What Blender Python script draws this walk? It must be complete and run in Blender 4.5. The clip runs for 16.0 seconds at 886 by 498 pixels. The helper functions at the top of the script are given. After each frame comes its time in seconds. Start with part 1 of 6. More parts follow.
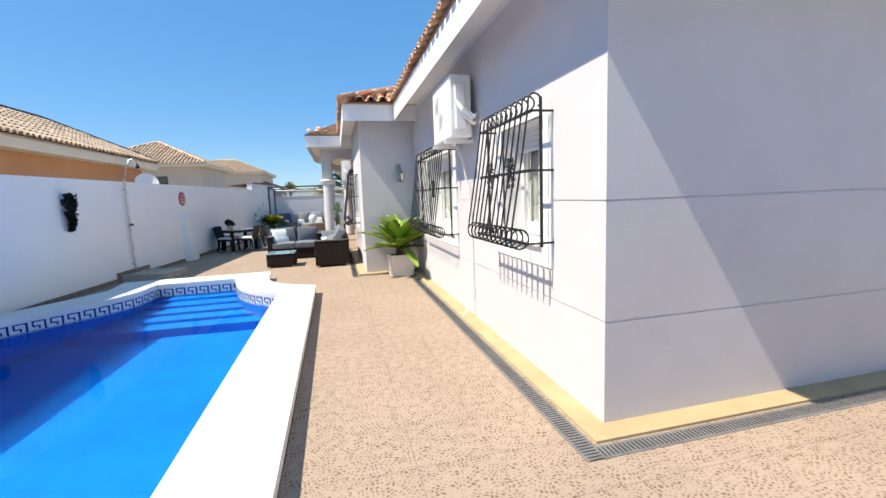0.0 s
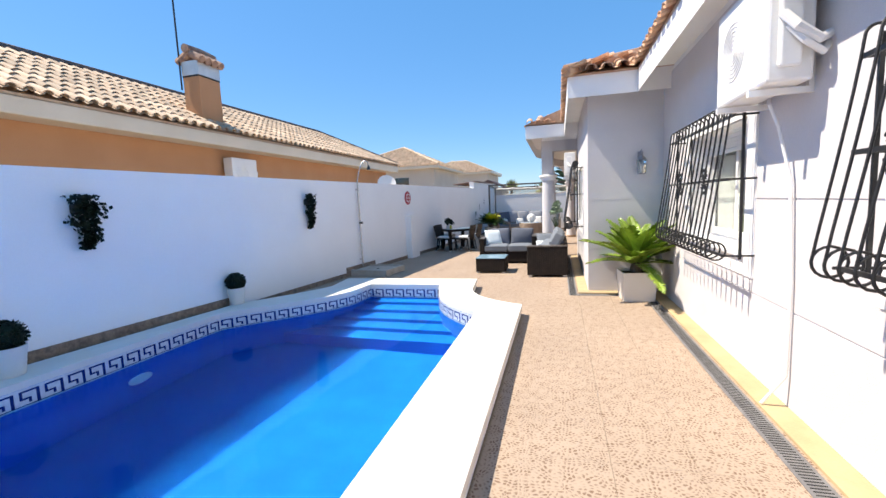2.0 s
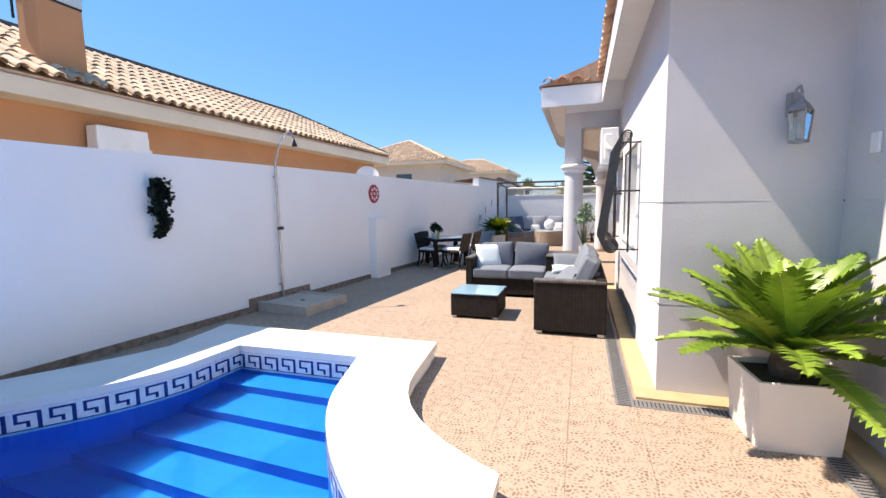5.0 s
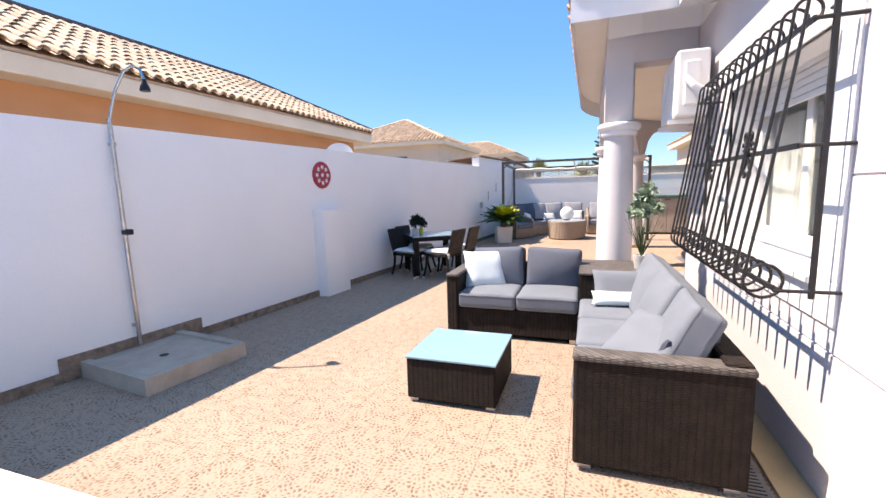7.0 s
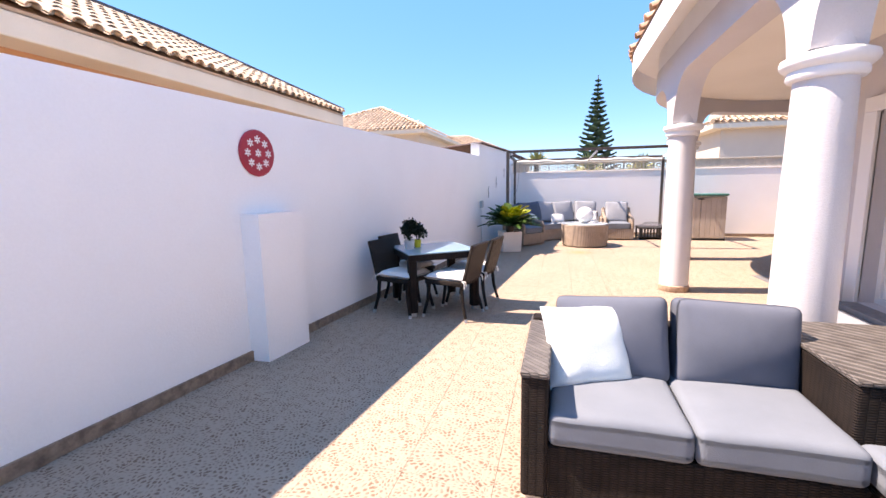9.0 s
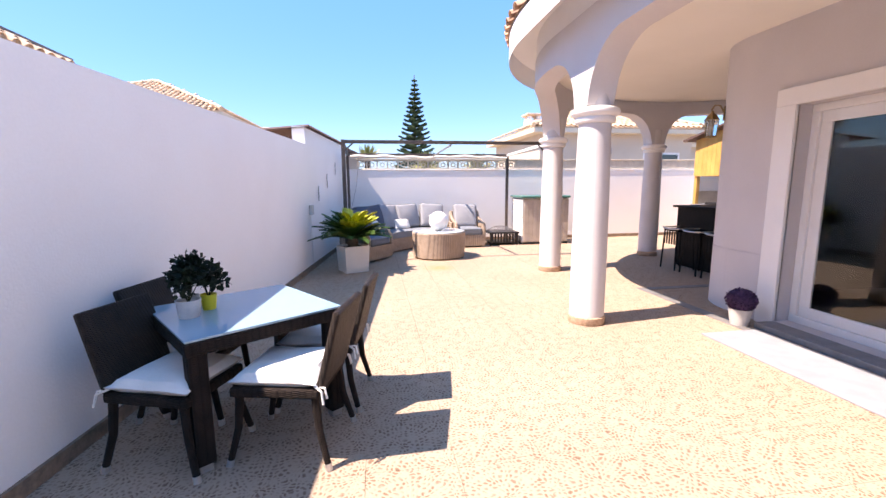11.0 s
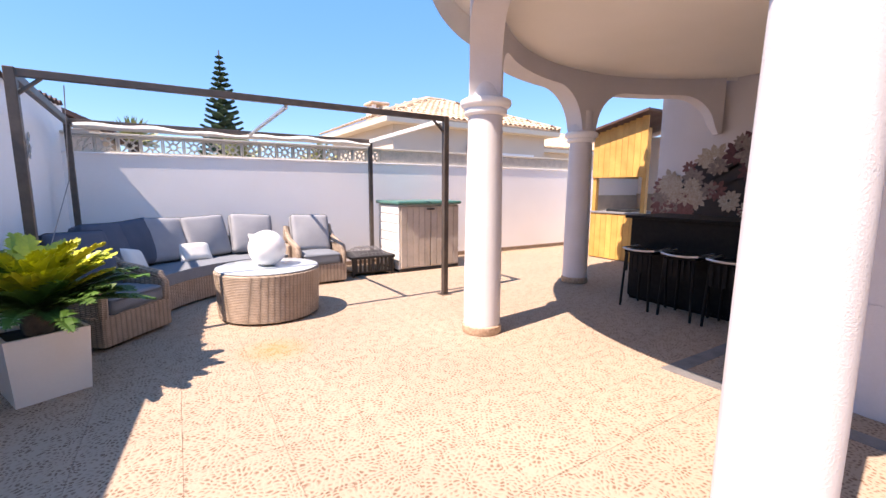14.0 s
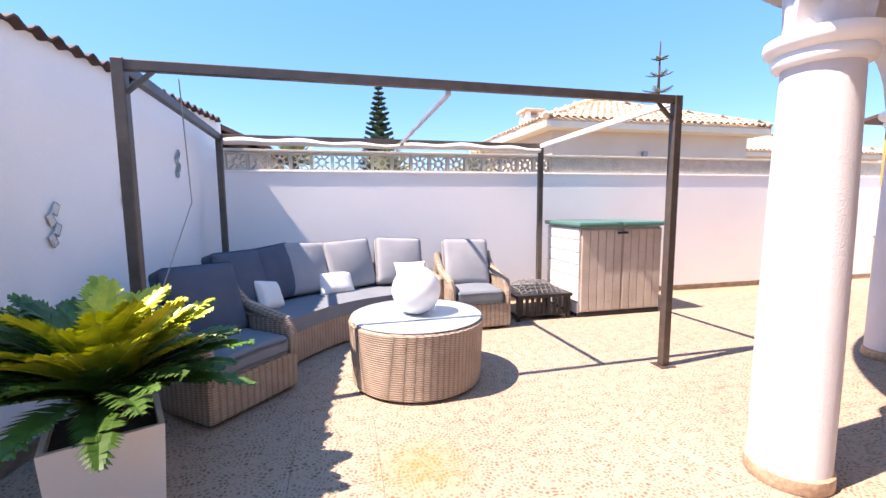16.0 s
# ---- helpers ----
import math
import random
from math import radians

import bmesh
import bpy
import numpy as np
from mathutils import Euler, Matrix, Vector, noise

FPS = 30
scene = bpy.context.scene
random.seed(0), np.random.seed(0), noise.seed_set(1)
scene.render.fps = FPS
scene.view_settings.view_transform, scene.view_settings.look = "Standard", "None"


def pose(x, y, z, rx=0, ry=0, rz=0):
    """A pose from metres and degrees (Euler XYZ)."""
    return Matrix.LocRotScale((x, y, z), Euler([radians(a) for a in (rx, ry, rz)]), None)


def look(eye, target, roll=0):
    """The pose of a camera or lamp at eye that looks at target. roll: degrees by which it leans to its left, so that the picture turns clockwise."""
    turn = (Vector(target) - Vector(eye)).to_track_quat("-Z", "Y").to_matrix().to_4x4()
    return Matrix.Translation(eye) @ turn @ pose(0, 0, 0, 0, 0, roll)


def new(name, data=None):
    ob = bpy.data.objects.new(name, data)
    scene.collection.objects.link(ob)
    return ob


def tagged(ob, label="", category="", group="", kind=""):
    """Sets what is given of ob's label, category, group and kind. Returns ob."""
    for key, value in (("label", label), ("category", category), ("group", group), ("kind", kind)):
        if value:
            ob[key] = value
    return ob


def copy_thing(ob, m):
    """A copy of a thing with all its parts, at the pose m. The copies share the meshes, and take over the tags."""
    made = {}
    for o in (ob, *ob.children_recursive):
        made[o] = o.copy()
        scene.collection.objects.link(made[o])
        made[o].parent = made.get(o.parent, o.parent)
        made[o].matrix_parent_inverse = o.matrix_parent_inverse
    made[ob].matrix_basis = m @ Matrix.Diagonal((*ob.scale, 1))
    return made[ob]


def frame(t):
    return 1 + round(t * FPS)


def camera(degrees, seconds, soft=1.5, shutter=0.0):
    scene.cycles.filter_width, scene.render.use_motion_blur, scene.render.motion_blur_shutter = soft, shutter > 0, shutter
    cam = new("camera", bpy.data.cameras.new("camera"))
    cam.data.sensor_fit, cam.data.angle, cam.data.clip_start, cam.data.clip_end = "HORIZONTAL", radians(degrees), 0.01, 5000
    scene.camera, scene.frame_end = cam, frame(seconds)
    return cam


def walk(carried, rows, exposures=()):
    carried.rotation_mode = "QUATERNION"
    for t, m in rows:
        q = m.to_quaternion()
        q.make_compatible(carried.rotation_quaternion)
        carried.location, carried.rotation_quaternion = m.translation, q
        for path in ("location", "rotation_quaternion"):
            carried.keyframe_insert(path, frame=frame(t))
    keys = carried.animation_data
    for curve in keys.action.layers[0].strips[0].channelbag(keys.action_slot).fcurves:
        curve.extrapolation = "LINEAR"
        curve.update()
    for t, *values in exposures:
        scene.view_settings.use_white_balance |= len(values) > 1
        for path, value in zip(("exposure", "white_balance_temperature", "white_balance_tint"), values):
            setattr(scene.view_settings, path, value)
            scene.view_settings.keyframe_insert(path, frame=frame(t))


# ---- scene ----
cam = camera(92.5, 16.0)
PATH = [
    (0, (0.112, 0.085, 1.529), (0.585, 2.012, 1.279), -2.2),
    (0.5, (0.15, 0.376, 1.536), (0.192, 2.362, 1.301), -2.8),
    (1, (0.204, 0.763, 1.52), (-0.022, 2.738, 1.295), -3.1),
    (1.5, (0.246, 1.207, 1.528), (-0.185, 3.147, 1.304), -2.2),
    (2, (0.19, 1.675, 1.54), (-0.341, 3.59, 1.322), -2.5),
    (2.5, (0.177, 2.218, 1.539), (-0.386, 4.126, 1.329), -2.3),
    (3, (0.14, 2.832, 1.528), (-0.461, 4.731, 1.337), -1.7),
    (3.5, (0.127, 3.451, 1.506), (-0.494, 5.343, 1.321), -1.4),
    (4, (0.098, 4.072, 1.48), (-0.534, 5.961, 1.297), -0.9),
    (6.5, (-0.16, 7.285, 1.473), (-0.761, 9.174, 1.204), -1.2),
    (7, (-0.371, 7.972, 1.442), (-1.023, 9.843, 1.17), -1.6),
    (7.5, (-0.704, 8.537, 1.474), (-1.38, 10.397, 1.187), -1.2),
    (8, (-0.954, 9.07, 1.492), (-1.64, 10.926, 1.202), -1.1),
    (8.2, (-1.072, 9.303, 1.46), (-1.763, 11.158, 1.176), -1.3),
    (10.3, (-2.03, 11.535, 1.392), (-2.052, 13.511, 1.082), -0.8),
    (10.5, (-2.032, 11.784, 1.403), (-1.99, 13.76, 1.094), -1.1),
    (11, (-2.213, 12.31, 1.419), (-1.903, 14.263, 1.117), -0.4),
    (11.5, (-2.286, 12.854, 1.4), (-1.863, 14.786, 1.103), -0.1),
    (12, (-2.279, 13.424, 1.404), (-1.611, 15.287, 1.116), 0.8),
    (12.5, (-2.185, 14.002, 1.391), (-1.355, 15.799, 1.105), 0.0),
    (13, (-2.04, 14.594, 1.378), (-1.146, 16.359, 1.088), -0.0),
    (13.5, (-1.908, 15.184, 1.383), (-0.928, 16.903, 1.087), 0.2),
    (14, (-1.774, 15.745, 1.354), (-0.725, 17.423, 1.068), 0.3),
    (14.5, (-1.656, 16.26, 1.358), (-0.562, 17.91, 1.073), 0.4),
    (15, (-1.591, 16.68, 1.383), (-0.832, 18.51, 1.106), -0.6),
    (15.5, (-1.592, 17.039, 1.381), (-1.16, 18.976, 1.136), -0.9),
    (16, (-1.538, 17.308, 1.387), (-1.079, 19.242, 1.168), -0.4),
]
walk(cam, [(t, look(eye, target, roll)) for t, eye, target, roll in PATH],
     [(0, 1.26, 6950, 8), (1, 1.34, 6950, 10), (3, 1.44, 7000, 12), (5, 1.54, 7100, 15), (6.5, 1.60, 7200, 18), (8, 1.95, 7350, 22), (11, 2.08, 7350, 26), (13, 1.99, 7300, 25), (14, 1.88, 7300, 25), (16, 2.06, 7200, 25)])

# ---- world, sun, exposure ----
SUN = Vector((-0.99, -0.13, 1.51)).normalized()
sun_data = bpy.data.lights.new("sun", "SUN")
sun_data.energy, sun_data.angle, sun_data.color = 3.1, radians(0.5), (1.0, 0.93, 0.82)
sun = new("sun", sun_data)
sun.matrix_world = look(SUN * 60, (0, 0, 0))
world = bpy.data.worlds.new("sky")
scene.world = world
world.use_nodes = True
wn = world.node_tree
sky = wn.nodes.new("ShaderNodeTexSky")
sky.sky_type, sky.sun_disc = "NISHITA", False
sky.sun_elevation, sky.sun_rotation = math.asin(SUN.z), math.atan2(SUN.x, SUN.y)
sky.air_density, sky.dust_density, sky.ozone_density = 1.0, 0.1, 4.0
wn.nodes["Background"].inputs["Strength"].default_value = 0.13
vivid = wn.nodes.new("ShaderNodeHueSaturation")
vivid.inputs["Saturation"].default_value, vivid.inputs["Hue"].default_value = 1.15, 0.507
wn.links.new(sky.outputs["Color"], vivid.inputs["Color"])
even = wn.nodes.new("ShaderNodeMix")
even.data_type = "RGBA"
even.inputs["Factor"].default_value, even.inputs[7].default_value = 0.72, (0.22, 1.0, 2.2, 1)
wn.links.new(vivid.outputs["Color"], even.inputs[6])
wn.links.new(even.outputs[2], wn.nodes["Background"].inputs["Color"])


# ---- materials ----
def mat(name, c1, c2=None, rough=0.6, metal=0.0, scale=3.0, fine=60.0, amount=0.12, bump=0.0, bscale=90.0, rnd=0.0, spec=0.5, island=0.0, sheen=0.0):
    m = bpy.data.materials.new(name)
    m.use_nodes = True
    t = m.node_tree
    b = t.nodes["Principled BSDF"]
    b.inputs["Roughness"].default_value, b.inputs["Metallic"].default_value = rough, metal
    b.inputs["Specular IOR Level"].default_value = spec
    if sheen:
        b.inputs["Sheen Weight"].default_value = sheen
    g = t.nodes.new("ShaderNodeNewGeometry")
    n1, n2 = t.nodes.new("ShaderNodeTexNoise"), t.nodes.new("ShaderNodeTexNoise")
    for n, s in ((n1, scale), (n2, fine)):
        n.inputs["Scale"].default_value, n.inputs["Detail"].default_value = s, 4.0
        t.links.new(g.outputs["Position"], n.inputs["Vector"])
    c2 = c2 or tuple(v * 0.82 for v in c1)
    ramp = t.nodes.new("ShaderNodeValToRGB")
    ramp.color_ramp.elements[0].position, ramp.color_ramp.elements[1].position = 0.35, 0.68
    ramp.color_ramp.elements[0].color, ramp.color_ramp.elements[1].color = (*c1, 1), (*c2, 1)
    t.links.new(n1.outputs["Fac"], ramp.inputs["Fac"])
    hsv = t.nodes.new("ShaderNodeHueSaturation")
    vmap = t.nodes.new("ShaderNodeMapRange")
    vmap.inputs["To Min"].default_value, vmap.inputs["To Max"].default_value = 1 - amount, 1 + amount
    t.links.new(n2.outputs["Fac"], vmap.inputs["Value"])
    val = vmap.outputs["Result"]
    for node, amt, out in ((("ShaderNodeObjectInfo"), rnd, "Random"), (("ShaderNodeNewGeometry"), island, "Random Per Island")):
        if amt:
            o, mr, mul = t.nodes.new(node), t.nodes.new("ShaderNodeMapRange"), t.nodes.new("ShaderNodeMath")
            mr.inputs["To Min"].default_value, mr.inputs["To Max"].default_value = 1 - amt, 1 + amt
            mul.operation = "MULTIPLY"
            t.links.new(o.outputs[out], mr.inputs["Value"])
            t.links.new(val, mul.inputs[0])
            t.links.new(mr.outputs["Result"], mul.inputs[1])
            val = mul.outputs["Value"]
    t.links.new(val, hsv.inputs["Value"])
    t.links.new(ramp.outputs["Color"], hsv.inputs["Color"])
    t.links.new(hsv.outputs["Color"], b.inputs["Base Color"])
    if bump:
        n3, bp = t.nodes.new("ShaderNodeTexNoise"), t.nodes.new("ShaderNodeBump")
        n3.inputs["Scale"].default_value, n3.inputs["Detail"].default_value = bscale, 3.0
        bp.inputs["Strength"].default_value, bp.inputs["Distance"].default_value = bump, 0.01
        t.links.new(g.outputs["Position"], n3.inputs["Vector"])
        t.links.new(n3.outputs["Fac"], bp.inputs["Height"])
        t.links.new(bp.outputs["Normal"], b.inputs["Normal"])
    return m


def glass(name, tint, rough=0.02, ior=1.45):
    m = bpy.data.materials.new(name)
    m.use_nodes = True
    b = m.node_tree.nodes["Principled BSDF"]
    b.inputs["Base Color"].default_value = (*tint, 1)
    b.inputs["Roughness"].default_value, b.inputs["IOR"].default_value = rough, ior
    b.inputs["Transmission Weight"].default_value = 1.0
    return m


WHITE_WALL = mat("white_wall", (0.92, 0.91, 0.90), (0.89, 0.88, 0.87), 0.85, scale=1.2, amount=0.03, bump=0.25, bscale=70)
GREY_WALL = mat("lavender_grey_render", (0.635, 0.61, 0.62), (0.595, 0.57, 0.58), 0.85, scale=1.5, amount=0.04, bump=0.3, bscale=120)
WHITE_PAINT = mat("white_paint", (0.87, 0.86, 0.85), (0.83, 0.82, 0.81), 0.6, scale=2, amount=0.03, bump=0.1)
SOFFIT = mat("porch_ceiling_paint", (0.84, 0.81, 0.75), (0.80, 0.77, 0.71), 0.8, scale=1.2, amount=0.02)
COPING = mat("white_coping", (0.74, 0.71, 0.66), (0.69, 0.655, 0.60), 0.7, scale=2.5, amount=0.05, bump=0.25, bscale=60)
YELLOW = mat("yellow_skirting", (0.50, 0.375, 0.21), (0.43, 0.32, 0.175), 0.7, scale=4, amount=0.08, bump=0.2)
STONE = mat("brown_skirting_stone", (0.30, 0.22, 0.16), (0.16, 0.11, 0.08), 0.7, scale=14, amount=0.3, bump=0.4, bscale=40)
COLBASE = mat("speckled_column_base", (0.52, 0.38, 0.27), (0.36, 0.24, 0.16), 0.6, scale=40, amount=0.2, bump=0.2)
DRAIN = mat("grey_drain", (0.19, 0.185, 0.185), (0.14, 0.135, 0.135), 0.6, scale=8, amount=0.15, bump=0.3)
DARK = mat("dark_gap", (0.03, 0.03, 0.03), None, 0.9)
TILE = mat("roof_tile", (0.62, 0.48, 0.34), (0.52, 0.36, 0.24), 0.8, scale=6, fine=50, amount=0.2, bump=0.3, rnd=0.25, island=0.25)
TILE_RED = mat("house_roof_tile", (0.50, 0.27, 0.16), (0.62, 0.42, 0.28), 0.8, scale=9, fine=50, amount=0.2, bump=0.3, rnd=0.3, island=0.3)
OCHRE = mat("ochre_render", (0.50, 0.26, 0.13), (0.46, 0.23, 0.11), 0.85, scale=1.5, amount=0.06, bump=0.4)
CREAM = mat("cream_render", (0.72, 0.64, 0.52), (0.66, 0.58, 0.46), 0.8, scale=1.0, amount=0.05, bump=0.2)
PALE = mat("pale_house_render", (0.62, 0.54, 0.45), (0.57, 0.49, 0.41), 0.85, scale=0.8, amount=0.05, bump=0.2)
EARTH = mat("dry_ground", (0.33, 0.27, 0.20), (0.26, 0.21, 0.15), 0.95, scale=0.6, amount=0.15, bump=0.4, bscale=20)
POOL = mat("blue_pool_mosaic", (0.0, 0.145, 0.53), (0.0, 0.12, 0.47), 0.6, scale=2.0, fine=90, amount=0.10, spec=0.05)
NAVY = mat("navy_tile", (0.012, 0.03, 0.16), None, 0.25, scale=9, fine=60, amount=0.3)
BANDWHITE = mat("white_glazed_tile", (0.72, 0.74, 0.76), None, 0.2, scale=20, amount=0.06)
IRON = mat("black_wrought_iron", (0.018, 0.018, 0.02), (0.03, 0.03, 0.032), 0.45, metal=0.3, scale=20, amount=0.2)
PVC = mat("white_plastic", (0.83, 0.82, 0.80), (0.78, 0.77, 0.75), 0.4, scale=2, amount=0.03)
WINGLASS = mat("dark_window_glass", (0.02, 0.025, 0.028), (0.03, 0.04, 0.04), 0.04, scale=0.7, amount=0.1, spec=0.8)
STEEL = mat("brushed_steel", (0.55, 0.55, 0.55), None, 0.25, metal=1.0, scale=30, amount=0.08)


# ---- mesh helpers ----
def box(bm, x0, x1, y0, y1, z0, z1, bevel=0.0, segs=2, m=None):
    geo = bmesh.ops.create_cube(bm, size=1.0)["verts"]
    for v in geo:
        v.co = Vector(((x0 + x1) / 2 + v.co.x * (x1 - x0), (y0 + y1) / 2 + v.co.y * (y1 - y0), (z0 + z1) / 2 + v.co.z * (z1 - z0)))
    if bevel:
        es = list({e for v in geo for e in v.link_edges})
        geo = list({v for f in bmesh.ops.bevel(bm, geom=es, offset=bevel, segments=segs, affect="EDGES", profile=0.5)["faces"] for v in f.verts})
    if m is not None:
        bmesh.ops.transform(bm, matrix=m, verts=geo)
    return geo


def tube(bm, pts, r, n=8, closed=False, taper=None):
    """A round bar along points."""
    pts = [Vector(p) for p in pts]
    k, rings, side = len(pts), [], None
    for i, p in enumerate(pts):
        a, b = pts[(i - 1) % k if closed else max(i - 1, 0)], pts[(i + 1) % k if closed else min(i + 1, k - 1)]
        d = (b - a).normalized() if (b - a).length > 1e-9 else Vector((0, 0, 1))
        if side is None:
            side = d.orthogonal().normalized()
        side = (side - d * side.dot(d))
        side = side.normalized() if side.length > 1e-6 else d.orthogonal().normalized()
        up = d.cross(side)
        rr = r if taper is None else r + (taper - r) * i / (k - 1)
        rings.append([bm.verts.new(p + (side * math.cos(2 * math.pi * j / n) + up * math.sin(2 * math.pi * j / n)) * rr) for j in range(n)])
    for i in range(k if closed else k - 1):
        a, b = rings[i], rings[(i + 1) % k]
        for j in range(n):
            bm.faces.new((a[j], a[(j + 1) % n], b[(j + 1) % n], b[j]))
    if not closed:
        bm.faces.new(rings[0][::-1])
        bm.faces.new(rings[-1])


def lathe(bm, profile, n=32, centre=(0, 0, 0), caps=True):
    """Turns (radius, z) pairs, bottom to top, about a vertical axis."""
    c, rings = Vector(centre), []
    for r, z in profile:
        rings.append([bm.verts.new(c + Vector((r * math.cos(2 * math.pi * j / n), r * math.sin(2 * math.pi * j / n), z))) for j in range(n)])
    for a, b in zip(rings, rings[1:]):
        for j in range(n):
            bm.faces.new((a[j], a[(j + 1) % n], b[(j + 1) % n], b[j]))
    if caps:
        bm.faces.new(rings[0][::-1])
        bm.faces.new(rings[-1])


def prism(bm, outline, z0, z1, hole=None):
    """A flat slab from an outline (and a hole in it)."""
    loops = [outline] + ([hole] if hole else [])
    edges, rims = [], []
    for loop in loops:
        vs = [bm.verts.new((x, y, z1)) for x, y in loop]
        rims.append(vs)
        edges += [bm.edges.new((vs[i], vs[(i + 1) % len(vs)])) for i in range(len(vs))]
    faces = [g for g in bmesh.ops.triangle_fill(bm, edges=edges, use_beauty=True)["geom"] if isinstance(g, bmesh.types.BMFace)]
    for f in faces:
        if f.normal.z < 0:
            f.normal_flip()
    for vs in rims:
        low = [bm.verts.new((v.co.x, v.co.y, z0)) for v in vs]
        for i in range(len(vs)):
            j = (i + 1) % len(vs)
            bm.faces.new((vs[i], vs[j], low[j], low[i]))


def finish(name, bm, material, smooth=False, fix=True):
    if fix:
        bmesh.ops.recalc_face_normals(bm, faces=bm.faces[:])
    me = bpy.data.meshes.new(name)
    bm.to_mesh(me)
    bm.free()
    me.materials.append(material)
    if smooth:
        for p in me.polygons:
            p.use_smooth = True
        me.set_sharp_from_angle(angle=radians(40))
    return me


def part(name, bm, material, parent, label="", smooth=False, kind=""):
    ob = new(name, bm if isinstance(bm, bpy.types.Mesh) else finish(name, bm, material, smooth))
    ob.parent = parent
    return tagged(ob, label, kind=kind)


def solid(name, bm, material, label="", category="", group="", kind="", smooth=False, at=None):
    ob = new(name, finish(name, bm, material, smooth))
    if at is not None:
        ob.matrix_world = at
    return tagged(ob, label, category, group, kind)


def thing(name, label="", category="", group="", kind="", at=None):
    ob = new(name)
    ob.empty_display_size = 0.1
    if at is not None:
        ob.matrix_basis = at
    return tagged(ob, label, category, group, kind)


def B():
    return bmesh.new()


def boxed(*dims, bevel=0.0, segs=2, m=None):
    bm = B()
    box(bm, *dims, bevel=bevel, segs=segs, m=m)
    return bm


# ---- plan ----
HX, HB = 1.71, 0.63            # faces of the two house walls
HY0, HY1, HY2 = 2.37, 8.82, 13.2
GROOVES = (0.69, 1.46)
EAVE = 2.98
PC, PR = Vector((2.88, 16.93)), 2.98   # porch arc
BACK = 22.85


def bx(y):
    """The boundary wall's face."""
    return -4.0 + 0.108 * (y - 13.15)


# ---- ground and pool ----
bm = B()
prism(bm, [(-900, -900), (900, -900), (900, 900), (-900, 900)], -0.08, -0.06, hole=[(-4.7, -1.3), (-0.6, -1.3), (-0.6, 8.8), (-4.7, 8.8)])
solid("ground", bm, EARTH, "dry earth ground under the paved yard", kind="structure")


def bez(p0, p1, p2, p3, n):
    return [tuple((1 - t) ** 3 * a + 3 * (1 - t) ** 2 * t * b + 3 * (1 - t) * t * t * c + t ** 3 * d for a, b, c, d in zip(p0, p1, p2, p3)) for t in (i / n for i in range(n + 1))]


right_in = bez((-0.845, 6.83), (-1.18, 7.13), (-1.52, 7.45), (-1.66, 7.98), 10)
left_in = bez((-3.12, 7.95), (-3.3, 7.3), (-3.9, 6.95), (-4.33, 6.35), 10)
INNER = [(-0.845, -0.8)] + right_in + [(-1.80, 8.52), (-3.07, 8.49)] + left_in + [(-4.36, -0.8)]
right_out = bez((-0.305, 7.26), (-0.72, 7.46), (-1.14, 7.76), (-1.18, 8.35), 8)
left_out = bez((-3.72, 8.3), (-3.85, 7.95), (-4.1, 7.5), (bx(6.95) + 0.12, 6.95), 8)
OUTER = [(-0.25, -1.35)] + right_out + [(-1.25, 9.08), (-3.80, 9.06)] + left_out + [(bx(-1.35) + 0.16, -1.35)]
pool = thing("swimming_pool", "blue mosaic swimming pool with white coping and steps", "swimming pool", kind="structure")
bm = B()
prism(bm, OUTER, 0.085, 0.15, hole=INNER)
part("coping", bm, COPING, pool, "white rendered pool coping")
WATER = -0.065
bm = B()
for loop, z0, z1 in ((INNER, -1.25, 0.085),):
    top = [bm.verts.new((x, y, z1)) for x, y in loop]
    low = [bm.verts.new((x, y, z0)) for x, y in loop]
    for i in range(len(loop)):
        j = (i + 1) % len(loop)
        bm.faces.new((top[i], top[j], low[j], low[i]))
    bm.faces.new(low)
part("basin", bm, POOL, pool, "bright blue mosaic basin")
# outer face of the raised rim
bm = B()
inset = [(x + (0.02 if x < -2.4 else -0.02), y + (0.02 if y < 2 else -0.02)) for x, y in OUTER]
top = [bm.verts.new((x, y, 0.085)) for x, y in inset]
low = [bm.verts.new((x, y, -0.06)) for x, y in inset]
for i in range(len(inset)):
    j = (i + 1) % len(inset)
    bm.faces.new((top[i], top[j], low[j], low[i]))
part("rim", bm, WHITE_WALL, pool)
for i, (y, z) in enumerate(((8.25, -0.22), (7.9, -0.375), (7.57, -0.53), (7.27, -0.685), (6.97, -0.84))):
    x0, x1 = (-3.1, -1.72) if y > 8 else (-3.13, -1.64) if y > 7.8 else (-3.35, -1.5) if y > 7.4 else (-3.6, -1.25) if y > 7.1 else (-4.0, -0.98)
    st = part("pool_step", boxed(x0, x1, y, 8.50 if i == 0 else y + 0.36, -1.25, z), POOL, pool)
bm = B()
lathe(bm, [(0.14, 0.0), (0.14, 0.02), (0.12, 0.03), (0.115, 0.024), (0.03, 0.03)], 28)
bmesh.ops.transform(bm, matrix=Matrix.Translation((-4.348, 5.15, -0.67)) @ Euler((0, radians(90), 0)).to_matrix().to_4x4(), verts=bm.verts[:])
part("pool_lamp", bm, PVC, pool, "round white underwater lamp", True)
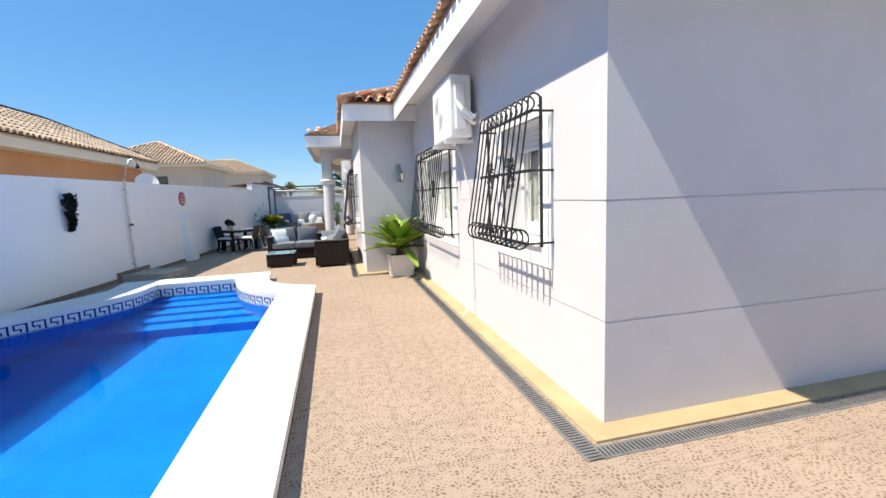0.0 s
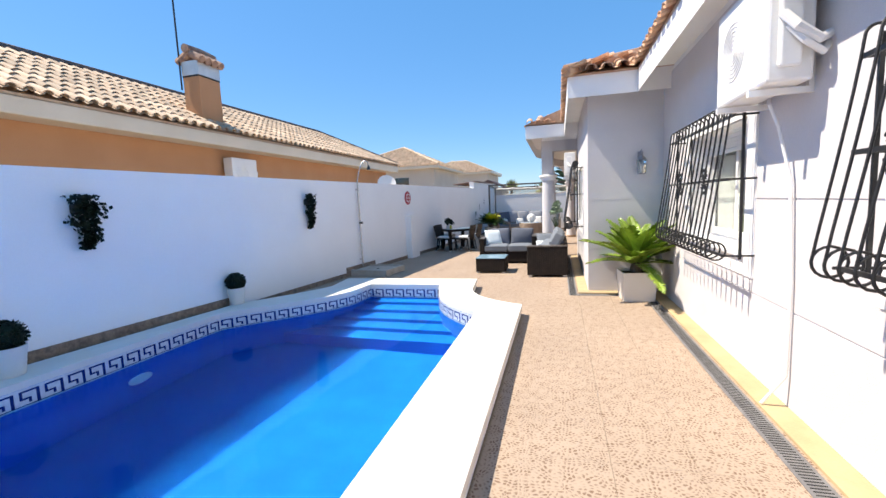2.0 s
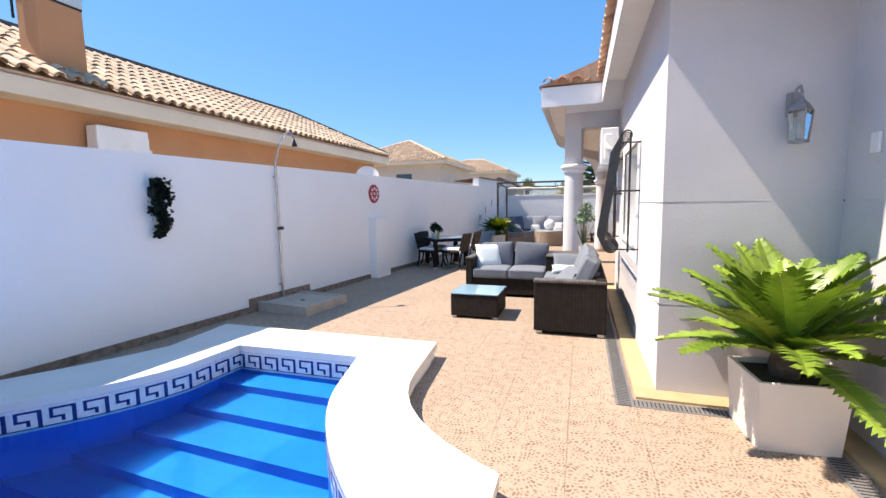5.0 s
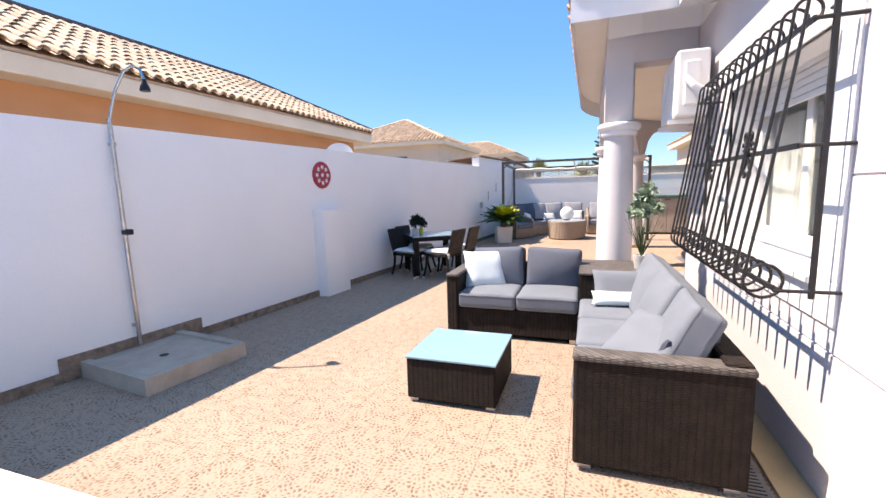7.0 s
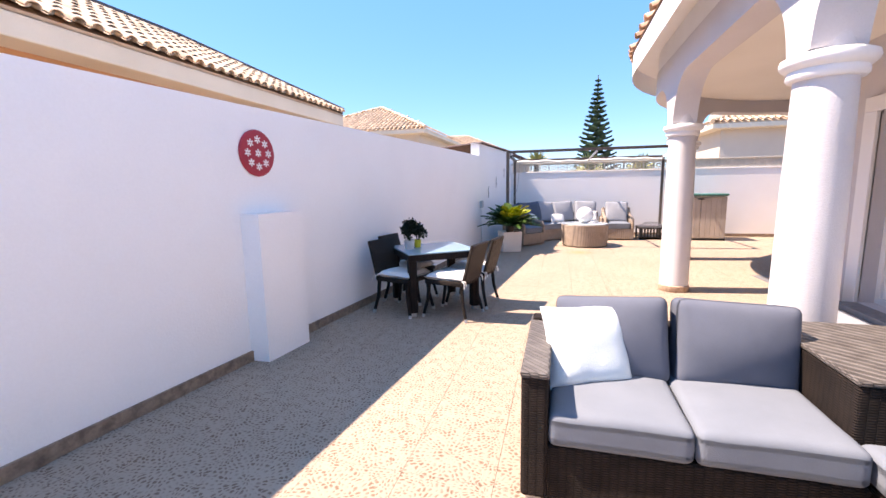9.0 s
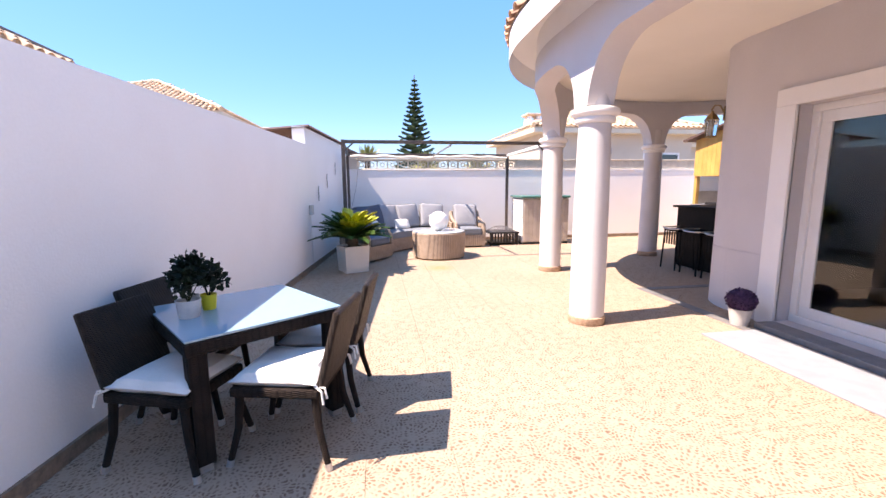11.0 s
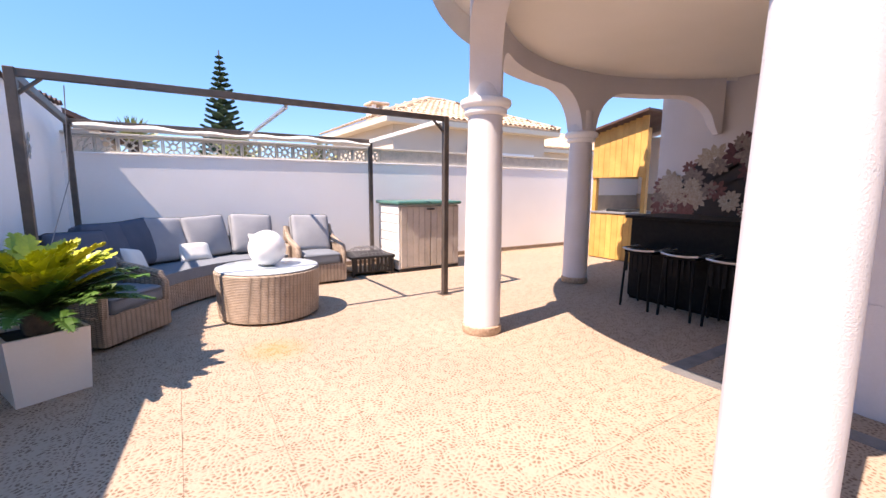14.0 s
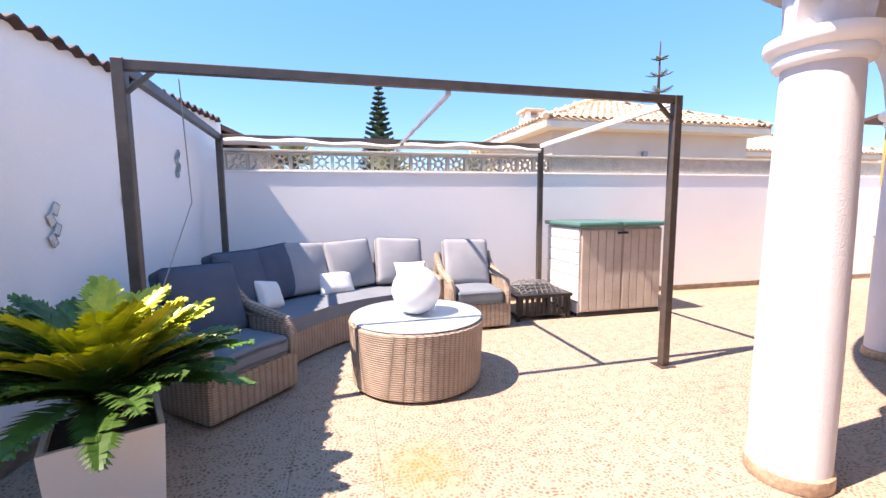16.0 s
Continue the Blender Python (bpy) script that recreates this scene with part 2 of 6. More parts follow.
# greek key band round the water line
def band(loop, u0, bmw, bmn):
    for (xa, ya), (xb, yb) in zip(loop, loop[1:]):
        a, b = Vector((xa, ya, 0)), Vector((xb, yb, 0))
        d = (b - a)
        if d.length < 1e-4:
            continue
        n = Vector((-d.y, d.x, 0)).normalized() * 0.004
        u = u0
        for bmx, rects in ((bmw, [(0, d.length, 0.085, WATER - 0.06)]),):
            for p, q, z1, z0 in rects:
                e0, e1 = a + d.normalized() * p + n, a + d.normalized() * q + n
                bmx.faces.new([bmx.verts.new((v.x, v.y, z)) for v, z in ((e0, z0), (e1, z0), (e1, z1), (e0, z1))])
        # meander strokes, period 0.15
        P, h0, H = 0.19, WATER - 0.01, 0.14
        strokes = [(0.0, 0.15, 0.0, 0.12), (0.0, 0.14, 0.0, 1.0), (0.14, 0.80, 0.88, 1.0), (0.68, 0.80, 0.42, 0.9), (0.34, 0.70, 0.42, 0.54), (0.34, 0.46, 0.20, 0.5), (0.0, 1.0, 0.0, 0.10)]
        k0 = int(u // P)
        while k0 * P < u + d.length:
            for p, q, z0, z1 in strokes:
                s0, s1 = max((k0 + p) * P, u) - u, min((k0 + q) * P, u + d.length) - u
                if s1 - s0 > 1e-4:
                    e0, e1 = a + d.normalized() * s0 + n * 2, a + d.normalized() * s1 + n * 2
                    bmn.faces.new([bmn.verts.new((v.x, v.y, h0 + z * H)) for v, z in ((e0, z0), (e1, z0), (e1, z1), (e0, z1))])
            k0 += 1
        u0 += d.length


bw, bn = B(), B()
band(INNER + INNER[:1], 0.0, bw, bn)
tb = part("waterline_band", bw, BANDWHITE, pool, "white tile band")
part("greek_key", bn, NAVY, tb, "navy greek key pattern")
WATERMAT = bpy.data.materials.new("pool_water")
WATERMAT.use_nodes = True
wt = WATERMAT.node_tree
wt.nodes.remove(wt.nodes["Principled BSDF"])
w_out = wt.nodes["Material Output"]
w_ref, w_glo, w_mix, w_fre, w_mul = (wt.nodes.new("ShaderNode" + n) for n in ("BsdfRefraction", "BsdfGlossy", "MixShader", "Fresnel", "Math"))
w_ref.inputs["IOR"].default_value, w_fre.inputs["IOR"].default_value = 1.33, 1.33
w_ref.inputs["Roughness"].default_value, w_glo.inputs["Roughness"].default_value = 0.0, 0.02
w_ref.inputs["Color"].default_value = (0.8, 0.97, 1.0, 1)
w_mul.operation, w_mul.inputs[1].default_value = "MULTIPLY", 0.35
wnz, wbp, wg = wt.nodes.new("ShaderNodeTexNoise"), wt.nodes.new("ShaderNodeBump"), wt.nodes.new("ShaderNodeNewGeometry")
wnz.inputs["Scale"].default_value, wbp.inputs["Strength"].default_value, wbp.inputs["Distance"].default_value = 3.0, 0.05, 0.03
wt.links.new(wg.outputs["Position"], wnz.inputs["Vector"])
wt.links.new(wnz.outputs["Fac"], wbp.inputs["Height"])
for node in (w_ref, w_glo):
    wt.links.new(wbp.outputs["Normal"], node.inputs["Normal"])
wt.links.new(w_fre.outputs["Fac"], w_mul.inputs[0])
wt.links.new(w_mul.outputs[0], w_mix.inputs["Fac"])
wt.links.new(w_ref.outputs["BSDF"], w_mix.inputs[1])
wt.links.new(w_glo.outputs["BSDF"], w_mix.inputs[2])
wt.links.new(w_mix.outputs["Shader"], w_out.inputs["Surface"])
bm = B()
bm.faces.new([bm.verts.new((x, y, WATER)) for x, y in INNER])
bmesh.ops.triangulate(bm, faces=bm.faces[:])
water = part("water", bm, WATERMAT, pool, "clear still pool water")
if water.data.polygons[0].normal.z < 0:
    water.data.flip_normals()
water.visible_shadow = False

# ---- paved floor (slab; the tiles come last) ----
bm = B()
prism(bm, [(-6.0, -3), (9.0, -3), (9.0, BACK), (-6.0, BACK)], -0.06, -0.012, hole=[(x + 0.05 * (1 if x < -2.4 else -1), y + (0.05 if y < 2 else -0.05)) for x, y in OUTER])
FLOOR_BASE = mat("floor_joint", (0.36, 0.26, 0.175), (0.32, 0.23, 0.15), 0.9, scale=4, amount=0.1)
floor = solid("floor", bm, FLOOR_BASE, "beige stamped mosaic patio paving", kind="structure")


# ---- walls ----
def wall_cells(name, axis, face, depth, cells, material, label, parent=None):
    """Panels of a wall whose face lies at axis = face and which is depth thick behind it, over a recessed core."""
    bm = B()
    for a0, a1, z0, z1 in cells:
        if axis == "x":
            box(bm, min(face, face + depth), max(face, face + depth), a0, a1, z0, z1)
        else:
            box(bm, a0, a1, min(face, face + depth), max(face, face + depth), z0, z1)
    return solid(name, bm, material, label, kind="structure")


def cells(a0, a1, holes, z1=3.2, z0=0.0, g=0.006):
    """Rectangles between the grooves and round the holes (a0, a1, z0, z1)."""
    cuts_a = sorted({a0, a1, *[h[0] for h in holes], *[h[1] for h in holes]})
    rows = [z0, *GROOVES, z1]
    out = []
    for lo, hi in zip(rows, rows[1:]):
        lo2, hi2 = lo + (g if lo > z0 else 0), hi - (g if hi < z1 else 0)
        cuts_z = sorted({lo2, hi2, *[min(max(z, lo2), hi2) for h in holes for z in h[2:]]})
        for p, q in zip(cuts_a, cuts_a[1:]):
            for s, t in zip(cuts_z, cuts_z[1:]):
                if t - s > 1e-4 and not any(h[0] <= (p + q) / 2 <= h[1] and h[2] <= (s + t) / 2 <= h[3] for h in holes):
                    out.append((p, q, s, t))
    return out


W1, W2, WB = (3.22, 4.02, 1.12, 2.12), (5.82, 7.42, 1.0, 2.14), (10.36, 11.85, 1.0, 2.12)
DOOR = (13.75, 15.78, 0.06, 2.12)
T = 0.28
wall_cells("wall_west", "x", HX, T, cells(HY0, HY1 + 0.2, [W1, W2]), GREY_WALL, "pale lavender grey rendered house wall")
wall_cells("wall_west_core", "x", HX + 0.007, 0.2, [(HY0 + 0.012, HY1, 0.68, 0.70), (HY0 + 0.012, W1[0], 1.45, 1.47), (W1[1], W2[0], 1.45, 1.47), (W2[1], HY1, 1.45, 1.47)], GREY_WALL, "wall core behind the render joints")
wall_cells("wall_south", "y", HY0, 0.2, [(HX + T, 9.0, z0, z1) for z0, z1 in ((0, 0.684), (0.696, 1.454), (1.466, 3.2))], GREY_WALL, "pale lavender grey rendered end wall")
wall_cells("wall_south_core", "y", HY0 + 0.007, 0.15, [(HX + 0.02, 8.9, 0.6, 0.75), (HX + 0.02, 8.9, 1.4, 1.5)], GREY_WALL, "wall core behind the render joints")
wall_cells("wall_projection", "y", HY1, 0.2, [(HB, HX, z0, z1) for z0, z1 in ((0, 0.684), (0.696, 1.454), (1.466, 3.2))], GREY_WALL, "grey rendered side of the projecting room")
wall_cells("wall_projection_core", "y", HY1 + 0.007, 0.15, [(HB + 0.02, HX, 0.6, 0.75), (HB + 0.02, HX, 1.4, 1.5)], GREY_WALL, "wall core behind the render joints")
wall_cells("wall_bay", "x", HB + 0.001, T, cells(HY1 + 0.001, HY2, [WB]), GREY_WALL, "pale grey rendered wall of the projecting room")
wall_cells("wall_bay_end", "y", HY2 - 0.2, 0.199, [(HB + T, 1.65 + T, 0, 3.2)], GREY_WALL, "grey rendered end of the projecting room")
wall_cells("wall_porch", "x", 1.65, T, cells(HY2, 16.35, [DOOR]), GREY_WALL, "grey rendered wall round the patio door")
# rounded corner of the porch wall
bm = B()
for z0, z1 in ((0, 0.684), (0.696, 1.454), (1.466, 3.2)):
    arc = [(2.4 + 0.75 * math.cos(a), 16.35 + 0.75 * math.sin(a)) for a in [math.pi - math.pi / 2 * i / 16 for i in range(17)]]
    arc2 = [(2.4 + 0.5 * math.cos(a), 16.35 + 0.5 * math.sin(a)) for a in [math.pi - math.pi / 2 * i / 16 for i in range(17)]]
    prism(bm, arc + arc2[::-1], z0, z1)
solid("wall_rounded_corner", bm, GREY_WALL, "rounded grey rendered corner of the house", kind="structure")
wall_cells("wall_bay_core", "x", HB + 0.008, 0.2, [(HY1 + 0.01, HY2 - 0.01, 0.68, 0.70), (HY1 + 0.01, WB[0], 1.45, 1.47), (WB[1], HY2 - 0.01, 1.45, 1.47)], GREY_WALL, "wall core behind the render joints")
wall_cells("wall_porch_core", "x", 1.657, 0.2, [(HY2, DOOR[0], 0.68, 0.70), (DOOR[1], 16.35, 0.68, 0.70), (HY2, DOOR[0], 1.45, 1.47), (DOOR[1], 16.35, 1.45, 1.47)], GREY_WALL, "wall core behind the render joints")
bm = B()
arc = [(2.4 + 0.743 * math.cos(a), 16.35 + 0.743 * math.sin(a)) for a in [math.pi - math.pi / 2 * i / 24 for i in range(25)]]
for z in (0.68, 1.45):
    prism(bm, arc + [(2.4, 16.4)], z, z + 0.02)
solid("wall_rounded_core", bm, GREY_WALL, "wall core behind the render joints", kind="structure")
wall_cells("wall_porch_inner", "y", 17.1 - 0.25, 0.25, [(2.4, 5.3, 0, 3.2)], GREY_WALL, "grey rendered wall inside the porch")
wall_cells("wall_mural", "x", 5.0, 0.25, [(17.1, 19.9, 0, 3.2)], GREY_WALL, "grey wall behind the bar")

# boundary wall along the pool
def slab_wall(name, y0, y1, z0, z1, thick, material, label, lift=0.0):
    bm = B()
    vs = [(bx(y0) + lift, y0), (bx(y1) + lift, y1), (bx(y1) - thick, y1), (bx(y0) - thick, y0)]
    prism(bm, vs, z0, z1)
    return solid(name, bm, material, label, kind="structure")


slab_wall("wall_boundary", -3, 19.62, -0.06, 2.08, 0.2, WHITE_WALL, "tall white boundary wall beside the pool")
slab_wall("wall_boundary_raised", 19.62, BACK + 0.2, -0.06, 2.36, 0.2, WHITE_WALL, "raised end of the white boundary wall")
slab_wall("baseboard_stone", 6.9, 22.8, -0.01, 0.085, 0.0, STONE, "low brown stone skirting", lift=0.02)
slab_wall("baseboard_pool", -1.3, 6.9, -0.01, 0.24, 0.0, STONE, "brown stone skirting along the pool", lift=0.02)
slab_wall("baseboard_shower", 10.0, 11.2, 0.0, 0.2, 0.0, STONE, "taller stone skirting behind the shower", lift=0.022)
bm = B()
prism(bm, [(bx(12.98), 12.98), (bx(12.98) + 0.17, 12.98), (bx(13.48) + 0.17, 13.48), (bx(13.48), 13.48)], 0, 1.22)
solid("wall_pier", bm, WHITE_WALL, "short white pier against the boundary wall", kind="structure")
# back wall
bm = B()
box(bm, -3.1, 9.0, BACK, BACK + 0.2, -0.06, 1.78)
solid("wall_back", bm, WHITE_WALL, "white rear garden wall", kind="structure")
bm = B()
box(bm, -2.9, 8.9, BACK - 0.02, BACK, 0.0, 0.07)
solid("baseboard_back", bm, STONE, "low terracotta skirting of the rear wall", kind="structure")
wall_cells("wall_east", "x", 8.7, 0.2, [(-3, BACK, -0.06, 2.0)], WHITE_WALL, "plain white side wall")
wall_cells("wall_front", "y", -3.2, 0.2, [(-6, 9, -0.06, 2.0)], WHITE_WALL, "plain white front wall")

# skirting and drain along the house
bm = B()
box(bm, 1.54, HX, HY0 - 0.17, HY1 - 0.22, -0.02, 0.02, bevel=0.003)
box(bm, HX, 9.0, HY0 - 0.17, HY0, -0.02, 0.02, bevel=0.003)
box(bm, 0.47, HB, HY1, HY2, -0.02, 0.02, bevel=0.003)
box(bm, 0.47, HX, HY1 - 0.17, HY1, -0.02, 0.02, bevel=0.003)
solid("trim_yellow", bm, YELLOW, "yellow painted strip at the foot of the house", kind="structure")

# ---- porch: columns, arches, ceiling ----
COLS = [(-0.08, 13.25), (-0.08, 16.28), (0.62, 18.87), (3.1, 19.9)]


def porch_line(r=0.0, n=28):
    """The porch beam's centre line, moved outwards by r."""
    pts = [(-0.10 - r, 13.05 + 3.88 * i / 12) for i in range(12)]
    end = math.acos(min(1.0, (5.0 - PC.x) / (PR + r)))
    for i in range(n + 1):
        a = math.pi + (end - math.pi) * i / n
        pts.append((PC.x + (PR + r) * math.cos(a), PC.y + (PR + r) * math.sin(a)))
    return pts


def column(x, y):
    col = thing("porch_column", "round white plaster column with moulded capital and speckled base", "column", "porch columns", at=pose(x, y, 0))
    bm = B()
    lathe(bm, [(0.178, 0.0), (0.185, 0.01), (0.185, 0.075), (0.172, 0.085)], 36)
    part("base_ring", bm, COLBASE, col, "speckled pink stone base", True)
    bm = B()
    lathe(bm, [(0.172, 0.083), (0.172, 0.6), (0.165, 1.3), (0.152, 2.0)], 36)
    part("shaft", bm, COLUMN_PAINT, col, "", True)
    bm = B()
    lathe(bm, [(0.150, 1.985), (0.178, 1.99), (0.19, 2.005), (0.19, 2.03), (0.182, 2.045), (0.2, 2.05), (0.222, 2.07), (0.228, 2.09), (0.222, 2.115), (0.19, 2.13), (0.15, 2.135)], 36)
    part("capital", bm, WHITE_PAINT, col, "white moulded capital", True)
    bm = B()
    lathe(bm, [(0.150, 2.133), (0.150, 2.4 if y > 14 else 2.74)], 36)
    part("impost", bm, COLUMN_PAINT, col, "", True)
    return col


COLUMN_PAINT = mat("column_plaster", (0.67, 0.65, 0.66), (0.63, 0.61, 0.62), 0.8, scale=3, amount=0.04, bump=0.25, bscale=110)
for c in COLS:
    column(*c)

line = porch_line(0, 140)
fine = []
for (xa, ya), (xb, yb) in zip(line, line[1:]):
    k = max(1, int(math.hypot(xb - xa, yb - ya) / 0.03))
    fine += [(xa + (xb - xa) * i / k, ya + (yb - ya) * i / k) for i in range(k)]
fine.append(line[-1])
ARC_R, TOPZ = 0.52, 2.68


def arch_bottom(p):
    d = min(math.hypot(p[0] - c[0], p[1] - c[1]) for c in COLS)
    d = min(d, math.hypot(p[0] - line[-1][0], p[1] - line[-1][1]) + 0.05)
    if d < 0.14:
        return 2.14
    if d < 0.14 + ARC_R:
        u = 1 - (d - 0.14) / ARC_R
        return 2.14 + (TOPZ - 2.14) * math.sqrt(max(0.0, 1 - u * u))
    return TOPZ


bm = B()
rows = []
for i, p in enumerate(fine):
    a, b = fine[max(i - 1, 0)], fine[min(i + 1, len(fine) - 1)]
    n = Vector((-(b[1] - a[1]), b[0] - a[0])).normalized()
    z = arch_bottom(p)
    q = [Vector((p[0] + n.x * s, p[1] + n.y * s)) for s in (-0.135, 0.135)]
    rows.append([bm.verts.new((q[0].x, q[0].y, 3.0)), bm.verts.new((q[0].x, q[0].y, z)), bm.verts.new((q[1].x, q[1].y, z)), bm.verts.new((q[1].x, q[1].y, 3.0))])
for a, b in zip(rows, rows[1:]):
    for j in range(3):
        bm.faces.new((a[j], a[j + 1], b[j + 1], b[j]))
bm.faces.new(rows[0])
bm.faces.new(rows[-1][::-1])
solid("wall_porch_arches", bm, GREY_WALL, "curved grey rendered arcade above the columns", kind="structure", smooth=True)
bm = B()
box(bm, 0.03, HB - 0.002, 13.06, 13.32, 2.72, 3.0)
solid("wall_porch_beam", bm, GREY_WALL, "grey rendered beam from house to column", kind="structure")
inner_line = porch_line(-0.13, 40)
bm = B()
prism(bm, inner_line + [(5.05, 17.05), (2.4, 17.0), (1.8, 16.6), (1.75, 16.3), (1.75, 13.1), (0.05, 13.1)], 2.86, 2.9)
solid("ceiling_porch", bm, SOFFIT, "smooth cream porch ceiling", kind="structure")

# ---- eaves: soffit and fascia as one moulded slab, tiles above ----
def offset_eave(name, outline, z0=EAVE, z1=3.28, label="white rendered eave"):
    bm = B()
    prism(bm, outline, z0, z1)
    return solid(name, bm, WHITE_PAINT, label, kind="structure")


EA, EB, EP = 1.28, 0.33, -0.58
offset_eave("eave_west", [(EA, 1.9), (9.2, 1.9), (9.2, HY0 + 0.02), (HX + 0.02, HY0 + 0.02), (HX + 0.02, 8.40), (EA, 8.40)])
offset_eave("eave_bay", [(EB, 8.40), (HX + 0.02, 8.402), (HX + 0.02, HY1 + 0.02), (HB + 0.02, HY1 + 0.02), (HB + 0.02, 12.4), (EB, 12.4)])
outer_line = [(EP, 12.42), (EP, 12.9)] + porch_line(0.48, 60)[1:]
back_line = porch_line(0.12, 60)
offset_eave("eave_porch", outer_line + back_line[::-1] + [(0.1, 13.0), (HB, 13.0), (HB, 12.42)])
# house roof deck above the walls, closing the rooms
def quad_slab(bm, pts, t):
    top = [bm.verts.new(p) for p in pts]
    low = [bm.verts.new((p[0], p[1], p[2] - t)) for p in pts]
    bm.faces.new(top)
    bm.faces.new(low[::-1])
    for i in range(len(pts)):
        j = (i + 1) % len(pts)
        bm.faces.new((top[i], low[i], low[j], top[j]))


PITCH = 0.36
house_roof = thing("roof", "terracotta barrel tile roof of the white house", "roof", kind="structure")
bm = B()
quad_slab(bm, [(EA, 1.9, 3.31), (6.0, 6.6, 3.31 + 4.7 * PITCH), (6.0, 14.0, 3.31 + 4.7 * PITCH), (EA, 14.0, 3.31)], 0.04)
quad_slab(bm, [(EA, 1.9, 3.31), (9.2, 1.9, 3.31), (9.2, 6.6, 3.31 + 4.7 * PITCH), (6.0, 6.6, 3.31 + 4.7 * PITCH)], 0.04)
quad_slab(bm, [(6.0, 6.6, 3.31 + 4.7 * PITCH), (9.2, 6.6, 3.31 + 4.7 * PITCH), (9.2, 18.0, 3.31), (6.0, 14, 3.31 + 4.7 * PITCH)], 0.04)
part("roof_deck", bm, TILE_RED, house_roof)


def barrel(length=0.42, r0=0.082, r1=0.066, t=0.014, n=6):
    """One barrel tile: an arched shell, lying along +y, open ends showing its thickness."""
    bm = B()
    rows = []
    for y, r in ((0.0, r0), (length, r1)):
        out = [bm.verts.new((r * math.cos(math.pi * i / n), y, r * 0.8 * math.sin(math.pi * i / n))) for i in range(n + 1)]
        inn = [bm.verts.new(((r - t) * math.cos(math.pi * i / n), y, (r - t) * 0.8 * math.sin(math.pi * i / n))) for i in range(n + 1)]
        rows.append((out, inn))
    (o0, i0), (o1, i1) = rows
    for k in range(n):
        bm.faces.new((o0[k], o1[k], o1[k + 1], o0[k + 1]))
        bm.faces.new((i0[k + 1], i1[k + 1], i1[k], i0[k]))
        bm.faces.new((i0[k], o0[k], o0[k + 1], i0[k + 1]))
    return bm


TILE_W, TILE_L = 0.215, 0.34


def tile_field(parent, base, along, up, width, rows_n, keep=None, singles=300, material=None, tile_mesh=None, gutter=True, name="roof_tile"):
    """Barrel tiles on a slope: columns along the eave, rows up the slope; singles as parts, the rest joined. Channels lie between."""
    base, along, up = Vector(base), Vector(along).normalized(), Vector(up).normalized()
    nrm = along.cross(up).normalized()
    rot = Matrix((along, up, nrm)).transposed()
    if nrm.z < 0:
        nrm = -nrm
        rot = Matrix((-along, up, nrm)).transposed()
    rest, chan, made = B(), B(), 0
    cols = int(width / TILE_W)
    for r in range(rows_n):
        for c in range(cols):
            s, t = (c + 0.5) * TILE_W, r * TILE_L
            if keep and not keep(s, t):
                continue
            jit = Vector((random.uniform(-0.006, 0.006), random.uniform(-0.012, 0.012), 0))
            p = base + along * (s + jit.x) + up * (t + jit.y) + nrm * (0.03 + 0.012)
            tilt = Euler((radians(-2.2 + random.uniform(-0.8, 0.8)), radians(random.uniform(-2, 2)), radians(random.uniform(-1.5, 1.5)))).to_matrix()
            m = Matrix.Translation(p) @ (rot @ tilt).to_4x4()
            if made < singles:
                ob = new(name, tile_mesh)
                ob.parent, ob.matrix_basis, made = parent, m, made + 1
            else:
                rest.from_mesh(tile_mesh)
                rest.verts.ensure_lookup_table()
                bmesh.ops.transform(rest, matrix=m, verts=rest.verts[-len(tile_mesh.vertices):])
            if gutter:
                q = base + along * (s + TILE_W / 2) + up * t + nrm * 0.012
                w, vs = TILE_W * 0.36, []
                for f in range(5):
                    a = math.pi * (1 + f / 4)
                    vs.append((math.cos(a) * w, math.sin(a) * 0.05 + 0.045))
                lo = [chan.verts.new(q + along * x + nrm * (h + 0.012) - up * 0.02) for x, h in vs]
                hi = [chan.verts.new(q + along * x + nrm * h + up * TILE_L) for x, h in vs]
                for f in range(4):
                    chan.faces.new((lo[f], lo[f + 1], hi[f + 1], hi[f]))
    if rest.verts:
        part(name + "s_far", rest, material, parent, kind="stuff")
    else:
        rest.free()
    if gutter:
        part("channel_tiles", chan, material, parent, kind="stuff")
    else:
        chan.free()


TM_RED = finish("barrel_tile", barrel(), TILE_RED, True)
TM_CREAM = finish("barrel_tile_cream", barrel(), TILE, True)
slope = Vector((1, 0, PITCH)).normalized()


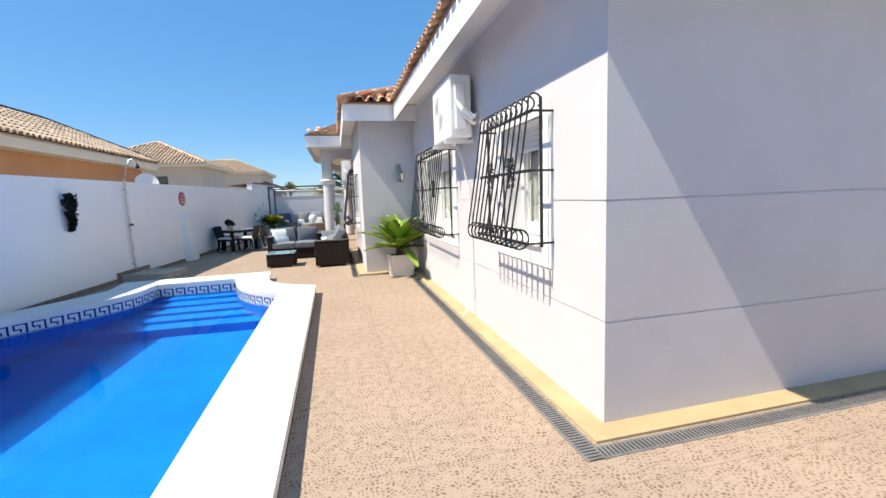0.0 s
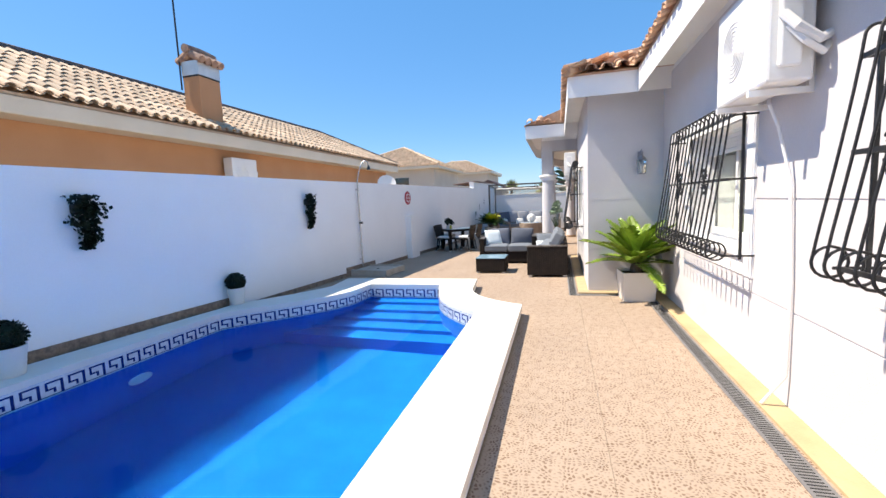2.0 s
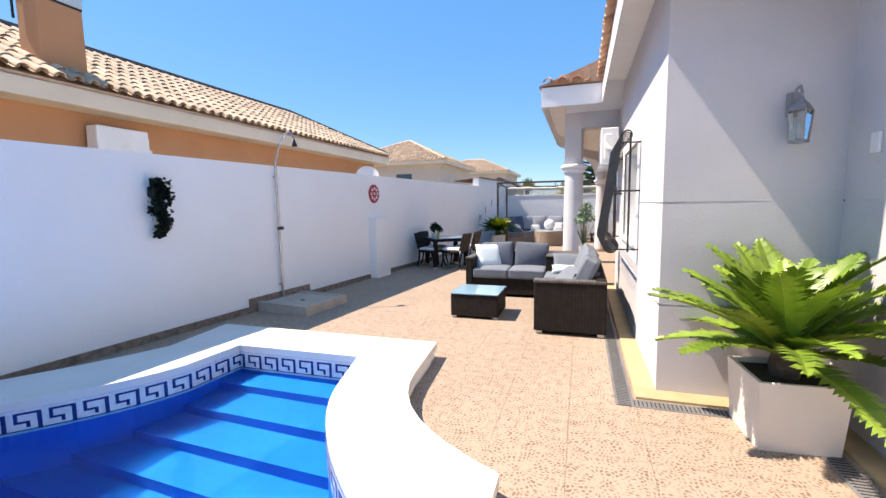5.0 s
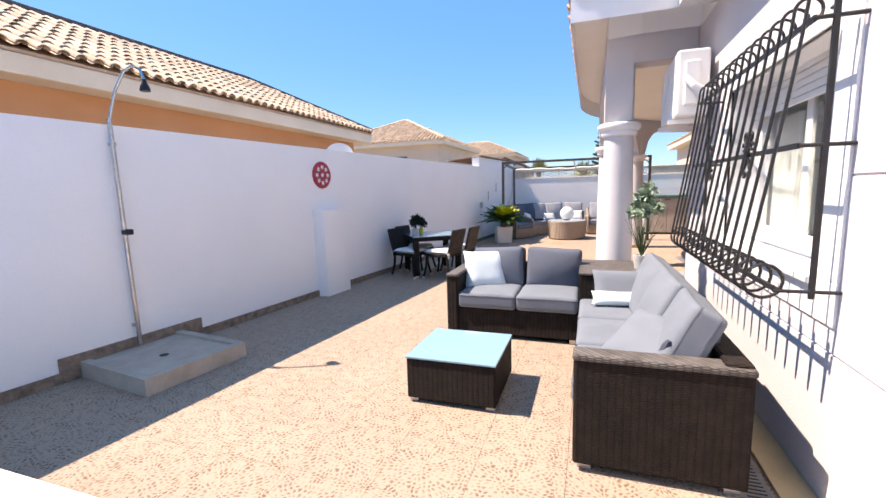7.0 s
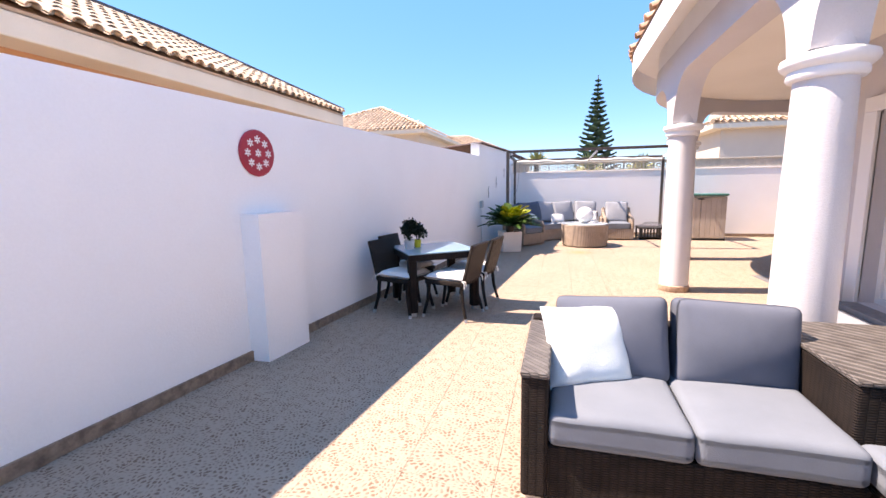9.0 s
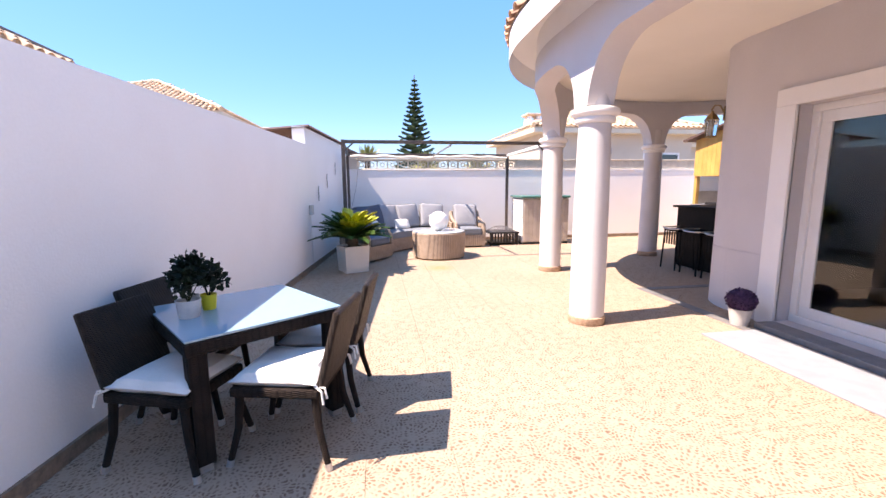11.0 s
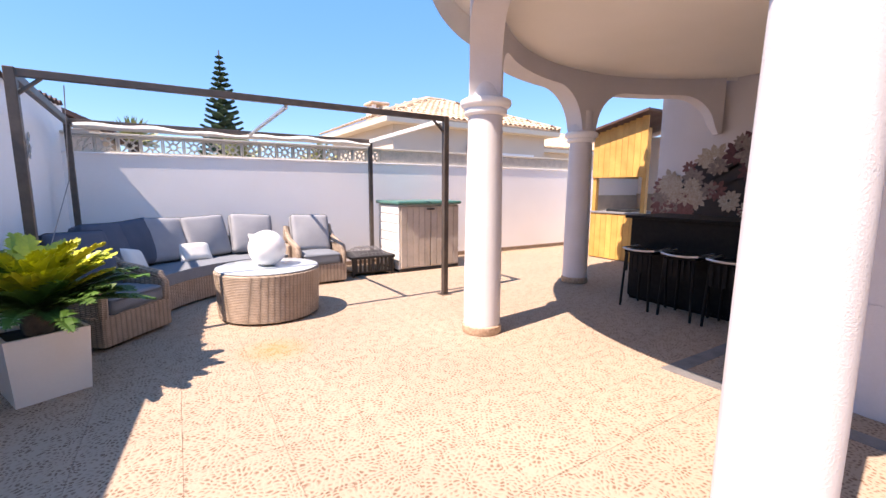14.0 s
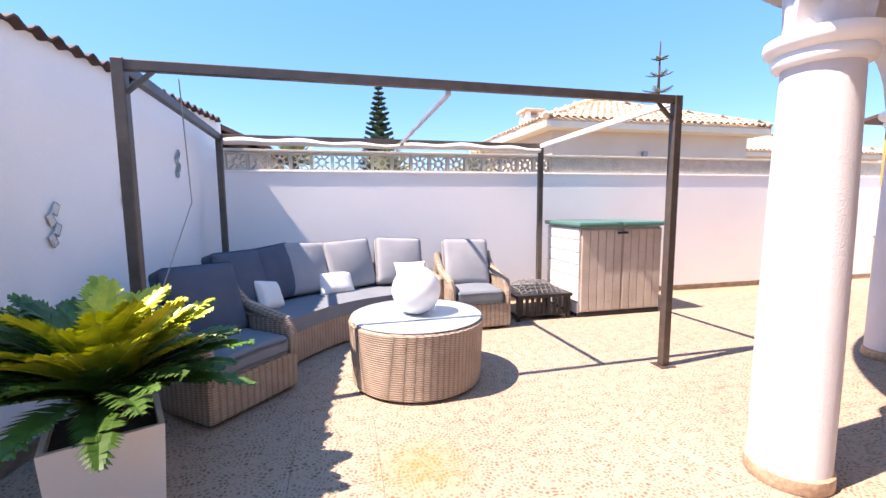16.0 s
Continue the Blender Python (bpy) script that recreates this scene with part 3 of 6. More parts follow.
def porch_roof():
    """Tile courses that follow the curved porch eave."""
    roof = thing("porch_roof", "curved terracotta barrel tile roof edge over the porch", "roof", kind="structure")
    bm = B()
    o, i2 = [(EP - 0.04, 12.4)] + porch_line(0.5, 60)[1:], [(EP + 1.6, 12.4)] + porch_line(-1.1, 60)[1:]
    lo = [bm.verts.new((x, y, 3.30)) for x, y in o]
    hi = [bm.verts.new((x, y, 3.30 + 1.6 * PITCH)) for x, y in i2]
    for k in range(len(o) - 1):
        bm.faces.new((lo[k], lo[k + 1], hi[k + 1], hi[k]))
    bm.faces.new((lo[0], hi[0], bm.verts.new((EP + 1.6, 12.4, 3.30))))
    part("roof_deck", bm, TILE_RED, roof)
    for r in range(3):
        pts = porch_line(0.53 - r * TILE_L * 0.94, 200)
        run, last = 0.0, None
        for a, b in zip(pts, pts[1:]):
            d = Vector((b[0] - a[0], b[1] - a[1], 0))
            run += d.length
            if last is None or run - last >= TILE_W:
                last = run
                al = d.normalized()
                inward = Vector((al.y, -al.x, 0))
                up = (inward + Vector((0, 0, PITCH))).normalized()
                nn = up.cross(-al).normalized()
                if nn.z < 0:
                    nn = -nn
                side = up.cross(nn)
                ob = new("roof_tile", TM_RED)
                ob.parent = roof
                ob.matrix_basis = Matrix.Translation(Vector((a[0], a[1], 3.325 + r * TILE_L * 0.94 * PITCH))) @ Matrix((side, up, nn)).transposed().to_4x4()
    return roof


porch_roof()
tile_field(house_roof, (EA - 0.05, 8.36, 3.30), (0, -1, 0), (1, 0, PITCH), 6.2, 3, material=TILE_RED, tile_mesh=TM_RED)
bay_roof = thing("bay_roof", "terracotta barrel tile roof of the projecting room", "roof", kind="structure")
bm = B()
quad_slab(bm, [(EB, 8.36, 3.30), (EB + 1.6, 9.8, 3.30 + 1.6 * PITCH), (EB + 1.6, 12.6, 3.30 + 1.6 * PITCH), (EB, 12.6, 3.30)], 0.03)
quad_slab(bm, [(EB, 8.36, 3.30), (3.2, 8.36, 3.30), (3.2, 9.8, 3.30 + 1.6 * PITCH), (EB + 1.6, 9.8, 3.30 + 1.6 * PITCH)], 0.03)
part("roof_deck", bm, TILE_RED, bay_roof)
tile_field(bay_roof, (EB - 0.05, 12.4, 3.30), (0, -1, 0), (1, 0, PITCH), 4.2, 3, material=TILE_RED, tile_mesh=TM_RED, keep=lambda s, t: s < 4.15 - t)
tile_field(bay_roof, (EB, 8.31, 3.30), (1, 0, 0), (0, 1, PITCH), 1.1, 4, material=TILE_RED, tile_mesh=TM_RED, keep=lambda s, t: s > t * 0.9)
bm = B()
tube(bm, [(EB - 0.02, 8.31, 3.35), (EB + 1.6, 9.77, 3.37 + 1.6 * PITCH)], 0.09, 8)
part("hip_ridge", bm, TILE_RED, bay_roof, "rounded hip tiles")
# south edge of the porch roof
tile_field(bay_roof, (EP, 12.36, 3.30), (1, 0, 0), (0, 1, PITCH), 0.85, 3, material=TILE_RED, tile_mesh=TM_RED, keep=lambda s, t: s > t * 0.9)

# ---- neighbour with the ochre wall ----
nb = thing("neighbour_house", "single-storey ochre house with cream eave and tiled roof", "house", kind="structure")
part("wall", boxed(-14, -7.45, -2, 20.0, -0.06, 3.0), OCHRE, nb, "ochre rendered wall")
part("eave", boxed(-14.4, -7.0, -2.4, 20.4, 3.0, 3.28, bevel=0.02), CREAM, nb, "cream rendered eave")
bm = B()
NP = 0.52
quad_slab(bm, [(-7.0, -2.4, 3.3), (-7.0, 20.4, 3.3), (-9.5, 17.9, 3.3 + 2.5 * NP), (-9.5, -2.4, 3.3 + 2.5 * NP)], 0.05)
quad_slab(bm, [(-14.4, -2.4, 3.3), (-9.5, -2.4, 3.3 + 2.5 * NP), (-9.5, 17.9, 3.3 + 2.5 * NP), (-14.4, 20.4, 3.3)], 0.05)
quad_slab(bm, [(-7.0, 20.4, 3.3), (-14.4, 20.4, 3.3), (-9.5, 17.9, 3.3 + 2.5 * NP)], 0.05)
roof = part("roof", bm, TILE, nb, "cream barrel tile roof")
tile_field(roof, (-6.95, 20.4, 3.31), (0, -1, 0), (-1, 0, NP), 17.5, 8, material=TILE, tile_mesh=TM_CREAM, singles=280, keep=lambda s, t: s > t * 0.95)
bm = B()
RIDGE = mat("dark_ridge_mortar", (0.10, 0.085, 0.08), (0.16, 0.12, 0.1), 0.9, scale=8, amount=0.2)
tube(bm, [(-9.5, -2.4, 3.38 + 2.5 * NP), (-9.5, 17.9, 3.38 + 2.5 * NP), (-7.0, 20.4, 3.38)], 0.09, 8)
part("ridge", bm, RIDGE, roof, "dark ridge tiles")
chim = thing("chimney", "ochre rendered chimney with pale collar and tile cap", "chimney", at=pose(-7.56, 9.87, 3.75))
CAP_TILE = mat("weathered_cap_tile", (0.42, 0.27, 0.19), (0.22, 0.13, 0.10), 0.85, scale=8, amount=0.25, bump=0.3)
part("shaft", boxed(-0.21, 0.21, -0.30, 0.30, -0.35, 0.78), OCHRE, chim)
part("drip_edge", boxed(-0.215, 0.215, -0.305, 0.305, 0.765, 0.80), DARK, chim, "dark joint under the collar")
part("collar", boxed(-0.22, 0.22, -0.31, 0.31, 0.80, 1.10), mat("galvanised_sheet", (0.66, 0.68, 0.68), None, 0.4, metal=0.3), chim, "pale metal collar")
for i in range(4):
    for j in (-1, 1):
        bm = B()
        tube(bm, [(-0.32 * j, -0.28 + i * 0.187, 1.10), (-0.02 * j, -0.28 + i * 0.187, 1.27)], 0.085, 8)
        part("roof_tile", bm, CAP_TILE, chim)
bm = B()
tube(bm, [(0, -0.40, 1.34), (0, 0.0, 1.36), (0, 0.40, 1.33)], 0.095, 8)
part("cap", bm, CAP_TILE, chim, "rounded terracotta ridge cap")
bm = B()
tube(bm, [(-0.23, -0.34, 0.5), (-0.23, -0.34, 3.6)], 0.018, 6)
part("mast", bm, IRON, chim, "thin aerial mast")


def cond_unit(name, label, w=0.84, h=0.68, d=0.25):
    """Outdoor air-conditioning unit; its back to x = 0, front towards -x, width along y."""
    ac = thing(name, label, "air conditioner", "outdoor units")
    part("casing", boxed(-d - 0.06, -0.06, -w / 2, w / 2, 0, h, bevel=0.02), PVC, ac)
    bm = B()
    for k in range(7):
        r = 0.03 + 0.028 * k
        tube(bm, [(-d - 0.062, 0.1 + r * math.cos(a), h / 2 + r * math.sin(a)) for a in [2 * math.pi * i / 24 for i in range(24)]], 0.004, 5, closed=True)
    part("fan_grille", bm, PVC, ac)
    bm = B()
    box(bm, -d - 0.01, -0.14, -w / 2 - 0.045, -w / 2, 0.08, h - 0.1, bevel=0.015)
    part("service_cover", bm, PVC, ac, "raised white side cover")
    for y in (-0.28, 0.28):
        bm = B()
        box(bm, -d - 0.10, -0.03, y - 0.018, y + 0.018, -0.05, -0.012)
        box(bm, -0.03, 0.0, y - 0.018, y + 0.018, -0.05, 0.3)
        part("bracket", bm, PVC, ac, "white wall bracket")
    bm = B()
    tube(bm, [(-0.25, -w / 2 - 0.05, h * 0.55), (-0.2, -w / 2 - 0.1, h * 0.42), (-0.08, -w / 2 - 0.08, h * 0.3), (0.0, -w / 2 - 0.02, h * 0.36)], 0.028, 8)
    part("pipe", bm, PVC, ac, "white insulated pipe")
    bm = B()
    tube(bm, [(-0.22, -w / 2 - 0.05, h * 0.45), (-0.16, -w / 2 - 0.09, h * 0.3), (-0.05, -w / 2 - 0.06, h * 0.2), (0.0, -w / 2 - 0.01, h * 0.28)], 0.02, 8)
    part("pipe", bm, PVC, ac, "white insulated pipe")
    return ac


ac1 = cond_unit("air_conditioner", "white outdoor air conditioner on brackets below the eave")
ac1.matrix_basis = pose(HX, 5.18, 2.17)
ac2 = cond_unit("air_conditioner", "white outdoor air conditioner beside the barred window", h=0.55)
ac2.matrix_basis = pose(HB, 12.68, 2.03)
ac3 = copy_thing(ac1, pose(-7.45, 10.5, 2.12, 0, 0, 180))
ac3["label"] = "pale outdoor air conditioner on the ochre house"
bm = B()
tube(bm, [(HX - 0.14, 5.12, 2.1), (HX - 0.09, 5.1, 1.95), (HX - 0.03, 5.05, 1.6), (HX - 0.02, 5.0, 0.9), (HX - 0.025, 5.0, 0.25), (HX - 0.16, 5.02, 0.03)], 0.011, 7)
solid("drain_hose", bm, PVC, "thin white condensate hose hanging to the drain", "hose")

# ---- windows, bars, patio door ----
PANE = glass("clear_glass", (0.86, 0.92, 0.90), 0.01)
CURTAIN = mat("grey_curtain", (0.42, 0.43, 0.42), (0.34, 0.35, 0.35), 0.9, scale=4, amount=0.1)
# near-black so that the unlit interior's darkness is in the wall colour
ROOM = mat("darkened_room_paint", (0.10, 0.095, 0.085), (0.08, 0.075, 0.07), 0.9, scale=1, amount=0.1)


def frame_parts(parent, x, y0, y1, z0, z1, w, d, name="window_frame"):
    """Four rails in the plane x, between y0..y1 and z0..z1."""
    bm = B()
    box(bm, x, x + d, y0, y1, z0, z0 + w, bevel=0.006)
    box(bm, x, x + d, y0, y1, z1 - w, z1, bevel=0.006)
    box(bm, x, x + d, y0, y0 + w, z0 + w, z1 - w, bevel=0.006)
    box(bm, x, x + d, y1 - w, y1, z0 + w, z1 - w, bevel=0.006)
    return part(name, bm, PVC, parent)


def window(name, face, hole, label, sashes=2, curtain=True):
    y0, y1, z0, z1 = hole
    w = thing(name, label, "window", kind="structure")
    x = face + 0.19
    frame_parts(w, x, y0, y1, z0, z1, 0.055, 0.07)
    mid = (y1 - y0) / sashes
    for k in range(sashes):
        a, b = y0 + 0.05 + k * (mid - 0.02), y0 + 0.03 + (k + 1) * mid - 0.02 * (k + 1 == sashes) * 2
        dx = x + 0.012 + 0.024 * (k % 2)
        s = frame_parts(w, dx, a, b, z0 + 0.05, z1 - 0.05, 0.07, 0.03, "sash")
        p = part("pane", boxed(dx + 0.012, dx + 0.018, a + 0.068, b - 0.068, z0 + 0.118, z1 - 0.118), PANE, s)
        p.visible_shadow = False
    bm = B()
    t = 0.19
    for a, b, c, d in ((y0 - t, y1 + t, z1, z1 + t), (y0 - t, y1 + t, z0 - t, z0), (y0 - t, y0, z0, z1), (y1, y1 + t, z0, z1)):
        box(bm, face - 0.012, face + 0.02, a, b, c, d, bevel=0.004)
    part("surround", bm, WHITE_PAINT, w, "white painted surround")
    part("window_sill", boxed(face - 0.05, x + 0.002, y0 - 0.02, y1 + 0.02, z0 - 0.03, z0 + 0.004, bevel=0.006), WHITE_PAINT, w)
    bm = B()
    for a, b, c, d in ((y0, y0 + 0.006, z0, z1), (y1 - 0.006, y1, z0, z1), (y0 + 0.006, y1 - 0.006, z1 - 0.006, z1)):
        box(bm, face + 0.021, x - 0.002, a, b, c, d)
    part("reveal", bm, WHITE_PAINT, w, "white painted deep reveal")
    # roller shutter, let down a little
    bm = B()
    for k in range(5):
        box(bm, x - 0.035, x - 0.022, y0 + 0.012, y1 - 0.012, z1 - 0.045 * (k + 1) + 0.003, z1 - 0.045 * k - 0.001, bevel=0.005, segs=1)
    part("roller_shutter", bm, PVC, w, "white slatted roller shutter, partly lowered")
    bm = B()
    n = 60
    lo, hi = [], []
    for i in range(n + 1):
        yy = y0 + (y1 - y0) * i / n
        xx = face + 0.297 + 0.018 * math.sin(i * 1.3)
        lo.append(bm.verts.new((xx, yy, z0 - 0.1)))
        hi.append(bm.verts.new((xx, yy, z1 + 0.1)))
    for i in range(n):
        bm.faces.new((lo[i], lo[i + 1], hi[i + 1], hi[i]))
    if curtain:
        solid("curtain", bm, CURTAIN, "grey drawn curtain behind the window glass", "curtain", smooth=True)
    else:
        bm.free()
    return w


window("window_1", HX, W1, "white framed sliding window behind iron bars")
window("window_2", HX, W2, "white framed sliding window behind iron bars")
window("window_3", HB + 0.001, WB, "white framed sliding window behind iron bars")


def grille(y0, y1, z0, z1, face, n, label):
    """A pot-bellied wrought-iron window grille; bars run from the wall frame's top, lean out and curl below."""
    g = thing("window_grille", label, "window grille", "window grilles", at=pose(face, 0, 0))
    H = z1 - z0
    top, bot = -0.10, -0.25
    for i in range(n):
        y = y0 + 0.03 + (y1 - y0 - 0.06) * i / (n - 1)
        pts = [(top - 0.035 + 0.05 * math.cos(b), y, z1 - 0.04 + 0.05 * math.sin(b)) for b in [math.radians(-60 + 240 * k / 12) for k in range(13)]]
        for k in range(1, 9):
            u = k / 9
            pts.append((top - 0.085 + (bot - top + 0.085 - 0.09) * (u ** 1.15), y, z1 - 0.04 - (H - 0.17) * u))
        cx, cz, r = bot - 0.02, z0 + 0.085, 0.075
        pts += [(cx + r * math.cos(b), y, cz + r * math.sin(b)) for b in [math.radians(180 + 400 * k / 18) for k in range(19)]]
        bm = B()
        tube(bm, pts, 0.0075, 6)
        part("bar", bm, IRON, g, smooth=True)
    for nm, x, z in (("top_rail", top - 0.07, z1 - 0.12), ("middle_rail", -0.19, z0 + H * 0.52), ("bottom_rail", bot + 0.03, z0 + 0.05)):
        part(nm, boxed(x - 0.006, x + 0.006, y0, y1, z - 0.012, z + 0.012), IRON, g)
    for y in (y0, y1):
        bm = B()
        box(bm, -0.112, -0.092, y - 0.008, y + 0.008, z0 + 0.02, z1 - 0.02)
        part("side_post", bm, IRON, g)
        for z, x in ((z1 - 0.12, -0.18), (z0 + H * 0.52, -0.19), (z0 + 0.05, -0.24)):
            bm = B()
            tube(bm, [(0.0, y, z), (x, y, z)], 0.009, 6)
            part("bracket", bm, IRON, g)
    for f in (0.3, 0.72):
        y, z, x = y0 + (y1 - y0) * f, z0 + H * 0.52, -0.195
        bm = B()
        for sy in (-1, 1):
            for sz in (-1, 1):
                spiral = [(x - 0.01, y + sy * (0.035 + (0.028 - 0.0014 * k) * math.cos(math.radians(-90 * sz + 28 * k * sz)) * 1.0), z + sz * 0.10 + (0.028 - 0.0014 * k) * math.sin(math.radians(-90 * sz + 28 * k * sz))) for k in range(15)]
                tube(bm, [(x - 0.01, y, z - sz * 0.02), (x - 0.01, y + sy * 0.02, z + sz * 0.045)] + spiral, 0.0065, 6)
                outer = [(x - 0.01, y + sy * (0.06 + 0.02 * math.cos(math.radians(30 * k))), z + sz * (0.045 + 0.02 * math.sin(math.radians(30 * k)))) for k in range(11)]
                tube(bm, outer, 0.0065, 6)
        part("scroll", bm, IRON, g, "forged double scroll")
    return g


grille(3.02, 4.14, 1.09, 2.24, HX, 11, "black wrought-iron window grille with curled bars")
grille(5.63, 7.58, 0.95, 2.25, HX, 16, "wide black wrought-iron grille over the house window")
grille(10.15, 12.02, 0.92, 2.2, HB, 15, "wide black wrought-iron grille beside the sofa")

door = thing("door_1", "white framed sliding patio door with dark interior behind", "door", kind="structure")
d0, d1, dz0, dz1 = DOOR
bm = B()
for a, b, c, d in ((d0 - 0.2, d1 + 0.2, dz1, dz1 + 0.16), (d1, d1 + 0.2, 0, dz1), (d0 - 0.2, d0, 0, dz1)):
    box(bm, 1.65 - 0.035, 1.67, a, b, c, d, bevel=0.008)
part("surround", bm, WHITE_PAINT, door, "broad white surround")
frame_parts(door, 1.80, d0, d1, dz0, dz1, 0.07, 0.1, "door_frame")
for k, (a, b) in enumerate(((d0 + 0.06, (d0 + d1) / 2 + 0.04), ((d0 + d1) / 2 - 0.04, d1 - 0.07))):
    x = 1.86 - 0.035 * k
    s = frame_parts(door, x, a, b, dz0 + 0.07, dz1 - 0.07, 0.10, 0.03, "sliding_leaf")
    part("pane", boxed(x + 0.012, x + 0.018, a + 0.098, b - 0.098, dz0 + 0.165, dz1 - 0.165), PANE, s).visible_shadow = False
STEP = mat("grey_stone_step", (0.24, 0.24, 0.25), (0.19, 0.19, 0.2), 0.5, scale=10, amount=0.15, bump=0.15)
part("door_step", boxed(1.44, 1.92, d0 - 0.05, d1 + 0.02, -0.01, 0.058, bevel=0.006), STEP, door, "dark grey stone step")
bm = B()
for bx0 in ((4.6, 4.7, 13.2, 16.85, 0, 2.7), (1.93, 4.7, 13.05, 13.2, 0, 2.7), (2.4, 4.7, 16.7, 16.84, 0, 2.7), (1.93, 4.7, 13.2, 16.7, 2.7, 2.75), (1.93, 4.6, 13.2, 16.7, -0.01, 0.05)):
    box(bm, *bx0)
solid("wall_living_room", bm, ROOM, "room behind the patio door, its dimness put into the wall colour", kind="structure")
table_in = thing("side_cabinet", "pale cabinet in the dim room behind the door", "cabinet", at=pose(2.9, 14.7, 0.05))
part("body", boxed(-0.3, 0.3, -0.4, 0.4, 0.05, 0.55, bevel=0.01), CREAM, table_in)
part("top", boxed(-0.32, 0.32, -0.42, 0.42, 0.55, 0.58, bevel=0.008), STEP, table_in)
RUG = mat("pale_grey_mat", (0.30, 0.31, 0.34), (0.26, 0.27, 0.3), 0.95, scale=6, fine=200, amount=0.12, bump=0.4, bscale=250)
solid("door_mat", boxed(0.79, 1.40, 14.0, 15.72, 0.0, 0.014, bevel=0.004), RUG, "flat pale grey mat before the patio door", "mat")

# ---- drains and grooves ----
drain = thing("floor_drain", "grey slotted drain channel along the house", "drain", kind="structure")
for d in ((1.39, 1.52, HY0 - 0.31, HY1 - 0.31), (0.32, 0.45, HY1 - 0.31, HY2), (1.52, 9.0, HY0 - 0.31, HY0 - 0.19), (0.45, 1.52, HY1 - 0.31, HY1 - 0.19), (1.27, 1.4, 15.75, 17.35), (1.27, 3.0, 17.35, 17.47)):
    ch = part("channel", boxed(*d, -0.02, 0.004), DRAIN, drain)
    bm = B()
    x0, x1, y0, y1 = d
    if y1 - y0 > x1 - x0:
        k = y0 if y0 < 15 else y1
        while k < min(y1, y0 + 7):
            box(bm, x0 + 0.02, x1 - 0.02, k, k + 0.007, 0.004, 0.0065)
            k += 0.028
    else:
        k = x0 if y0 < 15 else x1
        while k < min(x1, x0 + 4):
            box(bm, k, k + 0.007, y0 + 0.02, y1 - 0.02, 0.004, 0.0065)
            k += 0.028
    if bm.verts:
        part("slots", bm, DARK, ch, kind="stuff")
    else:
        bm.free()


# ---- soft and woven materials ----
def wicker(name, c1, c2, strand=0.011, col=0.035, rough=0.55):
    m = mat(name, c1, c2, rough, scale=12, fine=120, amount=0.2, spec=0.2)
    t = m.node_tree
    b = t.nodes["Principled BSDF"]

    def math_node(op, a, c=None):
        n = t.nodes.new("ShaderNodeMath")
        n.operation = op
        for k, v in enumerate((a, c)):
            if v is None:
                continue
            if isinstance(v, (int, float)):
                n.inputs[k].default_value = v
            else:
                t.links.new(v, n.inputs[k])
        return n.outputs[0]
    tc, sep = t.nodes.new("ShaderNodeTexCoord"), t.nodes.new("ShaderNodeSeparateXYZ")
    t.links.new(tc.outputs["Object"], sep.inputs[0])
    s = math_node("ADD", sep.outputs["X"], sep.outputs["Y"])
    colm = math_node("FLOOR", math_node("DIVIDE", s, col))
    ph = math_node("ADD", math_node("MULTIPLY", sep.outputs["Z"], math.pi / strand), math_node("MULTIPLY", colm, math.pi / 2))
    wave = math_node("ABSOLUTE", math_node("SINE", ph))
    across = math_node("ABSOLUTE", math_node("SINE", math_node("MULTIPLY", s, math.pi / col)))
    hgt = math_node("MULTIPLY", math_node("POWER", wave, 0.6), math_node("POWER", across, 0.35))
    bp = t.nodes.new("ShaderNodeBump")
    bp.inputs["Strength"].default_value, bp.inputs["Distance"].default_value = 0.9, 0.006
    t.links.new(hgt, bp.inputs["Height"])
    t.links.new(bp.outputs["Normal"], b.inputs["Normal"])
    old = b.inputs["Base Color"].links[0].from_socket
    mix = t.nodes.new("ShaderNodeMix")
    mix.data_type, mix.blend_type = "RGBA", "MULTIPLY"
    mix.inputs["Factor"].default_value = 1.0
    gaps = t.nodes.new("ShaderNodeMapRange")
    gaps.inputs["To Min"].default_value, gaps.inputs["To Max"].default_value = 0.3, 1.1
    t.links.new(hgt, gaps.inputs["Value"])
    t.links.new(old, mix.inputs[6])
    t.links.new(gaps.outputs["Result"], mix.inputs[7])
    t.links.new(mix.outputs[2], b.inputs["Base Color"])
    return m


WICKER_DARK = wicker("dark_brown_wicker", (0.016, 0.011, 0.009), (0.028, 0.019, 0.015), rough=0.75)
WICKER_TOP = wicker("weathered_wicker", (0.18, 0.16, 0.145), (0.11, 0.095, 0.085))
WICKER_TAN = wicker("tan_wicker", (0.46, 0.36, 0.28), (0.38, 0.29, 0.22), 0.016, 0.05)
FABRIC = mat("grey_cushion_fabric", (0.20, 0.21, 0.245), (0.17, 0.18, 0.215), 0.95, scale=5, fine=260, amount=0.1, bump=0.3, bscale=300, spec=0.2)
FABRIC_LIGHT = mat("light_grey_fabric", (0.192, 0.213, 0.243), (0.17, 0.19, 0.22), 0.95, scale=5, fine=260, amount=0.08, bump=0.3, bscale=300, spec=0.2)
# pergola cushion grey with the sun's brightness put into the colour
FABRIC_SUNLIT = mat("sunlit_grey_fabric", (0.33, 0.34, 0.365), (0.29, 0.30, 0.33), 0.95, scale=5, fine=260, amount=0.1, bump=0.3, bscale=300, spec=0.2)
# light grey fabric darkened: the shade on the loveseat's back cushions is in the colour
FABRIC_SHADED_BACK = mat("shaded_back_fabric", (0.135, 0.148, 0.185), (0.115, 0.128, 0.16), 0.95, scale=5, fine=260, amount=0.1, bump=0.3, bscale=300, spec=0.2)
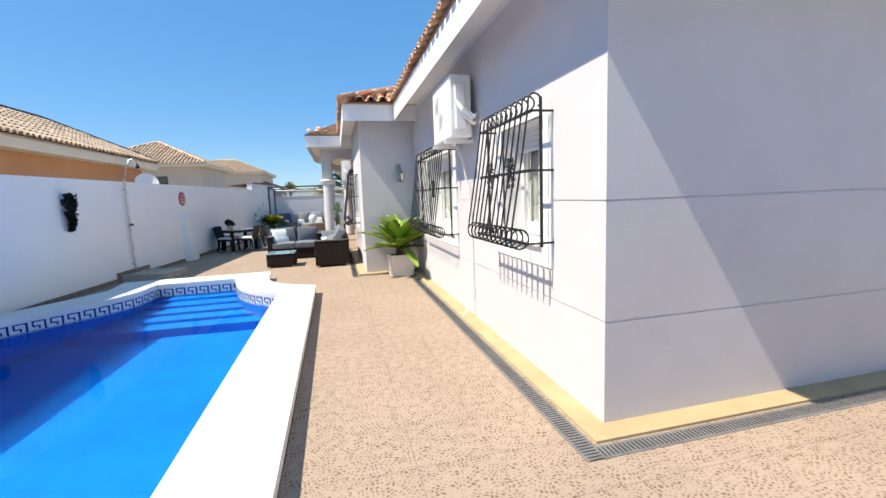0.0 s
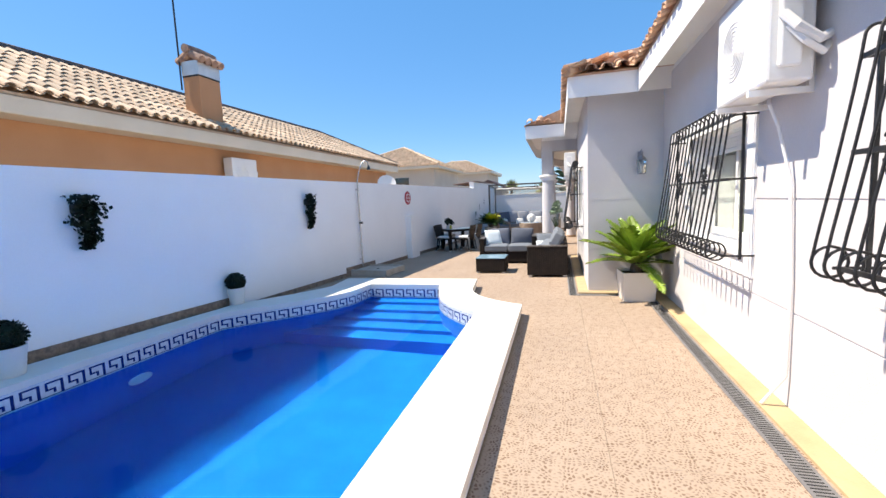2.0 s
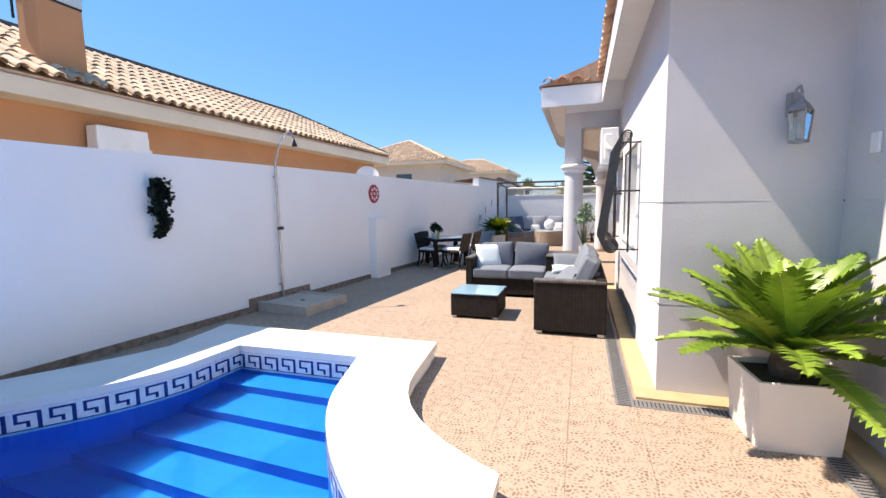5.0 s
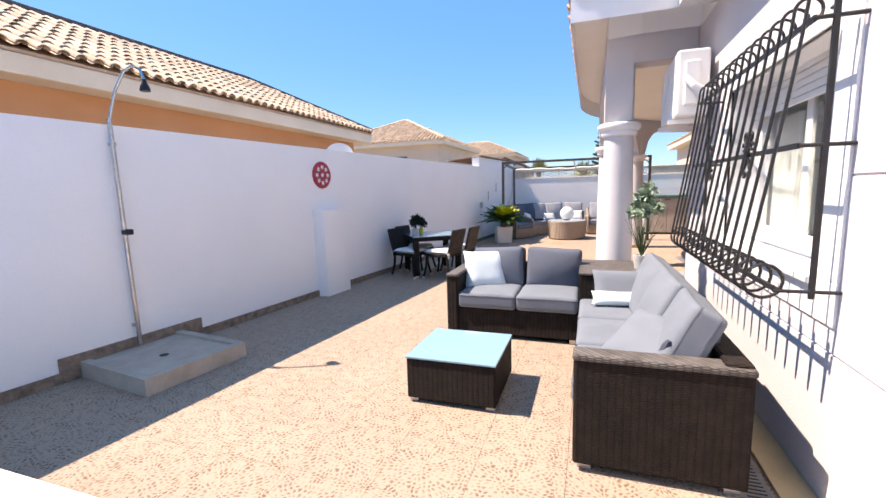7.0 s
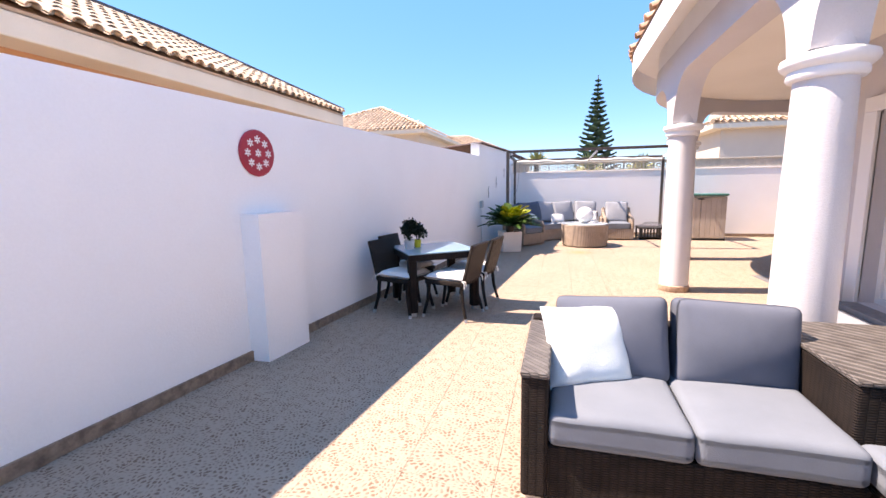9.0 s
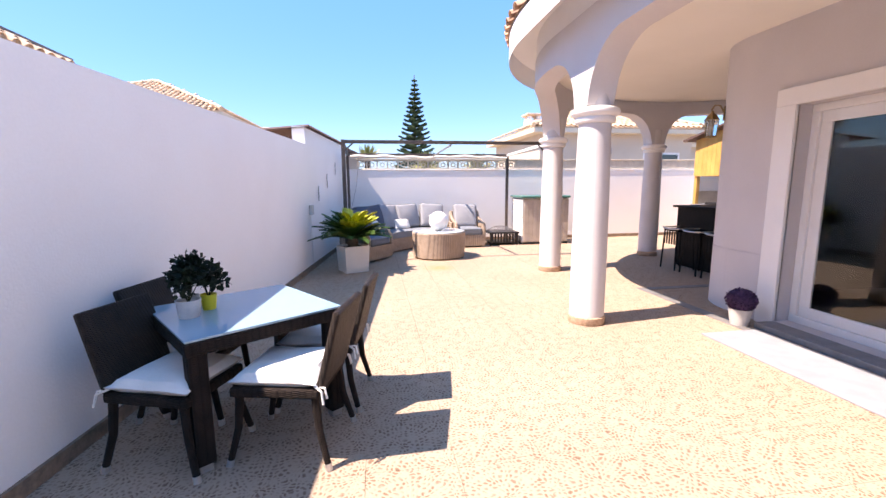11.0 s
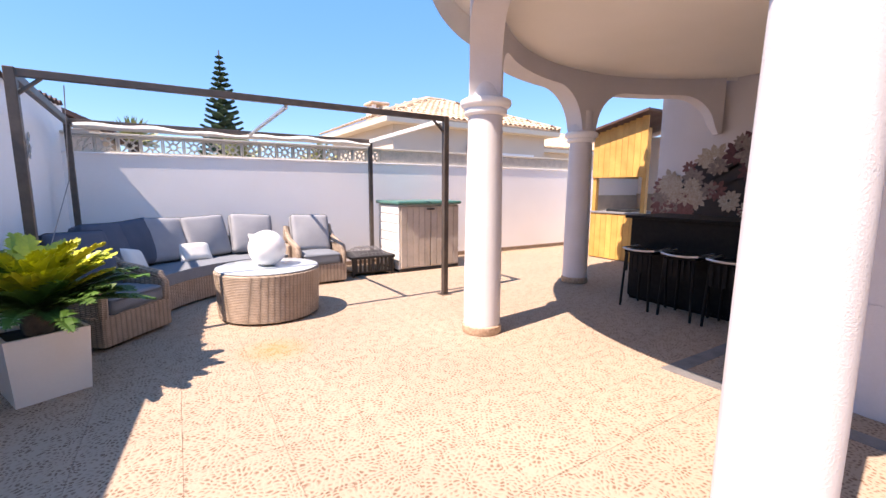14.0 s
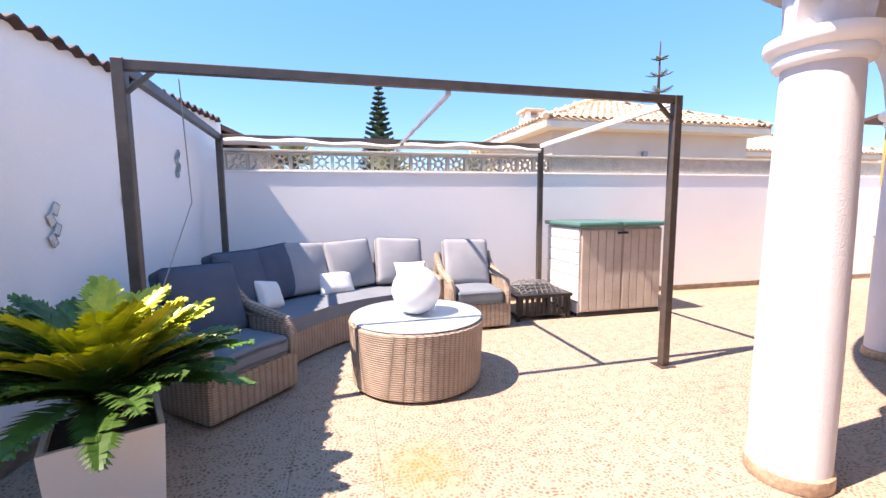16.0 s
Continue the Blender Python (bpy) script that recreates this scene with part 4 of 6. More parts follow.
FABRIC_DARK = mat("slate_fabric", (0.07, 0.08, 0.11), (0.055, 0.065, 0.09), 0.95, scale=5, fine=260, amount=0.1, bump=0.3, bscale=300, spec=0.2)
FABRIC_WHITE = mat("white_cushion_fabric", (0.76, 0.75, 0.72), (0.70, 0.69, 0.66), 0.95, scale=6, fine=200, amount=0.05, bump=0.35, bscale=60)
FABRIC_AQUA = mat("pale_aqua_fabric", (0.66, 0.75, 0.78), (0.72, 0.78, 0.79), 0.95, scale=8, fine=200, amount=0.06, bump=0.3, bscale=150)
TABLE_GLASS = mat("pale_blue_glass_top", (0.25, 0.40, 0.49), (0.23, 0.375, 0.47), 0.06, scale=1, amount=0.02, spec=0.7)
ALU = mat("silver_foot", (0.6, 0.6, 0.6), None, 0.35, metal=0.8)


def pillow(bm, w, h, t, m, n=12, soft=0.38, wrinkle=0.006):
    """A stuffed cushion, w by h, t thick in the middle, lying in its own xy plane."""
    grid = {}
    for side in (1, -1):
        for i in range(n + 1):
            for j in range(n + 1):
                u, v = i / n * 2 - 1, j / n * 2 - 1
                edge = max(0.0, (1 - u ** 4) * (1 - v ** 4))
                pinch = 1 - 0.06 * (1 - abs(u)) * (abs(v) > 0.99) - 0.0
                x, y = u * w / 2 * (1 - 0.07 * (1 - v * v) * abs(u) ** 3), v * h / 2 * (1 - 0.07 * (1 - u * u) * abs(v) ** 3)
                if side == -1 and (i in (0, n) or j in (0, n)):
                    grid[side, i, j] = grid[1, i, j]
                    continue
                z = side * t / 2 * edge ** soft + wrinkle * noise.noise(Vector((x * 9 + w, y * 9 + t * 7, side)))
                grid[side, i, j] = bm.verts.new(m @ Vector((x, y, z)))
        for i in range(n):
            for j in range(n):
                q = [grid[side, i, j], grid[side, i + 1, j], grid[side, i + 1, j + 1], grid[side, i, j + 1]]
                bm.faces.new(q if side == 1 else q[::-1])


def cushion_part(name, parent, w, h, t, m, material, label="", soft=0.22):
    bm = B()
    pillow(bm, w, h, t, m, soft=soft)
    return part(name, bm, material, parent, label, True)


def block_cushion(name, parent, w, h, t, m, material, label="", bevel=0.045, puff=0.02):
    """A foam cushion: a rounded box, a little domed and uneven."""
    bm = B()
    box(bm, -w / 2, w / 2, -h / 2, h / 2, -t / 2, t / 2)
    bmesh.ops.subdivide_edges(bm, edges=bm.edges[:], cuts=5, use_grid_fill=True)
    edge = [e for e in bm.edges if e.calc_face_angle(0) > 1.0]
    bmesh.ops.bevel(bm, geom=edge, offset=bevel, segments=4, affect="EDGES", profile=0.6)
    for v in bm.verts:
        u, q = 2 * v.co.x / w, 2 * v.co.y / h
        dome = max(0.0, (1 - u * u) * (1 - q * q))
        v.co.z += (1 if v.co.z > 0 else -0.4) * puff * dome + 0.004 * noise.noise(v.co * 11 + Vector((w, h, 0)))
        v.co.x *= 1 - 0.012 * (1 - q * q)
        v.co.y *= 1 - 0.012 * (1 - u * u)
        v.co = m @ v.co
    return part(name, bm, material, parent, label, True)


def throw(w, h, t, m, material, label):
    bm = B()
    pillow(bm, w, h, t, Matrix.Identity(4), n=18, soft=0.55)
    return solid("throw_pillow", bm, material, label, "pillow", "throw pillows", smooth=True, at=m)


# ---- dark wicker lounge set ----
sofa = thing("wicker_sofa", "dark brown wicker sofa with grey cushions along the house wall", "sofa", at=pose(-0.05, 11.04, 0))
part("base", boxed(-0.38, 0.38, -0.95, 0.95, 0.04, 0.29, bevel=0.012), WICKER_DARK, sofa)
part("arm", boxed(-0.385, 0.385, -0.97, -0.85, 0.04, 0.61, bevel=0.015), WICKER_DARK, sofa)
part("arm_top", boxed(-0.39, 0.39, -0.975, -0.845, 0.59, 0.625, bevel=0.012), WICKER_TOP, sofa, "weathered arm edge")
part("backrest", boxed(0.27, 0.385, -0.95, 0.95, 0.27, 0.64, bevel=0.015), WICKER_DARK, sofa)
for x in (-0.33, 0.33):
    for y in (-0.9, 0.9):
        part("foot", boxed(x - 0.035, x + 0.035, y - 0.035, y + 0.035, 0.0, 0.045), ALU, sofa, "silver plastic foot")
for k in range(3):
    y = -0.53 + k * 0.605
    block_cushion("seat_cushion", sofa, 0.66, 0.60, 0.13, pose(-0.07, y, 0.355), FABRIC_LIGHT)
    block_cushion("back_cushion", sofa, 0.64, 0.46, 0.16, pose(0.16, y, 0.61, 64, (k - 1) * 4, -90 + (k - 1) * 5), FABRIC_LIGHT, bevel=0.035, puff=0.035)
love = thing("wicker_loveseat", "dark brown wicker two-seat sofa with grey cushions", "sofa", at=pose(-1.075, 12.30, 0))
part("base", boxed(-0.63, 0.63, -0.40, 0.41, 0.04, 0.29, bevel=0.012), WICKER_DARK, love)
part("arm", boxed(-0.635, -0.52, -0.415, 0.42, 0.04, 0.61, bevel=0.015), WICKER_DARK, love)
part("arm_top", boxed(-0.64, -0.515, -0.42, 0.42, 0.595, 0.625, bevel=0.012), WICKER_TOP, love, "weathered arm edge")
part("backrest", boxed(-0.63, 0.63, 0.31, 0.42, 0.27, 0.64, bevel=0.015), WICKER_DARK, love)
for x in (-0.58, 0.58):
    for y in (-0.35, 0.37):
        part("foot", boxed(x - 0.035, x + 0.035, y - 0.035, y + 0.035, 0.0, 0.045), ALU, love, "silver plastic foot")
for k in range(2):
    x = -0.235 + k * 0.57
    block_cushion("seat_cushion", love, 0.57, 0.68, 0.15, pose(x, -0.08, 0.365), FABRIC_LIGHT)
    block_cushion("back_cushion", love, 0.55, 0.43, 0.17, pose(x + 0.02, 0.19, 0.60, 76 + 3 * k, (k * 2 - 1) * 3, (k * 2 - 1) * 4), FABRIC_SHADED_BACK, bevel=0.05, puff=0.07)
corner = thing("wicker_corner_table", "square dark wicker corner table between the sofas", "side table", at=pose(-0.10, 12.40, 0))
part("body", boxed(-0.355, 0.40, -0.38, 0.40, 0.03, 0.63, bevel=0.01), WICKER_DARK, corner)
part("lid", boxed(-0.36, 0.405, -0.385, 0.405, 0.632, 0.655, bevel=0.008), WICKER_TOP, corner, "weathered woven lid")
throw(0.44, 0.42, 0.15, pose(-1.42, 12.32, 0.60, 66, 0, 22), FABRIC_AQUA, "pale aqua square pillow on the loveseat")
throw(0.52, 0.32, 0.14, pose(-0.08, 11.83, 0.58, 55, 0, 4), FABRIC_LIGHT, "pale grey pillow with aqua stripe on the sofa")
throw(0.5, 0.13, 0.1, pose(-0.1, 11.74, 0.50, 55, 0, 4), FABRIC_AQUA, "aqua rolled pillow on the sofa")
throw(0.50, 0.42, 0.15, pose(-0.04, 10.46, 0.565, 36, 0, -50), FABRIC_LIGHT, "pale grey pillow leaning on the sofa arm")
throw(0.34, 0.3, 0.12, pose(0.10, 10.36, 0.55, 62, 0, 215), FABRIC_DARK, "dark slate pillow in the sofa corner")
coffee = thing("coffee_table", "low dark wicker coffee table with pale blue glass top", "coffee table", at=pose(-1.235, 10.81, 0))
part("body", boxed(-0.31, 0.31, -0.305, 0.305, 0.03, 0.312, bevel=0.012), WICKER_DARK, coffee)
part("glass_top", boxed(-0.315, 0.315, -0.31, 0.31, 0.314, 0.33, bevel=0.005), TABLE_GLASS, coffee, "pale blue glass top")
for x in (-0.27, 0.27):
    for y in (-0.25, 0.25):
        part("foot", boxed(x - 0.03, x + 0.03, y - 0.03, y + 0.03, 0.0, 0.035), ALU, coffee, "silver plastic foot")

# ---- dining set ----
WOODDARK = mat("black_brown_frame", (0.012, 0.01, 0.009), (0.02, 0.016, 0.014), 0.6, scale=20, amount=0.2)
dtab = thing("dining_table", "dark wicker dining table with pale blue glass top", "dining table", at=pose(-3.01, 14.94, 0, 0, 0, 36))
part("frame", boxed(-0.425, 0.425, -0.41, 0.41, 0.615, 0.685, bevel=0.01), WICKER_DARK, dtab)
part("glass_top", boxed(-0.42, 0.42, -0.405, 0.405, 0.686, 0.70, bevel=0.004), TABLE_GLASS, dtab, "pale blue glass top")
for x in (-0.37, 0.37):
    for y in (-0.355, 0.355):
        bm = B()
        box(bm, x - 0.045, x + 0.045, y - 0.045, y + 0.045, 0.04, 0.62, bevel=0.01)
        leg = part("leg", bm, WICKER_DARK, dtab)
        part("foot", boxed(x - 0.03, x + 0.03, y - 0.03, y + 0.03, 0.0, 0.045), ALU, leg, "silver foot")


def dining_chair():
    c = thing("dining_chair", "dark brown wicker dining chair with white seat pad", "chair", "chairs round the table")
    part("seat", boxed(-0.22, 0.22, -0.23, 0.23, 0.37, 0.42, bevel=0.012), WICKER_DARK, c)
    part("backrest", boxed(-0.21, 0.21, -0.018, 0.018, 0.0, 0.42, bevel=0.012, m=pose(0, 0.225, 0.41, -15)), WICKER_BACK, c, "woven brown backrest")
    for x in (-0.19, 0.19):
        for y in (-0.19, 0.2):
            bm = B()
            tube(bm, [(x, y, 0.38), (x * 1.04, y * 1.08, 0.2), (x * 1.16, y * 1.3, 0.03)], 0.022, 8, taper=0.017)
            leg = part("leg", bm, WICKER_DARK, c, smooth=True)
            bm = B()
            tube(bm, [(x * 1.16, y * 1.3, 0.035), (x * 1.18, y * 1.33, 0.0)], 0.019, 8)
            part("foot", bm, ALU, leg, "pale foot")
    cushion_part("seat_pad", c, 0.44, 0.45, 0.085, pose(0, -0.01, 0.45), FABRIC_WHITE, "thin white seat pad", soft=0.25)
    for x in (-0.2, 0.2):
        bm = B()
        tube(bm, [(x, 0.2, 0.44), (x * 1.15, 0.25, 0.42), (x * 1.2, 0.26, 0.36)], 0.006, 5)
        tube(bm, [(x, 0.2, 0.44), (x * 1.05, 0.26, 0.43), (x * 1.08, 0.27, 0.38)], 0.006, 5)
        part("tie", bm, FABRIC_WHITE, c, "white cloth tie")
    return c


WICKER_BACK = wicker("brown_wicker_back", (0.045, 0.03, 0.022), (0.025, 0.018, 0.014), 0.009, 0.02)
chair = dining_chair()
chair.matrix_basis = pose(-3.27, 14.62, 0, 0, 0, 72)
copy_thing(chair, pose(-2.69, 14.60, 0, 0, 0, -103))
copy_thing(chair, pose(-2.58, 15.12, 0, 0, 0, -99))
copy_thing(chair, pose(-3.36, 15.12, 0, 0, 0, 78))


# ---- plants ----
LEAF = mat("cycas_leaf", (0.065, 0.14, 0.022), (0.035, 0.085, 0.013), 0.38, scale=3, fine=30, amount=0.25, rnd=0.35)
LEAF_B = mat("bright_cycas_leaf", (0.25, 0.36, 0.04), (0.12, 0.21, 0.022), 0.42, scale=3, fine=30, amount=0.25, rnd=0.35)
# yellow-green that paints sunlight onto the cycas fronds
LEAF_SUNLIT = mat("sunlit_yellow_leaf", (0.50, 0.50, 0.03), (0.34, 0.40, 0.02), 0.42, scale=3, fine=30, amount=0.25, rnd=0.25)
LEAF_D = mat("dark_leaf", (0.014, 0.024, 0.012), (0.008, 0.012, 0.008), 0.6, spec=0.15, scale=8, fine=30, amount=0.3, island=0.5)
LEAF_G = mat("eucalyptus_leaf", (0.22, 0.30, 0.20), (0.30, 0.36, 0.26), 0.6, scale=6, amount=0.2, island=0.3)
PURPLE = mat("purple_flower", (0.05, 0.02, 0.065), (0.08, 0.04, 0.10), 0.8, scale=12, amount=0.3, island=0.5)
SOIL = mat("soil", (0.05, 0.035, 0.025), None, 0.95, scale=20, amount=0.3, bump=0.6, bscale=40)
PLANTER = mat("white_planter", (0.74, 0.70, 0.64), (0.70, 0.66, 0.6), 0.45, scale=3, amount=0.03)
POTGREY = mat("grey_white_pot", (0.58, 0.57, 0.55), (0.5, 0.49, 0.47), 0.7, scale=10, amount=0.12, bump=0.2)
TRUNK = mat("rough_bark", (0.13, 0.09, 0.06), (0.08, 0.055, 0.04), 0.95, scale=20, amount=0.3, bump=0.8, bscale=50)


def frond(bm, az, rise, length, width, pairs=30, blade=0.0165):
    """One feather leaf: an arching rib with narrow leaflets."""
    d = Vector((math.cos(az), math.sin(az), 0))
    side = Vector((-d.y, d.x, 0))
    rib = []
    for k in range(pairs + 1):
        u = k / pairs
        out = length * (u * math.cos(rise * (1 - 0.25 * u)))
        up = length * (math.sin(rise) * u - (0.42 - 0.25 * math.sin(rise)) * u * u)
        rib.append(d * out + Vector((0, 0, up)))
    tube(bm, rib[::2], 0.006, 5, taper=0.003)
    keel = [bm.verts.new(p + Vector((0, 0, 0.004))) for p in rib]
    for k in range(2, pairs):
        u = k / pairs
        ln = width * (math.sin(math.pi * min(1, 0.12 + u * 0.88)) ** 0.55)
        t = (rib[k + 1] - rib[k - 1]).normalized()
        for s in (-1, 1):
            tip = rib[k] + side * s * ln * 0.8 + t * ln * 0.6 + Vector((0, 0, 0.22 * ln + random.uniform(-0.02, 0.01)))
            w = t * blade
            mid = (rib[k] + tip) / 2 + Vector((0, 0, 0.012))
            c, e, f = bm.verts.new(mid + w), bm.verts.new(mid - w), bm.verts.new(tip)
            bm.faces.new((keel[k], keel[k + 1], c, e))
            bm.faces.new((e, c, f))


def cycas(x, y, size, turn, label, n, length, height, yellow, rise, leaf, width=0.165, blade=0.0165, stray=8):
    p = thing("potted_cycas", label, "potted plant", "potted cycas palms", at=pose(x, y, 0, 0, 0, turn))
    s, bm = size / 2, B()
    for z0, z1, k0, k1 in ((0.0, height, 0.90, 1.0),):
        lo = [bm.verts.new((sx * s * k0, sy * s * k0, z0)) for sx, sy in ((-1, -1), (1, -1), (1, 1), (-1, 1))]
        hi = [bm.verts.new((sx * s * k1, sy * s * k1, z1)) for sx, sy in ((-1, -1), (1, -1), (1, 1), (-1, 1))]
        ins = [bm.verts.new((sx * (s * k1 - 0.022), sy * (s * k1 - 0.022), z1)) for sx, sy in ((-1, -1), (1, -1), (1, 1), (-1, 1))]
        dn = [bm.verts.new((sx * (s * k1 - 0.025), sy * (s * k1 - 0.025), z1 - 0.05)) for sx, sy in ((-1, -1), (1, -1), (1, 1), (-1, 1))]
        bm.faces.new(lo[::-1])
        bm.faces.new(dn)
        for i in range(4):
            j = (i + 1) % 4
            for a, b in ((lo, hi), (hi, ins), (ins, dn)):
                bm.faces.new((a[i], a[j], b[j], b[i]))
    part("planter", bm, PLANTER, p, "square tapered white planter")
    part("soil", boxed(-s * 0.88, s * 0.88, -s * 0.88, s * 0.88, height - 0.045, height - 0.03), SOIL, p)
    bm = B()
    lathe(bm, [(0.07, height - 0.05), (0.09, height + 0.03), (0.075, height + 0.10), (0.03, height + 0.14)], 12)
    part("trunk", bm, TRUNK, p, "short scaly trunk", True)
    for i in range(n):
        az, f = i * 2.39996 + random.uniform(-0.2, 0.2), i / n
        bm = B()
        frond(bm, az, radians(rise + (86 - rise) * f + random.uniform(-stray, stray)), length * random.uniform(0.8, 1.1) * (1 - 0.2 * f), width, blade=blade)
        bmesh.ops.translate(bm, verts=bm.verts[:], vec=(0, 0, height + 0.09))
        # yellow(facing, height) picks the fronds that get the sunlit colour
        part("frond", bm, LEAF_SUNLIT if yellow(math.cos(az + radians(turn)), f) else leaf, p)
    return p


cycas(1.27, 8.36, 0.46, 4, "green cycas palm in a square white planter by the house", 46, 0.94, 0.42, lambda c, f: False, 22, LEAF_B, 0.14, 0.02, 17)
# upper fronds towards +x are coloured as sunlit
cycas(-2.60, 19.42, 0.42, 24, "cycas palm with its sunlit fronds coloured yellow, in a square white planter", 92, 0.70, 0.43, lambda c, f: f > 0.42 and c > -0.45, 20, LEAF, 0.115, 0.019)


def clump(bm, n, place, leaf, flat=0.5):
    """n small bent leaves; place() gives a spot and an outward way."""
    for _ in range(n):
        p, d = place()
        d = (d + Vector((random.uniform(-0.6, 0.6), random.uniform(-0.6, 0.6), random.uniform(-0.6, 0.6)))).normalized()
        s = d.orthogonal().normalized()
        s = (Matrix.Rotation(random.uniform(0, 6.28), 3, d) @ s) * leaf * flat * random.uniform(0.7, 1.2)
        ln = d * leaf * random.uniform(0.7, 1.3)
        a, b, c, e = bm.verts.new(p), bm.verts.new(p + ln * 0.5 + s), bm.verts.new(p + ln), bm.verts.new(p + ln * 0.5 - s)
        bm.faces.new((a, b, c, e))


def ball_place(r, c=(0, 0, 0), squash=1.0, inner=0.82):
    def f():
        d = Vector((random.gauss(0, 1), random.gauss(0, 1), random.gauss(0, 1))).normalized()
        q = r * random.uniform(inner, 1.0)
        return Vector(c) + Vector((d.x * q, d.y * q, d.z * q * squash)), d
    return f


def topiary(x, y, z, r, pot_h, pot_r, leafmat, potmat, label, leaf=0.022, n=900, squash=0.92):
    p = thing("potted_topiary", label, "potted plant", "ball plants in pots", at=pose(x, y, z))
    bm = B()
    lathe(bm, [(pot_r * 0.72, 0), (pot_r * 0.75, 0.008), (pot_r * 0.98, pot_h - 0.02), (pot_r, pot_h), (pot_r * 0.9, pot_h), (pot_r * 0.86, pot_h - 0.03)], 24)
    part("pot", bm, potmat, p, "", True)
    bm = B()
    bmesh.ops.create_icosphere(bm, subdivisions=3, radius=r * 0.86, matrix=Matrix.Translation((0, 0, pot_h + r * 0.62)))
    clump(bm, n, ball_place(r * 0.96, (0, 0, pot_h + r * 0.62), squash), leaf)
    part("ball", bm, leafmat, p, "clipped leafy ball")
    return p


topiary(-4.62, 4.2, 0.15, 0.155, 0.27, 0.135, LEAF_D, PLANTER, "dark clipped ball plant in a white pot by the pool")
topiary(-4.53, 6.92, 0.15, 0.145, 0.25, 0.13, LEAF_D, PLANTER, "dark clipped ball plant in a white pot by the pool")
topiary(1.37, 15.90, 0.0, 0.135, 0.17, 0.105, PURPLE, POTGREY, "purple flower ball in a grey-white pot by the door", leaf=0.02, n=1100, squash=0.85)


def hanging_plant(y, z0, z1, w, label):
    p = thing("hanging_plant", label, "hanging plant", "wall plants", at=pose(bx(y), y, 0))
    bm = B()
    box(bm, 0.0, 0.09, -w * 0.25, w * 0.25, z1 - 0.22, z1 - 0.10, bevel=0.02)
    part("wall_pot", bm, WOODDARK, p, "small dark wall pot")
    bm = B()

    def place():
        z = random.uniform(z0, z1)
        u = (z - z0) / (z1 - z0)
        half = w / 2 * (0.45 + 0.55 * min(1, u * 1.7)) * random.uniform(0.2, 1)
        return Vector((0.04 + random.uniform(0, 0.13) * (0.4 + u * 0.6), random.uniform(-half, half) + 0.03 * math.sin(z * 20), z)), Vector((0.7, 0, -0.6))
    clump(bm, 750, place, 0.05, 0.5)
    part("foliage", bm, LEAF_D, p, "dark trailing leaves")


hanging_plant(5.12, 1.22, 1.80, 0.42, "dark trailing plant hung on the white wall")
hanging_plant(8.83, 1.18, 1.82, 0.30, "dark trailing plant hung on the white wall")


def small_pot(name, x, y, z, r, h, potmat, label, leafmat, n, spread, tall, leaf):
    p = thing(name, label, "potted plant", at=pose(x, y, z))
    bm = B()
    lathe(bm, [(r * 0.78, 0), (r * 0.8, 0.006), (r, h), (r * 0.9, h), (r * 0.86, h - 0.02)], 20)
    part("pot", bm, potmat, p, "", True)
    bm = B()
    for k in range(max(4, n // 60)):
        a, q = k * 2.4, random.uniform(0.2, 1)
        top = Vector((math.cos(a) * spread * q, math.sin(a) * spread * q, h + tall * random.uniform(0.5, 1)))
        tube(bm, [(0, 0, h - 0.02), top * 0.55 + Vector((0, 0, h * 0.3)), top], 0.004, 4, taper=0.002)
        clump(bm, 60, ball_place(0.06, top, 0.8, 0.0), leaf)
    part("foliage", bm, leafmat, p)
    return p


YPOT = mat("yellow_pot", (0.62, 0.58, 0.03), None, 0.5)
small_pot("potted_succulent", -3.25, 14.78, 0.70, 0.065, 0.10, POTGREY, "green succulent in a pale pot on the dining table", LEAF_D, 360, 0.11, 0.15, 0.035)
small_pot("potted_succulent", -3.30, 14.92, 0.70, 0.05, 0.09, POTGREY, "dark succulent in a small pot on the dining table", LEAF_D, 300, 0.07, 0.20, 0.035)
small_pot("potted_succulent", -3.20, 14.93, 0.70, 0.045, 0.09, YPOT, "leafy succulent in a yellow pot on the dining table", LEAF_D, 300, 0.08, 0.14, 0.035)
vase = small_pot("potted_arrangement", 0.10, 12.36, 0.655, 0.075, 0.13, POTGREY, "eucalyptus arrangement in a grey pot on the corner table", LEAF_G, 420, 0.13, 0.62, 0.055)
bm = B()
for k in range(46):
    a, q = random.uniform(0, 6.28), random.uniform(0.03, 0.16)
    tube(bm, [(0, 0, 0.11), (math.cos(a) * q * 0.6, math.sin(a) * q * 0.6, 0.30), (math.cos(a) * q * 1.2, math.sin(a) * q * 1.2, random.uniform(0.36, 0.52))], 0.004, 4, taper=0.001)
part("grass_tuft", bm, LEAF, vase, "spiky green grass")

# ---- boundary wall fittings ----
RED = mat("red_enamel", (0.42, 0.03, 0.05), (0.36, 0.02, 0.04), 0.5, scale=10, amount=0.12)
disc = thing("wall_disc", "red round plaque with white flower pattern on the wall", "wall ornament", at=Matrix.Translation((bx(13.2), 13.2, 1.71)) @ Euler((0, radians(90), radians(-6.2))).to_matrix().to_4x4())
bm = B()
lathe(bm, [(0.185, 0.0), (0.19, 0.008), (0.18, 0.018), (0.17, 0.02)], 40)
part("plate", bm, RED, disc)
bm = B()
